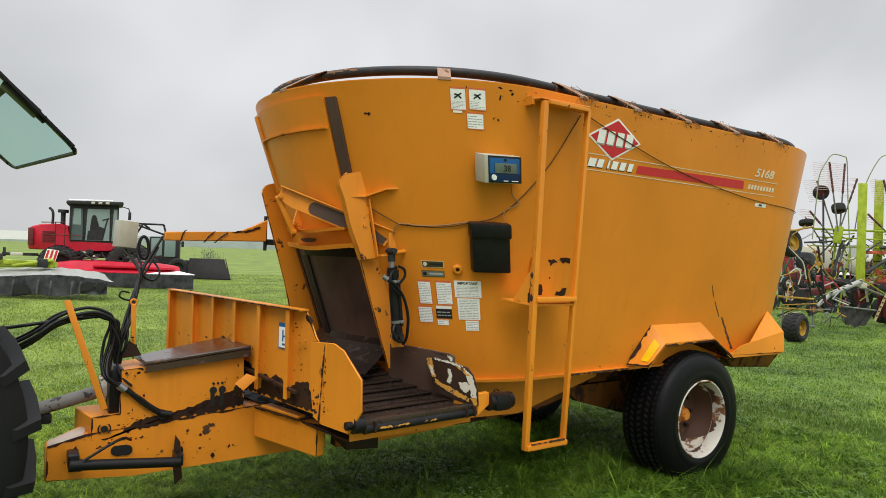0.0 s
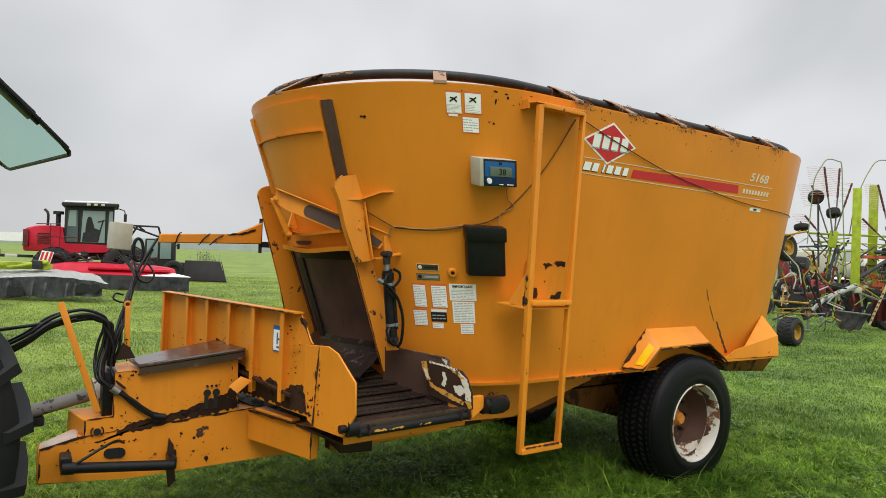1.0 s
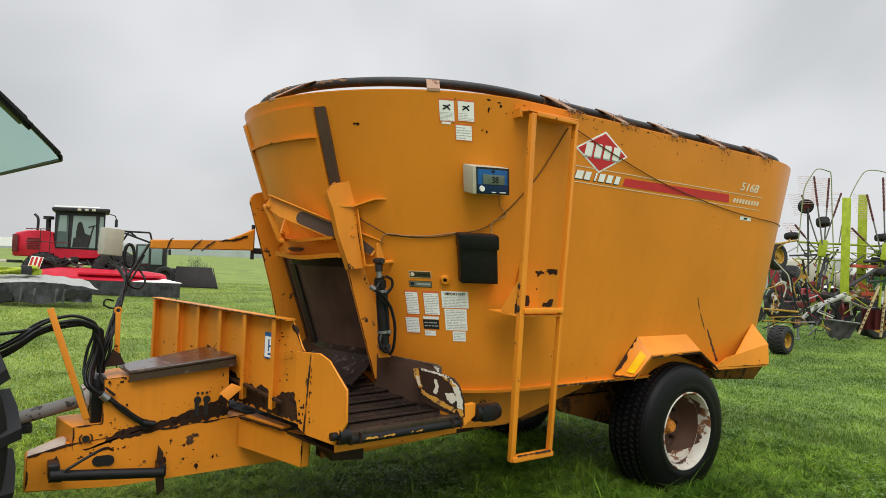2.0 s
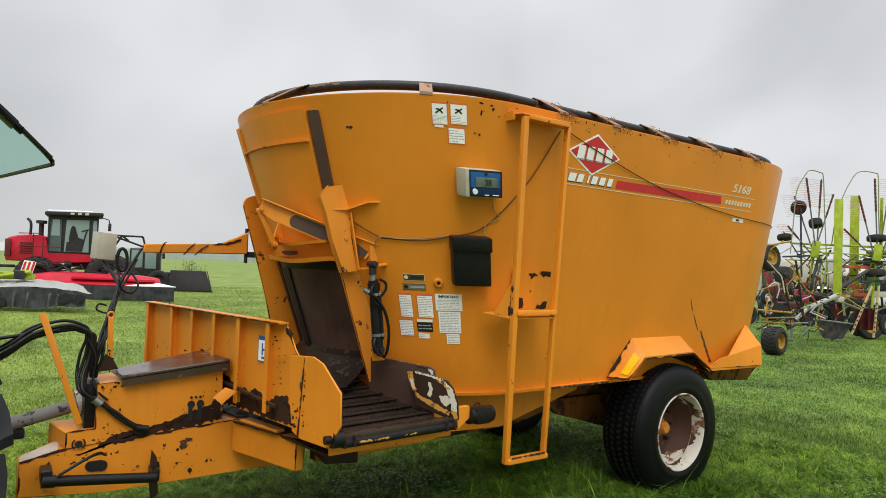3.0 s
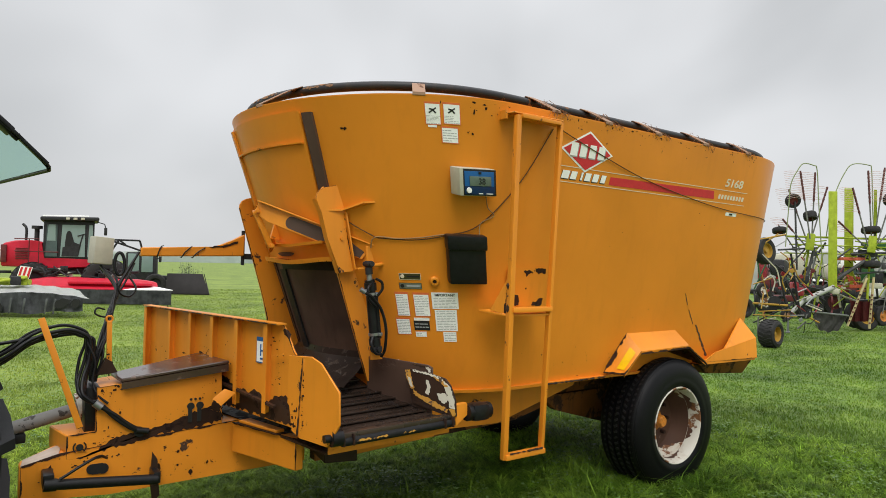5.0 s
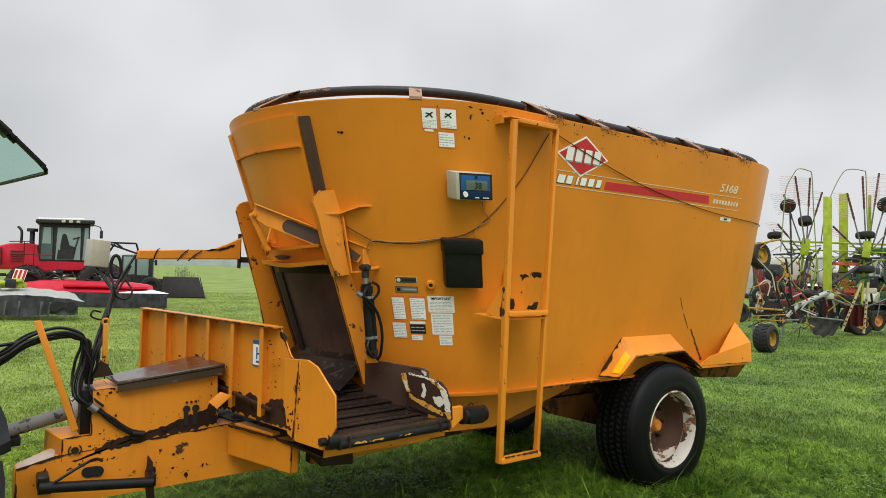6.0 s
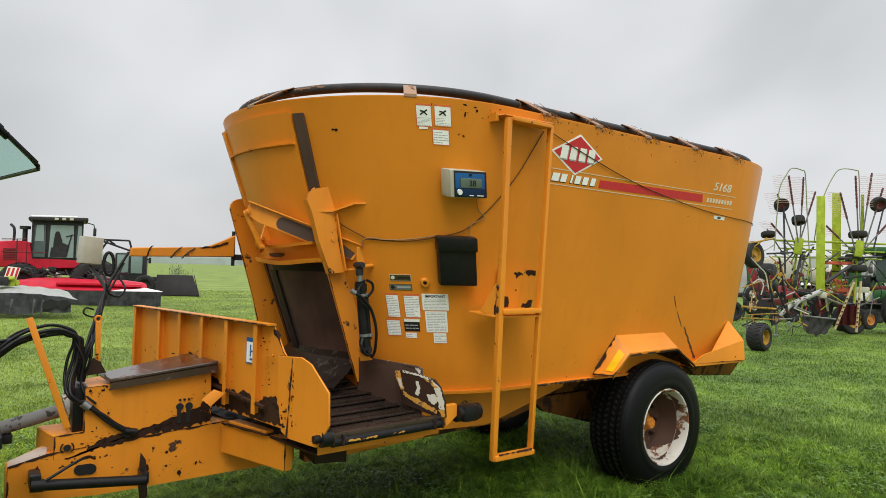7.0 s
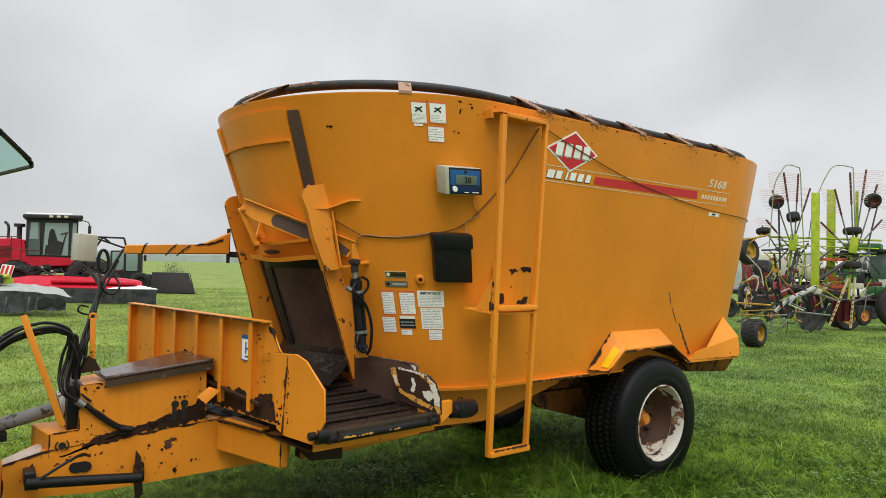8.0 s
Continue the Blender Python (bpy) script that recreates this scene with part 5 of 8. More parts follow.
# ---- things on the tub: indicator, box, decals, cables ----
def frame_on(th, z, off):
    """A matrix on the round front: x to the right along it, y up the slope, z out."""
    p = surf(th, z, off)
    xx = (surf(th - 1, z, off) - surf(th + 1, z, off)).normalized()
    yy = (surf(th, z + 0.1, off) - surf(th, z - 0.1, off)).normalized()
    zz = xx.cross(yy).normalized()
    m = Matrix((xx.to_4d(), yy.to_4d(), zz.to_4d(), (0, 0, 0, 1))).transposed()
    m[3][0] = m[3][1] = m[3][2] = 0
    m[3][3] = 1
    m.translation = p
    return m


F = frame_on(-73.9, 2.128, 0.055) @ pose(0, 0, 0, 0, 14, 0)
ind = thing("scale_indicator", tuple(F.translation), "", "")
ind.parent = wagon
ind.location = F.translation - wagon.location
bm = bmesh.new()
box(bm, (0, 0, -0.01), (0.252, 0.158, 0.10), F, 0.008)
part("case", bm, M_beige, ind, "beige plastic case")
bm = bmesh.new()
box(bm, (0.012, 0, 0.0405), (0.228, 0.150, 0.004), F, 0.001)
part("bezel", bm, M_ink, ind, "dark inner bezel")
bm = bmesh.new()
box(bm, (0.008, -0.003, 0.042), (0.206, 0.132, 0.006), F, 0.002)
part("face_panel", bm, M_blueprint, ind, "blue front panel")
bm = bmesh.new()
box(bm, (0.008, -0.045, 0.0445), (0.206, 0.048, 0.004), F, 0.001)
part("face_band", bm, plain("navy_print", (0.008, 0.03, 0.09), 0.35), ind, "navy lower band")
bm = bmesh.new()
box(bm, (0.012, 0.008, 0.047), (0.15, 0.055, 0.006), F, 0.002)
scr = part("screen", bm, M_lcd, ind, "grey LCD screen")
letters("38", 0.05, F @ pose(0.02, 0.006, 0.0515), "digits", M_ink, scr)
bm = bmesh.new()
box(bm, (0.012, -0.063, 0.0475), (0.03, 0.005, 0.002), F)
part("badge", bm, M_white, ind)
bm = bmesh.new()
box(bm, (0.075, -0.063, 0.0475), (0.045, 0.005, 0.002), F)
part("badge", bm, M_white, ind)
bm = bmesh.new()
lathe(bm, [(0, 0.008), (0.016, 0.008), (0.017, 0.0)], F @ pose(-0.07, -0.045, 0.045), 16)
part("sticker", bm, M_white, ind)
bm = bmesh.new()
box(bm, (0.01, 0.055, 0.047), (0.018, 0.012, 0.003), F)
part("badge", bm, M_ink, ind)

F = frame_on(-70.7, 1.683, 0.05)
bb = thing("manual_holder", tuple(F.translation), "", "")
bb.parent = wagon
bb.location = F.translation - wagon.location
bm = bmesh.new()
box(bm, (0, -0.01, -0.01), (0.232, 0.278, 0.07), F, 0.014)
part("holder_body", bm, M_black, bb, "black plastic manual holder")
bm = bmesh.new()
box(bm, (0, 0.104, 0.0), (0.246, 0.088, 0.082), F, 0.014)
part("holder_lid", bm, M_black, bb)


def decal(th0, th1, z0, z1, head, lines, name="warning_decal", body=M_white, picture=False, title=""):
    th0, th1, z0, z1 = th0 + 0.55, th1 + 0.55, z0 + 0.008, z1 + 0.008
    bm = bmesh.new()
    edge = head and (z1 - z0) > 0.05
    patch(bm, th0, th1, z0, z1, 0.001, 0.0022, 4, 1)
    d = part(name, bm, head if edge else body, wagon)
    if edge:
        bm = bmesh.new()
        patch(bm, th0 - 0.22, th1 + 0.22, z0 + 0.004, z1 - 0.004, 0.0014, 0.0026, 4, 1)
        part("white_field", bm, body, d)
    top = z1
    if head:
        bm = bmesh.new()
        hh = (z1 - z0) * 0.09
        patch(bm, th0 - 0.15, th1 + 0.15, z1 - hh, z1 - 0.001, 0.0024, 0.003, 4, 1)
        part("heading_bar", bm, head, d)
        top = z1 - hh
    if picture:
        F = frame_on((th0 + th1) / 2, top - (top - z0) * 0.28, 0.003)
        s = (top - z0) * 0.2
        bm = bmesh.new()
        for a, b in (((-1, -0.8), (0.9, 0.5)), ((-0.9, 0.2), (0.2, 0.0)), ((0.1, -0.1), (0.8, -0.8))):
            p, q = F @ Vector((a[0] * s, a[1] * s, 0)), F @ Vector((b[0] * s, b[1] * s, 0))
            bar(bm, p, q, 0.008, 0.002, F.col[2].to_3d())
        part("pictogram", bm, M_ink, d)
        top -= (top - z0) * 0.52
    if title:
        F = frame_on((th0 + th1) / 2, top - 0.016, 0.003)
        letters(title, 0.022, F, "heading", M_ink, d, bold=0.0004)
        top -= 0.028
    if lines:
        bm = bmesh.new()
        rnd = random.Random(int(z0 * 1000 - th0 * 7))
        lines = int(lines * 1.4)
        step = (top - z0) / (lines + 1)
        for k in range(lines):
            z = top - step * (k + 1)
            a = 0.07
            end = rnd.choice((0.93, 0.93, 0.88, 0.6))
            while a < end - 0.03:
                b = min(end, a + rnd.uniform(0.08, 0.3))
                patch(bm, th0 + (th1 - th0) * a, th0 + (th1 - th0) * b, z - step * 0.16, z + step * 0.16, 0.0024, 0.0028, 1, 1)
                a = b + 0.035
        tagged(part("print_block", bm, M_grey, d), kind="stuff")
    return d


decal(-62.6, -66.9, 2.425, 2.547, M_warn, 5, picture=True)
decal(-67.5, -72.3, 2.432, 2.549, M_warn, 4, picture=True)
decal(-66.7, -71.5, 2.330, 2.420, M_warn, 4)
decal(-63.2, -65.6, 2.412, 2.424, None, 0)
decal(-47.2, -51.7, 1.327, 1.475, M_warn, 9)
decal(-53.2, -58.6, 1.327, 1.473, M_warn, 9)
decal(-46.2, -51.2, 1.213, 1.318, M_warn, 7)
decal(-52.6, -57.9, 1.302, 1.320, M_warn, 0)
decal(-52.4, -57.8, 1.243, 1.300, None, 2, body=M_ink)
decal(-52.6, -56.4, 1.202, 1.236, M_warn, 2)
decal(-59.4, -68.4, 1.375, 1.475, None, 5, title="IMPORTANT")
decal(-60.0, -67.6, 1.239, 1.369, None, 9)
decal(-62.3, -66.9, 1.172, 1.233, None, 4)
M_tagdark = plain("dark_tag", (0.06, 0.055, 0.02), 0.4)
for th0, th1, z0, z1, field, dot in ((-49.6, -56.6, 1.548, 1.587, M_tagdark, M_cream), (-49.2, -56.6, 1.493, 1.530, M_steel, M_ink)):
    tag = decal(th0, th1, z0, z1, None, 0, "name_plate", M_cream if dot is M_cream else M_tagdark)
    bm = bmesh.new()
    patch(bm, th0 + 0.40, th1 + 0.70, z0 + 0.0105, z1 + 0.0055, 0.0016, 0.003, 4, 1)
    part("plate_field", bm, field, tag)
    bm = bmesh.new()
    lathe(bm, [(0.0, 0.0012), (0.011, 0.0012), (0.012, 0.0)], frame_on(th0 - 0.5, (z0 + z1) / 2 + 0.008, 0.0031), 16)
    part("plate_emblem", bm, dot, tag)
    bm = bmesh.new()
    patch(bm, th0 - 1.9, th1 + 1.0, (z0 + z1) / 2 + 0.003, (z0 + z1) / 2 + 0.013, 0.0031, 0.0036, 4, 1)
    part("plate_print", bm, M_grey if dot is M_ink else M_ink, tag)
F = frame_on(-60.4, 1.552, 0.0)
bm = bmesh.new()
lathe(bm, [(0.012, 0.012), (0.013, 0.022), (0.022, 0.022), (0.027, 0.018), (0.029, 0.0)], F, 14)
gf = part("grease_fitting", bm, M_or2, wagon)
bm = bmesh.new()
lathe(bm, [(0, 0.016), (0.010, 0.016), (0.0125, 0.010)], F, 12)
part("nipple", bm, M_rust, gf)
# blue and white decal on the conveyor wall
bm = bmesh.new()
plate(bm, [wall_at(0.749, 1.085, 0.004), wall_at(0.808, 1.085, 0.004), wall_at(0.808, 1.228, 0.004), wall_at(0.749, 1.228, 0.004)], -nx * 0.002)
bd = part("warning_decal", bm, M_blueprint, conv)
bm = bmesh.new()
plate(bm, [wall_at(0.752, 1.092, 0.0065), wall_at(0.805, 1.092, 0.0065), wall_at(0.805, 1.205, 0.0065), wall_at(0.752, 1.205, 0.0065)], -nx * 0.001)
part("white_field", bm, M_white, bd)
bm = bmesh.new()
for s0, s1, z0, z1 in ((0.770, 0.776, 1.125, 1.19), (0.788, 0.796, 1.105, 1.17), (0.770, 0.796, 1.105, 1.116), (0.776, 0.784, 1.15, 1.16)):
    plate(bm, [wall_at(s0, z0, 0.008), wall_at(s1, z0, 0.008), wall_at(s1, z1, 0.008), wall_at(s0, z1, 0.008)], -nx * 0.0008)
part("pictogram", bm, M_blueprint, bd)

# badge, stripes and number on the flat side
def on_side(x, z, off):
    yy = (side(0, 1, 0) - side(0, 0, 0)).normalized()
    zz = Vector((1, 0, 0)).cross(yy)
    m = Matrix(((1, 0, 0, 0), yy.to_4d(), zz.to_4d(), (0, 0, 0, 1))).transposed()
    m[3][0] = m[3][1] = m[3][2] = 0
    m[3][3] = 1
    m.translation = side(x, z, off)
    return m


badge = thing("side_badge", tuple(side(3.12, 2.385)), "", "")
badge.parent = wagon
badge.location = side(3.12, 2.385) - wagon.location


def slab(name, quad, off, material, label=""):
    bm = bmesh.new()
    plate(bm, [side(x, z, off) for x, z in quad], side(0, 0, 0.0012) - side(0, 0, 0))
    return part(name, bm, material, badge, label)


def rhomb(cx, cz, a, b):
    return [(cx - a, cz), (cx, cz - b), (cx + a, cz), (cx, cz + b)]


slab("badge_edge", rhomb(3.108, 2.401, 0.246, 0.131), 0.001, M_white, "white diamond outline")
slab("badge_field", rhomb(3.108, 2.401, 0.222, 0.117), 0.003, M_redprint, "red diamond")
for x, w in ((2.976, 0.031), (3.060, 0.030), (3.146, 0.030), (3.232, 0.031)):
    slab("badge_shadow", [(x - w + 0.008, 2.356), (x + w + 0.008, 2.356), (x + w + 0.014, 2.436), (x - w + 0.014, 2.436)], 0.0045, M_grey)
    slab("badge_bar", [(x - w, 2.364), (x + w, 2.364), (x + w + 0.006, 2.446), (x - w + 0.006, 2.446)], 0.0062, M_white, "white block shape")
slab("pinstripe", [(2.885, 2.291), (5.07, 2.290), (5.07, 2.2945), (2.885, 2.2955)], 0.001, M_cream)
slab("pinstripe", [(2.885, 2.194), (5.05, 2.188), (5.05, 2.1925), (2.885, 2.1985)], 0.001, M_cream)
slab("red_stripe", [(3.358, 2.212), (4.605, 2.214), (4.592, 2.276), (3.366, 2.265)], 0.001, M_redprint, "red stripe")
for k, w in enumerate((0.036, 0.03, 0.012, 0.03, 0.03, 0.026)):
    x = 2.93 + 0.075 * k - (0.018 if k > 2 else 0)
    slab("badge_bar", [(x - w, 2.212), (x + w, 2.212), (x + w + 0.014, 2.268), (x - w + 0.014, 2.268)], 0.001, M_ink)
    slab("badge_bar", [(x - w + 0.004, 2.217), (x + w - 0.003, 2.217), (x + w + 0.009, 2.268), (x - w + 0.016, 2.268)], 0.003, M_white, "white block shape")
for k in range(9):
    x = 4.66 + 0.042 * k
    slab("badge_bar", [(x, 2.222), (x + 0.026, 2.222), (x + 0.032, 2.256), (x + 0.006, 2.256)], 0.001, M_cream)
letters("5168", 0.098, on_side(4.85, 2.350, 0.002) @ Matrix.Diagonal((1.30, 0.92, 1, 1)), "model_number", M_cream, badge, shear=0.2, bold=0.0016)
slab("tag", [(4.805, 2.096), (4.962, 2.094), (4.962, 2.122), (4.805, 2.124)], 0.001, M_white)
slab("tag_print", [(4.855, 2.102), (4.90, 2.102), (4.90, 2.116), (4.855, 2.116)], 0.003, M_ink)


def rear(a, z, off=0.0):
    """A place on the round rear, a degrees from the flat side."""
    r = lerp(z, 0.93, 1.25) + off
    return Vector((lerp(z, 5.16, 5.10) + r * math.sin(radians(a)), YC - r * math.cos(radians(a)), z))


def cable(pts, r, material=M_cable, parent=None):
    bm = bmesh.new()
    tube(bm, curve_pts(pts, 6), r, 6)
    part("cable", bm, material, parent or wagon)


cable([surf(-32, 1.95, 0.02), surf(-36.8, 1.877, 0.012), surf(-43.4, 1.804, 0.012)], 0.0032, M_wire)
cable([surf(-41.5, 1.74, 0.014), surf(-42.5, 1.79, 0.014), surf(-45, 1.806, 0.012), surf(-49.5, 1.797, 0.012), surf(-57, 1.803, 0.012), surf(-65, 1.826, 0.012), surf(-70, 1.825, 0.02)], 0.004, plain("pale_wire", (0.31, 0.18, 0.075), 0.5))
cable([surf(-43, 1.80, 0.010), surf(-55, 1.79, 0.010), surf(-65, 1.82, 0.010), surf(-76, 1.888, 0.010), side(2.56, 2.155, 0.008), side(2.77, 2.50, 0.008)], 0.0034, M_wire)
cable([side(2.78, 2.53, 0.012), side(2.85, 2.50, 0.01), side(3.232, 2.396, 0.01), side(3.746, 2.278, 0.008), side(4.40, 2.180, 0.008), side(4.82, 2.138, 0.008), side(5.08, 2.122, 0.008), rear(12, 2.112, 0.008), rear(28, 2.108, 0.008), rear(45, 2.11, 0.008), rear(62, 2.11, 0.008)], 0.0032, M_wire)
cable([surf(-78, 2.05, 0.03), surf(-79, 1.99, 0.012), surf(-81, 1.945, 0.012), surf(-76.5, 1.90, 0.012), surf(-75.5, 1.83, 0.03)], 0.0032, plain("pale_wire_b", (0.34, 0.21, 0.10), 0.5))
# scratches and chips of their own on the tub
for x0, z0, x1, z1, w in ((4.45, 1.46, 4.50, 1.37, 0.003), (4.53, 1.33, 4.62, 1.21, 0.004), (4.66, 1.20, 4.88, 0.93, 0.012)):
    bm = bmesh.new()
    plate(bm, ragged([side(x0, z0, 0.001), side(x1, z1, 0.001), side(x1 + w * 2.5, z1, 0.001), side(x0 + w, z0 + 0.01, 0.001)], w * 0.5, 4), side(0, 0, 0.001) - side(0, 0, 0))
    part("scratch", bm, M_brown, wagon, "dark scratch")
specks(wagon, lambda a, b: surf(-40 - math.degrees(a / 1.2), b, 0.0008), 0.0, 2.41, 0.014, 0.003, 8, 199, 0.010, surf(-40, 2, 0.001) - surf(-40, 2, 0))
specks(wagon, lambda a, b: surf(-74 - math.degrees(a / 1.2), b, 0.0008), 0.0, 2.40, 0.012, 0.012, 5, 198, 0.008, surf(-74, 2, 0.001) - surf(-74, 2, 0))

# ---- worn edges ----
wn_ = wall_at(0, 1, 0.001) - wall_at(0, 1)
for k, (s_, z_, ss, sz, n_) in enumerate(((0.17, 0.98, 0.03, 0.05, 14), (0.31, 1.00, 0.03, 0.06, 18), (0.45, 1.06, 0.03, 0.06, 16), (0.62, 1.05, 0.04, 0.08, 14), (0.86, 1.05, 0.02, 0.10, 24), (0.5, 1.2, 0.3, 0.06, 16))):
    specks(conv, lambda a, b: wall_at(a, b, 0.0012), s_, z_, ss, sz, n_, k + 230, 0.007, wn_)
wf = lambda a, b: (1.262 + 0.282 * (3.075 - a) - 0.0135, a, b)
specks(conv, wf, 2.995, 1.0, 0.006, 0.11, 34, 240, 0.007, (-0.001, 0, 0))
specks(conv, wf, 3.06, 0.84, 0.02, 0.05, 22, 242, 0.009, (-0.001, 0, 0))
specks(conv, wf, 2.80, 0.79, 0.02, 0.02, 16, 243, 0.008, (-0.001, 0, 0))
specks(conv, wf, 2.80, 0.80, 0.06, 0.03, 10, 241, 0.005, (-0.001, 0, 0))
edge_rust(conv, [(1.268, 2.992, 1.165), (1.259, 3.02, 0.77)], 0.004)
flakes(conv, [(1.250, 3.112, 1.166), (1.299, 2.938, 1.177), (1.319, 2.865, 1.151), (1.356, 2.735, 1.027), (1.358, 2.728, 0.875)], (0.05, 0.3, -0.9), (1, 0.2, 0), 0.007, 0.45)
flakes(conv, [wall_at(0.876, 1.318), wall_at(0.905, 1.25), wall_at(0.93, 1.18), wall_at(0.945, 1.16)], wall_at(0.0, 1.0) - wall_at(1.0, 1.0), nx, 0.040, 0.6)
edge_rust(conv, [wall_at(0.0, 1.318, 0.046), wall_at(0.88, 1.315, 0.046)], 0.003)
flakes(conv, [(1.277, 3.014, 0.760), (1.335, 2.810, 0.754)], (0, 0, 1), (1, 0, 0), 0.014, 0.5)
flakes(wagon, [(1.325, 3.189, 0.703), (1.325, 3.189, 0.54)], (-0.3, 0.95, 0), (1, 0.2, 0), 0.010, 0.6)
flakes(wagon, [(1.15, 3.72, 0.706), (1.325, 3.19, 0.706), (1.375, 3.20, 0.706)], (0, 0, -1), (0.9, 0.4, 0), 0.012, 0.6)
flakes(wagon, [(0.318, 3.751, 0.73), (0.318, 3.751, 0.612), (0.35, 3.751, 0.606)], (1, 0, 0), (-0.1, 1, 0), 0.010, 0.6)
flakes(wagon, [(0.322, 3.751, 0.731), (0.447, 3.751, 0.736)], (0, 0, -1), (0, 1, 0), 0.010, 0.5)
flakes(wagon, [(0.125, 3.749, 0.606), (0.29, 3.749, 0.646), (1.19, 3.749, 0.707)], (0.05, 0, -1), (0, 1, 0), 0.016, 0.5)
flakes(wagon, [(0.125, 3.749, 0.606), (0.125, 3.749, 0.45)], (1, 0, 0), (0, 1, 0), 0.012, 0.5)
flakes(toolbox, [(0.447, 3.751, 0.735), (0.447, 3.751, 0.965), (0.541, 3.751, 0.972)], (0.5, 0, -0.5), (0, 1, 0), 0.012, 0.5)
flakes(wagon, [(3.63, 2.884, 0.905), (3.812, 2.884, 1.056)], (-0.1, 0.7, 0.5), (0, 0, -1), 0.012, 0.25)
flakes(wagon, [(3.812, 2.885, 1.034), (4.395, 2.885, 1.044), (4.655, 2.89, 0.893)], (0, 0, 1), (0, 1, 0), 0.022, 0.85)
flakes(wagon, [(3.63, 2.884, 0.887), (3.63, 2.884, 0.905), (3.60, 3.05, 0.895)], (0.3, 0, 0.45), (0.3, 0, -0.6), 0.014, 0.5)
flakes(wagon, [(3.60, 3.047, 0.897), (3.81, 3.017, 1.178)], (0.1, -0.8, 0), (0.2, 0.8, 0), 0.034, 0.55)
flakes(wagon, [(3.81, 3.019, 1.180), (4.40, 3.019, 1.180)], (0, -0.7, -0.5), (0, 0.8, 0), 0.008, 0.3)
flakes(wagon, [(4.70, 2.955, 0.906), (5.42, 2.904, 0.901)], (0, 0, 1), (0, 1, 0), 0.008, 0.35)
edge_rust(wagon, [(3.0, 3.035, 0.868), (3.6, 3.035, 0.868)], 0.006)
edge_rust(ladder, [on_ladder(2.445, 0.565, 0.03), on_ladder(2.70, 0.565, 0.03)], 0.005)
edge_rust(ladder, [(2.405, 2.735, 1.375), (2.405, 2.73, 1.60)], 0.012)
flakes(near_cheek, [(1.505, 3.404, 2.01), (1.66, 3.404, 1.56), (1.865, 3.404, 0.93)], (1, 0, 0.2), (0, 1, 0), 0.005, 0.35)
flakes(far_cheek, [(1.66, 4.379, 0.9), (1.545, 4.379, 1.40), (1.362, 4.379, 2.015)], (1, 0, 0.2), (0, 1, 0), 0.006, 0.4)
for k, (x, z, w, h) in enumerate(((0.861, 0.572, 0.014, 0.012), (0.79, 0.60, 0.006, 0.006), (0.93, 0.448, 0.018, 0.022), (0.76, 0.49, 0.016, 0.05), (0.25, 0.565, 0.018, 0.045), (0.86, 0.50, 0.014, 0.004), (0.40, 0.59, 0.01, 0.008), (0.46, 0.60, 0.03, 0.008), (0.36, 0.575, 0.012, 0.006), (1.05, 0.485, 0.006, 0.005), (1.02, 0.49, 0.004, 0.006), (0.56, 0.60, 0.01, 0.006))):
    g = lambda a, b: (x + 0.7 * w * a, 3.7492, z + 0.7 * h * b)
    specks(wagon, lambda a, b: (a, 3.7490, b), x, z, w * 1.2, h * 1.2, 8, k + 90, 0.005)
    chip(wagon, [g(-1, 0), g(-0.4, -1), g(0.6, -0.8), g(1, 0.3), g(0.2, 1), g(-0.6, 0.7)], (0, -0.0012, 0), k + 60, M_flake, min(w, h) * 0.25, "paint_chip", 0.008)
out_ = side(0, 0, 0.001) - side(0, 0, 0)
for k, (cx, sx, n_) in enumerate(((2.95, 0.08, 14), (3.27, 0.06, 12), (3.62, 0.12, 12), (3.84, 0.05, 14), (4.15, 0.12, 8), (4.42, 0.05, 12), (4.75, 0.12, 8), (5.0, 0.05, 10))):
    specks(wagon, lambda a, b: side(a, min(b, ZT - 0.004), 0.0008), cx, ZT - 0.022, sx, 0.014, n_, k + 130, 0.008, out_, M_stain if k % 2 else None)
    specks(wagon, lambda a, b: side(a, min(b, ZT - 0.004), 0.0008), cx + 0.03, ZT - 0.07, sx * 0.7, 0.03, 3, k + 150, 0.006, out_, M_stain)
for k, (t_, n_) in enumerate(((-64, 4), (-75, 4), (-80, 6), (-84, 5), (-40, 4), (-20, 4))):
    specks(wagon, lambda a, b: surf(t_ - math.degrees(a / 1.2), min(b, ZT - 0.024), 0.0008), 0.0, ZT - 0.05, 0.06, 0.025, n_, k + 170, 0.009, (surf(t_, 2, 0.001) - surf(t_, 2, 0)))
specks(wagon, lambda a, b: side(a, b, 0.0008), 3.5, 1.7, 0.7, 0.4, 14, 190, 0.004, out_)
specks(wagon, lambda a, b: side(a, b, 0.0008), 3.3, 1.0, 0.4, 0.06, 22, 191, 0.006, out_)
# straw caught on the rim at the brackets
rnd = random.Random(8)
bm = bmesh.new()
for x in (2.80, 3.29, 3.82, 4.40, 5.0):
    for k in range(34):
        lift = rnd.random() ** 2 * 0.085
        p = side(x + rnd.uniform(-0.07, 0.10) - lift * 1.2, ZT + 0.004 + lift, 0.008 - lift * 0.9)
        q = p + Vector((rnd.uniform(-0.05, 0.06), -0.004, -rnd.uniform(0.005, 0.05)))
        tube(bm, [p, p.lerp(q, 0.5) + Vector((0.006, -0.003, 0)), q], [0.0014, 0.0014, 0.0008], 4)
tagged(part("straw", bm, plain("old_straw", (0.24, 0.12, 0.06), 0.8, 0, 0.3, 30), wagon), kind="stuff")
on_back = lambda x, z: side(x, z, 0.0148)
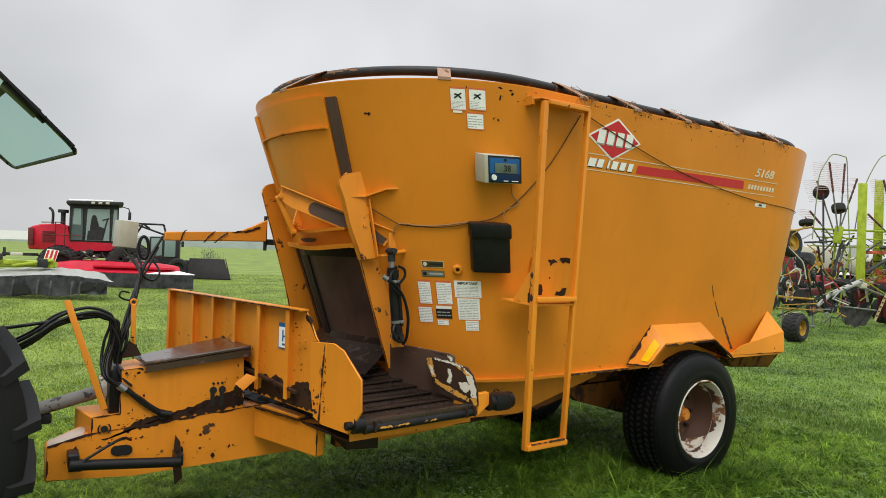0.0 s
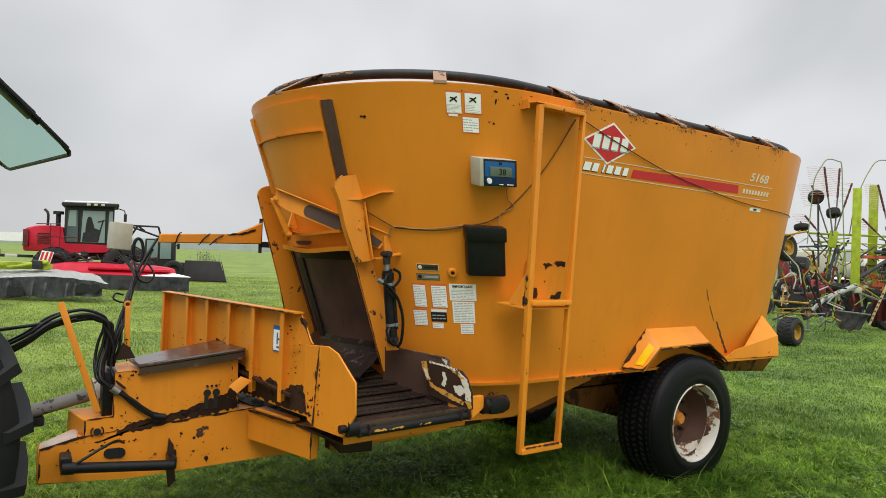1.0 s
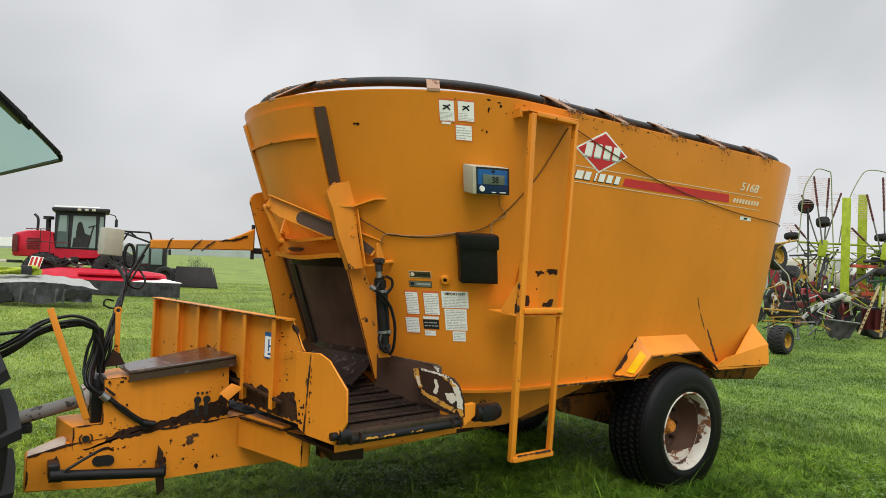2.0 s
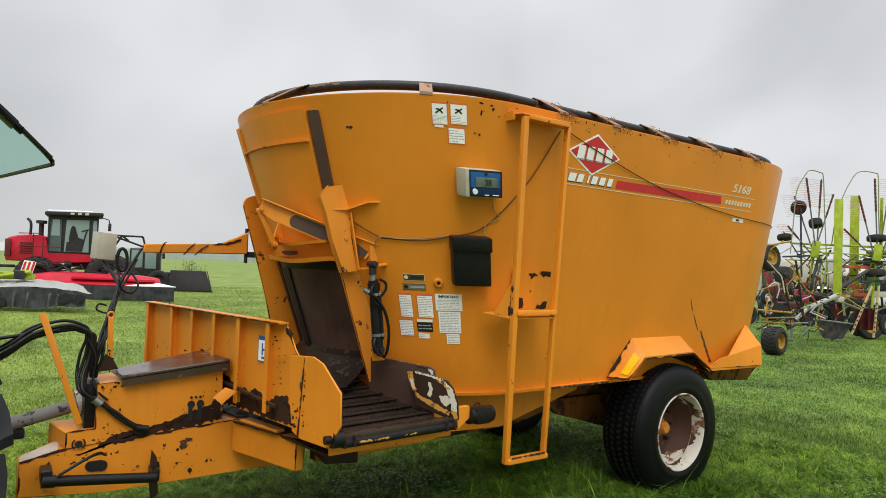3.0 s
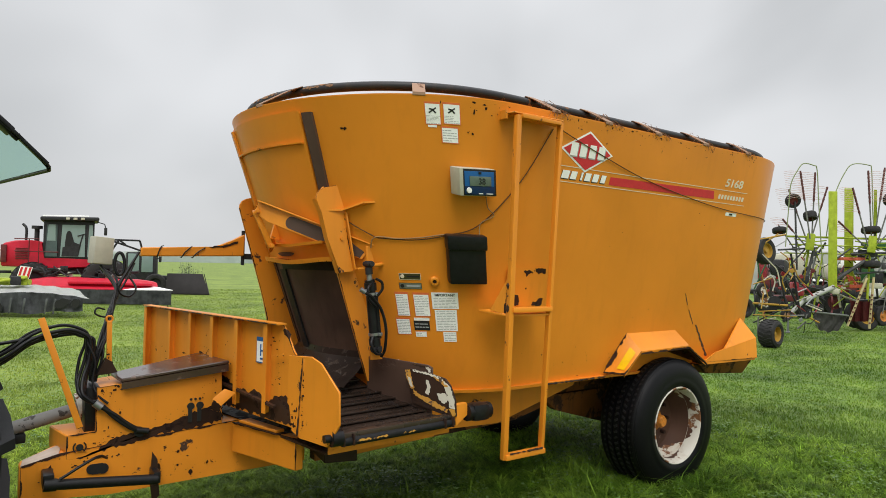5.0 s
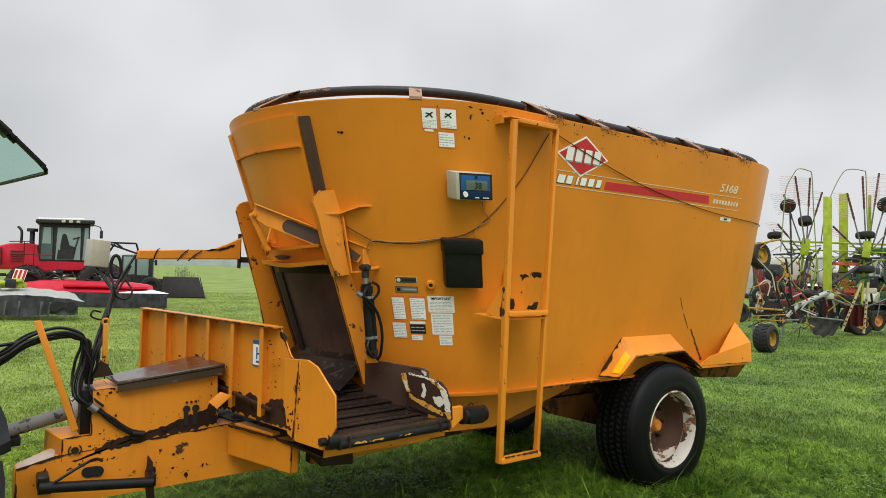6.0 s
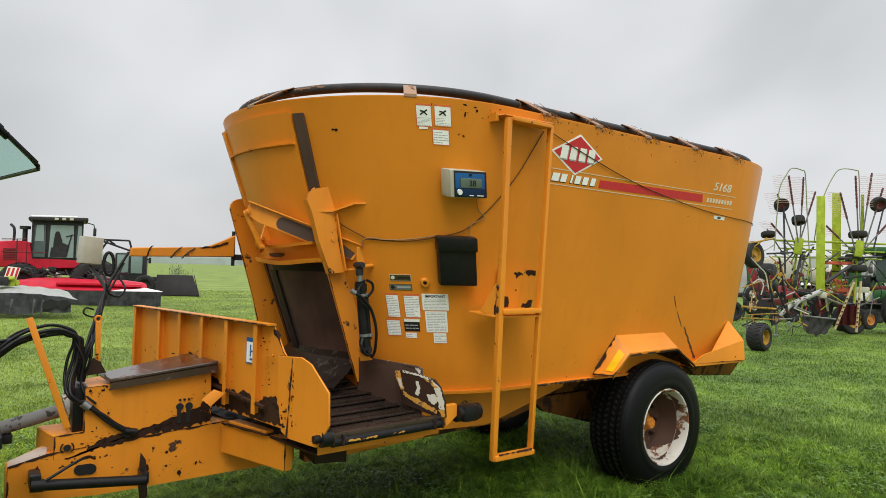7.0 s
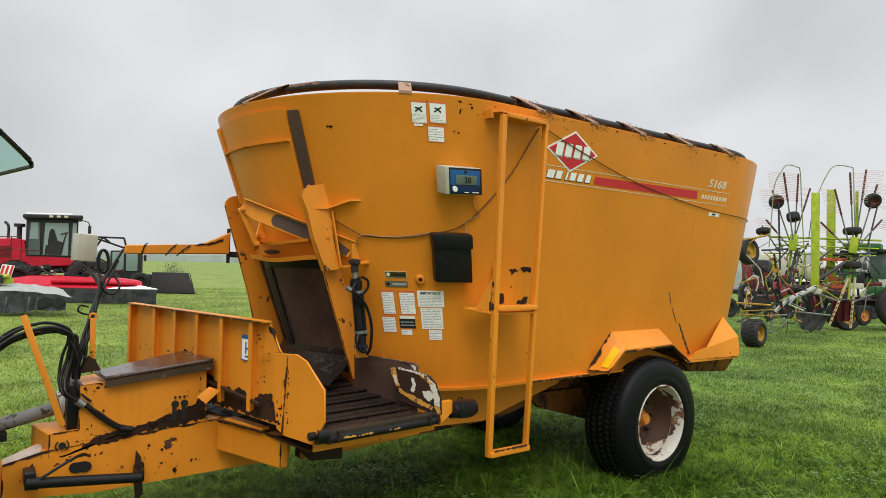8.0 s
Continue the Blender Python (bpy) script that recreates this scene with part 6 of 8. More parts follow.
for k, q in enumerate((((2.78, 1.640), (2.872, 1.640), (2.875, 1.602), (2.84, 1.612), (2.82, 1.600), (2.79, 1.622)), ((2.685, 1.618), (2.735, 1.628), (2.772, 1.612), (2.74, 1.605), (2.715, 1.583), (2.705, 1.606)), ((2.632, 1.475), (2.668, 1.468), (2.684, 1.43), (2.682, 1.406), (2.634, 1.404)), ((2.79, 1.402), (2.800, 1.428), (2.83, 1.425), (2.85, 1.446), (2.885, 1.444), (2.882, 1.410), (2.86, 1.398)), ((2.716, 1.510), (2.726, 1.519), (2.732, 1.508), (2.724, 1.502)))):
    chip(ladder, [on_back(x, z) for x, z in q], side(0, 0, 0.001) - side(0, 0, 0), k + 70, M_flake, 0.004, "paint_chip", 0.008)
gus = lambda u, v: Vector((2.388 + 0.02 * u, 2.86 - 0.13 * u, 1.37 + 0.22 * v))
for k, q in enumerate((((0.93, 0.98), (0.955, 0.02), (0.62, 0.06), (0.66, 0.24), (0.80, 0.30), (0.84, 0.62)), ((0.36, 0.14), (0.50, 0.10), (0.52, 0.26), (0.42, 0.30)))):
    chip(ladder, [gus(*p) for p in q], (-0.0015, 0, 0), k + 80, M_flake, 0.004, "paint_chip", 0.008)
# thin pale plate: the sky's reflection on the wet drawbar top, as colour
bm = bmesh.new()
plate(bm, [(0.122, 3.757, 0.603), (0.285, 3.757, 0.638), (0.31, 3.95, 0.644), (0.135, 3.862, 0.606)], (0, 0, 0.004))
part("sheen_plate", bm, plain("painted_sky_sheen", (0.55, 0.42, 0.33), 0.22, 0, 0.12, 9), wagon, "pale drawbar top, sky sheen put into its colour")

bm = bmesh.new()
plate(bm, ragged([(1.16, 4.366, 1.738), (1.255, 4.366, 1.735), (1.35, 4.366, 1.765), (1.36, 4.366, 1.785), (1.26, 4.366, 1.752)], 0.006, 9), (0, 0.003, 0))
part("rust_patch", bm, M_rust, boom, "flaked dark rust")

# ---- surroundings ----
RIGHT, AWAY = Vector((0.818, -0.575, 0)), Vector((0.575, 0.818, 0))


class local:
    """Places in metres right, away and up from a spot on the field."""

    def __init__(self, base, k=1.0):
        self.base, self.k = Vector(base), k
        flat_ = Vector((self.base.x, self.base.y, 0))
        self.away = flat_ / flat_.dot(AWAY)
        self.m = Matrix(((RIGHT.x, self.away.x, 0, 0), (RIGHT.y, self.away.y, 0, 0), (0, 0, 1, 0), (0, 0, 0, 1)))

    def __call__(self, x, y, z):
        return self.base + (RIGHT * x + self.away * y + Vector((0, 0, z))) * self.k


def lbox(bm, V, c, s, bevel=0.0, turn=0):
    return box(bm, (0, 0, 0), [v * V.k for v in s], Matrix.Translation(V(*c)) @ V.m @ pose(0, 0, 0, 0, 0, turn), bevel)


# black rubber paled to grey: distance haze put into the colour
M_hazetyre = plain("haze_paled_tyre_rubber", (0.028, 0.027, 0.027), 0.7, 0, 0.3, 12)


def small_wheel(parent, c, axis, r, w, rim_mat, name="wheel", tread=False):
    """A tyre with a dished rim."""
    c, axis = Vector(c), Vector(axis).normalized()
    m = Matrix.Translation(c) @ axis.to_track_quat("Z", "Y").to_matrix().to_4x4()
    bm = bmesh.new()
    lathe(bm, [(r * 0.55, -w * 0.42), (r * 0.72, -w * 0.5), (r * 0.92, -w * 0.44), (r, -w * 0.25), (r, w * 0.25), (r * 0.92, w * 0.44), (r * 0.72, w * 0.5), (r * 0.55, w * 0.42)], m, 28)
    if tread:
        for k in range(22):
            for s in (-1, 1):
                box(bm, (r, 0, s * w * 0.2), (r * 0.07, r * 0.08, w * 0.36), m @ Matrix.Rotation(2 * math.pi * (k + (s + 1) / 4) / 22, 4, "Z") @ Matrix.Rotation(s * 0.4, 4, "X"))
    t = part(name, bm, M_hazetyre, parent)
    bm = bmesh.new()
    lathe(bm, [(r * 0.57, w * 0.42), (r * 0.52, w * 0.40), (r * 0.46, w * 0.15), (r * 0.2, w * 0.12), (r * 0.15, w * 0.3), (0, w * 0.3)], m, 24)
    lathe(bm, [(r * 0.57, -w * 0.42), (r * 0.46, -w * 0.15), (0, -w * 0.1)], m, 24)
    part("rim", bm, rim_mat, t)
    return t


# ---- tractor that the wagon is hitched to ----
tractor = thing("tractor", (-0.9, 3.9, 0.0), "dark tractor with large lugged rear tyres and raised rear window", "tractor")


def lugged_tyre(c, axis, R, W):
    c = Vector(c)
    m = Matrix.Translation(c) @ Vector(axis).to_track_quat("Z", "Y").to_matrix().to_4x4()
    bm = bmesh.new()
    prof = [(R * 0.58, -W * 0.40), (R * 0.72, -W * 0.5), (R * 0.86, -W * 0.5), (R * 0.925, -W * 0.44), (R * 0.95, -W * 0.2), (R * 0.955, 0), (R * 0.95, W * 0.2), (R * 0.925, W * 0.44), (R * 0.86, W * 0.5), (R * 0.72, W * 0.5), (R * 0.58, W * 0.40)]
    lathe(bm, prof, m, 72)
    t = part("wheel", bm, M_trac, tractor, "large black lugged tractor tyre")
    for k in range(21):
        for s in (-1, 1):
            a = 2 * math.pi * (k + (0.25 if s > 0 else -0.25)) / 21
            bm = bmesh.new()
            # a lug runs from the middle of the tread out over the shoulder
            cross = [(0.955, 0.02), (0.95, 0.20), (0.925, 0.44), (0.86, 0.505)]
            lo, hi = [], []
            for i, (rr, ww) in enumerate(cross):
                ang = a + 0.13 * (0.44 - ww) * 2 * 1.2
                hw = 0.030 + 0.016 * (ww < 0.1)
                h = (0.055, 0.055, 0.055, 0.02)[i]
                for q, store in ((0, lo), (h, hi)):
                    store.append([bm.verts.new(m @ Vector(((R * (rr - 0.01) + q) * math.cos(ang + e * hw * (1.15 if q == 0 else 0.85)), (R * (rr - 0.01) + q) * math.sin(ang + e * hw * (1.15 if q == 0 else 0.85)), s * W * ww))) for e in (-1, 1)])
            for i in range(3):
                for quad in ((hi[i][0], hi[i][1], hi[i + 1][1], hi[i + 1][0]), (lo[i][0], hi[i][0], hi[i + 1][0], lo[i + 1][0]), (lo[i][1], hi[i][1], hi[i + 1][1], lo[i + 1][1])):
                    bm.faces.new(quad)
            for i in (0, 3):
                bm.faces.new((lo[i][0], lo[i][1], hi[i][1], hi[i][0]))
            part("lug", bm, M_trac, t)
    bm = bmesh.new()
    lathe(bm, [(R * 0.6, W * 0.40), (R * 0.56, W * 0.38), (R * 0.5, W * 0.1), (0.16, W * 0.05), (0.12, W * 0.2), (0, W * 0.2)], m, 40)
    lathe(bm, [(R * 0.6, -W * 0.40), (R * 0.5, -W * 0.05), (0, 0)], m, 40)
    part("rim", bm, M_dark, t)


SIDE, FORE = Vector((-0.233, 0.9725, 0)), Vector((-0.9725, -0.233, 0))
W0 = Vector((-0.775, 3.02, 0))


def tr(f, s_, z):
    """Places on the tractor: metres ahead of its rear axle, from the near rear wheel to the far one, and up."""
    return W0 + FORE * f + SIDE * s_ + Vector((0, 0, z))


TM = Matrix(((FORE.x, SIDE.x, 0, 0), (FORE.y, SIDE.y, 0, 0), (0, 0, 1, 0), (0, 0, 0, 1)))


def tbox(bm, c, size, bevel=0.02):
    return box(bm, (0, 0, 0), size, Matrix.Translation(tr(*c)) @ TM, bevel)


lugged_tyre(tr(0, 0, 0.845), -SIDE, 0.845, 0.48)
lugged_tyre(tr(0, 1.84, 0.845), SIDE, 0.845, 0.48)
for s_ in (0.12, 1.72):
    small_wheel(tractor, tr(2.55, s_, 0.62), SIDE, 0.62, 0.36, M_dark, tread=True)
bm = bmesh.new()
tube(bm, [tr(0, 0.1, 0.845), tr(0, 1.74, 0.845)], 0.13, 16)
tbox(bm, (0.9, 0.92, 0.85), (2.6, 0.55, 0.5), 0.05)
tube(bm, [tr(2.55, 0.2, 0.62), tr(2.55, 1.64, 0.62)], 0.09, 12)
part("rear_axle", bm, M_dark, tractor)
bm = bmesh.new()
tbox(bm, (-0.62, 0.92, 0.50), (0.75, 0.12, 0.06), 0.01)
part("tow_bar", bm, M_dark, tractor)
bm = bmesh.new()
tbox(bm, (2.15, 0.92, 1.38), (1.9, 0.75, 0.75), 0.12)
part("hood", bm, plain("dark_green_paint", (0.03, 0.10, 0.04), 0.4), tractor, "dark green hood")
bm = bmesh.new()
tbox(bm, (0.55, 0.92, 1.35), (1.35, 1.25, 0.55), 0.05)
tbox(bm, (0.55, 0.92, 2.80), (1.65, 1.45, 0.16), 0.06)
for f in (-0.08, 1.18):
    for s_ in (0.32, 1.52):
        tbox(bm, (f, s_, 2.15), (0.07, 0.07, 1.25), 0.015)
part("cab", bm, M_dark, tractor, "black cab frame")
for s_ in (0.30, 1.54):
    bm = bmesh.new()
    tbox(bm, (0.55, s_, 2.15), (1.15, 0.012, 1.1), 0.003)
    part("cab_window", bm, M_glass, tractor)
# raised rear window, hinged below the roof
wc = Vector((0.194, 3.45, 2.058))
wd = wc + SIDE * 1.12
up_ = FORE * 0.62 + Vector((0, 0, 0.572))
wu, w4 = wc + up_, wd + up_
e1, e2 = up_.normalized(), SIDE
wn_ = e1.cross(e2).normalized()
outer = [wu, wc + e1 * 0.05, wc + (e1 + e2) * 0.008, wc + e2 * 0.04, wd - e2 * 0.04, wd + (e1 - e2) * 0.008, wd + e1 * 0.05, w4]
bm = bmesh.new()
plate(bm, outer, wn_ * 0.006)
win = part("rear_window", bm, M_glass, tractor, "raised tinted rear window")
win.visible_shadow = False
bm = bmesh.new()
for a_, b_, w_ in ((wu, wc + e1 * 0.03, 0.034), (w4, wd + e1 * 0.03, 0.034), (wu, w4, 0.05)):
    bar(bm, a_, b_, w_, 0.016, wn_, 0.004)
tube(bm, [wc + e1 * 0.06 + e2 * 0.004, wc + (e1 + e2) * 0.016, wc + e2 * 0.05, wd - e2 * 0.05, wd + (e1 - e2) * 0.016, wd + e1 * 0.06], 0.010, 8)
part("window_frame", bm, M_black, win, "black rubber frame")
bm = bmesh.new()
bar(bm, wc + e1 * 0.22 + e2 * 0.03, wc + e1 * 0.40 + e2 * 0.05, 0.09, 0.03, wn_, 0.008)
bar(bm, wc + e1 * 0.18 + e2 * 0.02, wc + e1 * 0.24 + e2 * 0.025, 0.03, 0.03, wn_, 0.006)
bar(bm, wc + e1 * 0.38 + e2 * 0.03, wc + e1 * 0.36 + e2 * 0.5, 0.03, 0.02, wn_, 0.005)
tube(bm, [wc + e1 * 0.20 - e2 * 0.005, wc + e1 * 0.20 - e2 * 0.035], 0.004, 6)
part("wiper_motor", bm, M_black, win, "black wiper motor and arm")
for s_ in (0.1, 1.0):
    bm = bmesh.new()
    p = wu + SIDE * s_
    q = p + FORE * 0.14 + Vector((0, 0, 0.09))
    bar(bm, p, q, 0.06, 0.03)
    part("window_hinge", bm, M_black, tractor)

# ---- red swather ----
V = local((2.86, 28.25, 0), 0.95)
sw = thing("swather", tuple(V(0, 0, 0)), "red self-propelled swather with dark cab and disc header", "farm machine")
bm = bmesh.new()
pts = [(-3.45, 1.36), (-3.5, 2.1), (-3.38, 2.32), (-2.9, 2.44), (-2.2, 2.46), (-1.75, 2.40), (-1.75, 1.72), (0.9, 1.72), (0.9, 1.40), (-1.4, 1.34)]
plate(bm, [V(x, 0.0, z) for x, z in pts], V.away * 1.5, 0.05)
hood = part("hood", bm, M_red, sw, "red engine hood")
bm = bmesh.new()
lbox(bm, V, (-3.36, -0.02, 1.90), (0.24, 0.05, 0.72), 0.01)
for k in range(7):
    lbox(bm, V, (-2.60, -0.02, 1.70 + 0.07 * k), (0.55, 0.03, 0.03), 0.005)
part("grille", bm, M_maroon, hood)
bm = bmesh.new()
tube(bm, [V(-2.9, -0.25, 2.5), V(-1.9, -0.25, 2.52), V(-1.9, -0.25, 1.5)], 0.02, 6)
tube(bm, [V(-2.9, -0.25, 2.0), V(-1.1, -0.25, 1.98)], 0.02, 6)
tube(bm, [V(-2.3, -0.25, 2.52), V(-2.3, -0.25, 1.5)], 0.02, 6)
part("handrail", bm, M_maroon, hood)
bm = bmesh.new()
lbox(bm, V, (-0.70, 0.75, 2.50), (2.1, 1.5, 1.66), 0.06)
cab = part("cab", bm, M_dark, sw, "dark glazed cab")
for x0, x1, y, mt in ((-1.66, -1.16, -0.02, M_cabglass), (-1.60, -1.24, -0.032, M_cabpale), (-1.04, -0.02, -0.02, M_cabpale), (0.07, 0.30, -0.02, M_cabpale)):
    bm = bmesh.new()
    z0 = 2.45 if y < -0.03 else 1.80
    plate(bm, [V(x0, y, z0), V(x1, y, z0), V(x1 - 0.02, y, 3.12), V(x0 + 0.06, y, 3.12)], -V.away * 0.01)
    part("pane", bm, mt, cab)
bm = bmesh.new()
plate(bm, [V(-0.86 + 0.0, -0.035, 1.87), V(-0.28, -0.035, 1.87), V(-0.24, -0.035, 2.12), V(-0.30, -0.035, 2.2), V(-0.46, -0.035, 2.24), V(-0.50, -0.035, 2.5), V(-0.56, -0.035, 2.66), V(-0.60, -0.035, 2.80), V(-0.66, -0.035, 2.87), V(-0.75, -0.035, 2.86), V(-0.80, -0.035, 2.76), V(-0.85, -0.035, 2.4)], -V.away * 0.008)
part("operator_seat", bm, M_ink, cab)
bm = bmesh.new()
plate(bm, [V(-0.98, -0.035, 1.82), V(-0.30, -0.035, 1.82), V(-0.20, -0.035, 2.30), V(-0.52, -0.035, 2.42), V(-0.62, -0.035, 2.25), V(-0.94, -0.035, 2.2)], -V.away * 0.012)
part("console", bm, M_dark, cab)
bm = bmesh.new()
bar(bm, V(-0.30, -0.04, 2.05), V(-0.12, -0.04, 2.72), 0.03, 0.04)
bar(bm, V(-0.34, -0.04, 2.66), V(-0.06, -0.04, 2.74), 0.03, 0.04)
part("steering_column", bm, M_dark, cab)
bm = bmesh.new()
lbox(bm, V, (-0.68, 0.7, 3.36), (2.42, 1.9, 0.16), 0.06)
part("cab_roof", bm, M_dark, sw)
bm = bmesh.new()
lbox(bm, V, (-0.85, 0.75, 3.47), (1.9, 1.6, 0.08), 0.03)
part("roof_panel", bm, M_white, sw)
for x in (-0.35, -0.05, 0.25):
    bm = bmesh.new()
    lbox(bm, V, (x - 0.4, -0.27, 3.36), (0.16, 0.05, 0.09), 0.01)
    part("work_light", bm, M_beige, sw)
bm = bmesh.new()
tube(bm, [V(0.45, -0.1, 3.25), V(0.75, -0.2, 3.16), V(0.80, -0.2, 3.0)], 0.02, 6)
lbox(bm, V, (0.80, -0.22, 2.86), (0.13, 0.06, 0.32), 0.02)
part("mirror", bm, M_dark, sw)
bm = bmesh.new()
tube(bm, curve_pts([V(-2.5, 0.5, 2.4), V(-2.5, 0.5, 2.95), V(-2.65, 0.5, 3.15)]), 0.05, 8)
part("exhaust", bm, M_dark, sw)
bm = bmesh.new()
tube(bm, [V(-2.05, 0.5, 2.4), V(-2.05, 0.5, 3.0)], 0.09, 10)
tube(bm, [V(-2.05, 0.5, 2.95), V(-2.05, 0.5, 3.08)], 0.19, 14)
part("air_intake", bm, M_dark, sw)
bm = bmesh.new()
lbox(bm, V, (-0.6, 0.9, 1.25), (4.4, 1.3, 0.35), 0.03)
lbox(bm, V, (-3.9, 0.8, 1.12), (1.6, 0.2, 0.12), 0.02)
lbox(bm, V, (-4.6, 0.8, 1.2), (0.12, 0.12, 0.4), 0.02)
part("chassis", bm, M_dark, sw)
small_wheel(sw, V(-2.1, -0.1, 0.75), V.away, 0.75, 0.5, M_dark, tread=True)
small_wheel(sw, V(0.9, -0.1, 0.85), V.away, 0.85, 0.55, M_dark, tread=True)
small_wheel(sw, V(-2.1, 2.1, 0.75), V.away, 0.75, 0.5, M_dark)
bm = bmesh.new()
plate(bm, [V(-1.9, -1.3, 0.58), V(2.9, -1.3, 0.60), V(2.85, -1.1, 0.86), V(2.2, -0.9, 0.93), V(-0.3, -0.9, 0.99), V(-1.5, -1.0, 0.97), V(-2.3, -1.2, 0.85)], V.away * 1.3, 0.03)
head = part("header", bm, M_red, sw, "red disc header")
bm = bmesh.new()
plate(bm, [V(1.5, -1.75, 0.565), V(3.4, -1.75, 0.58), V(2.8, -1.2, 0.68), V(2.0, -1.2, 0.62)], (0, 0, 0.02))
part("header_edge", bm, M_white, head)
bm = bmesh.new()
plate(bm, [V(-2.6, -1.75, 0.56), V(1.5, -1.75, 0.565), V(2.0, -1.2, 0.66), V(-2.3, -1.2, 0.66)], (0, 0, 0.02))
part("header_edge", bm, M_red, head)
bm = bmesh.new()
n = 40
vs = [[bm.verts.new(V(-2.6 + 5.95 * k / n, -1.78 + 0.05 * math.sin(k * 1.9), z)) for k in range(n + 1)] for z in (0.03, 0.3, 0.57)]
for a, b in zip(vs, vs[1:]):
    for k in range(n):
        bm.faces.new((a[k], a[k + 1], b[k + 1], b[k]))
bmesh.ops.solidify(bm, geom=bm.faces[:], thickness=0.02)
part("header_curtain", bm, M_tarp, head, "dark grey rubber curtain")
bm = bmesh.new()
lbox(bm, V, (0.3, -1.25, 0.80), (1.9, 0.3, 0.10), 0.03)
lbox(bm, V, (2.0, -1.25, 0.78), (1.3, 0.3, 0.10), 0.03)
part("header_ribs", bm, M_red, head)

rnd = random.Random(41)
for k in range(26):
    # pipes, hoses and brackets between the hood and the header
    x = rnd.uniform(-2.4, 2.4)
    bm = bmesh.new()
    if k % 3:
        tube(bm, curve_pts([V(x, -0.5, rnd.uniform(1.0, 1.4)), V(x + rnd.uniform(0.1, 0.4), -0.6, rnd.uniform(1.0, 1.35)), V(x + rnd.uniform(0.3, 0.9), -0.6, rnd.uniform(0.95, 1.3))], 4), rnd.choice((0.02, 0.03, 0.05)), 6)
        part("pipe", bm, M_dark if k % 8 else M_armgrey, sw)
    else:
        lbox(bm, V, (x, -0.45, rnd.uniform(1.02, 1.35)), (rnd.uniform(0.15, 0.6), 0.2, rnd.uniform(0.08, 0.22)), 0.02)
        part("bracket", bm, M_dark if k % 4 else M_beige, sw)

# ---- disc mower with white and grey tarps ----
V = local((0.45, 21.75, 0), 0.93)
mw = thing("disc_mower", tuple(V(0, 0, 0)), "lime disc mower under white and grey tarps", "farm machine")
bm = bmesh.new()
n = 44
top = [(-2.4, 0.72), (-1.2, 0.80), (0.2, 0.90), (1.0, 0.88), (1.85, 0.80), (2.15, 0.74)]
def top_z(x):
    return float(np.interp(x, [p[0] for p in top], [p[1] for p in top]))
vs = []
for j in range(5):
    row = []
    for k in range(n + 1):
        x = -3.2 + 5.35 * k / n
        row.append(bm.verts.new(V(x + 0.1 * (j == 0), -0.6 + 0.45 * j, top_z(x) - 0.16 * (1 - j / 4) + 0.015 * math.sin(k * 1.3 + j))))
    vs.append(row)
for a, b in zip(vs, vs[1:]):
    for k in range(n):
        bm.faces.new((a[k], a[k + 1], b[k + 1], b[k]))
bmesh.ops.solidify(bm, geom=bm.faces[:], thickness=0.02)
part("white_cover", bm, M_tarpw, mw, "white tarpaulin cover")
bm = bmesh.new()
vs = [[bm.verts.new(V(-3.2 + 5.25 * k / n, -0.62 + 0.10 * math.sin(k * 0.9 + z * 3) * math.sin(k * 0.37) - 0.1 * (0.6 - z), (z + (0.03 * math.sin(k * 0.55) + 0.16 * (k / n) ** 4 if z < 0.1 else 0.05 * (k / n) ** 4)) if z < 0.5 else top_z(-3.2 + 5.25 * k / n) - 0.15)) for k in range(n + 1)] for z in (0.09, 0.22, 0.4, 0.6)]
for a, b in zip(vs, vs[1:]):
    for k in range(n):
        bm.faces.new((a[k], a[k + 1], b[k + 1], b[k]))
bmesh.ops.solidify(bm, geom=bm.faces[:], thickness=0.015)
part("curtain", bm, M_tarp, mw, "grey rubber curtain")
for q in (((-0.80, 0.14), (-0.34, 0.15), (-0.30, 0.30), (-0.36, 0.43), (-0.60, 0.40), (-0.82, 0.44)), ((1.20, 0.34), (1.42, 0.30), (1.60, 0.40), (1.72, 0.56), (1.50, 0.60), (1.26, 0.54)), ((1.68, 0.36), (1.88, 0.33), (1.98, 0.48), (1.94, 0.58), (1.76, 0.58))):
    bm = bmesh.new()
    plate(bm, ragged([V(x, -0.78, z) for x, z in q], 0.02, 5, 0.06), V.away * 0.05)
    part("flap_opening", bm, M_ink, mw)
for x in (-2.3, -1.5, -0.9, -0.15, 0.25, 0.9, 1.15):
    # sewn edges where the panels overlap
    bm = bmesh.new()
    plate(bm, [V(x, -0.76, 0.12), V(x + 0.05, -0.76, 0.12), V(x + 0.12, -0.76, 0.56), V(x + 0.05, -0.76, 0.58)], V.away * 0.03, 0.008)
    part("panel_seam", bm, M_tarp, mw)
bm = bmesh.new()
for a, b, r in (((-2.6, 0.6, 0.95), (0.5, 0.6, 1.0), 0.09), ((-2.3, 0.5, 0.9), (-1.9, 0.4, 1.35), 0.05), ((-1.9, 0.4, 1.3), (-0.9, 0.5, 1.0), 0.05), ((-0.9, 0.3, 0.95), (0.4, 0.3, 1.15), 0.04), ((-2.6, 0.4, 0.8), (-2.4, 0.2, 1.2), 0.06)):
    tube(bm, [V(*a), V(*b)], r, 8)
lbox(bm, V, (-2.2, 0.6, 1.05), (0.9, 0.5, 0.25), 0.05)
lbox(bm, V, (-0.5, 0.6, 1.05), (1.5, 0.4, 0.14), 0.04)
lbox(bm, V, (0.25, 0.5, 1.05), (0.35, 0.3, 0.3), 0.04)
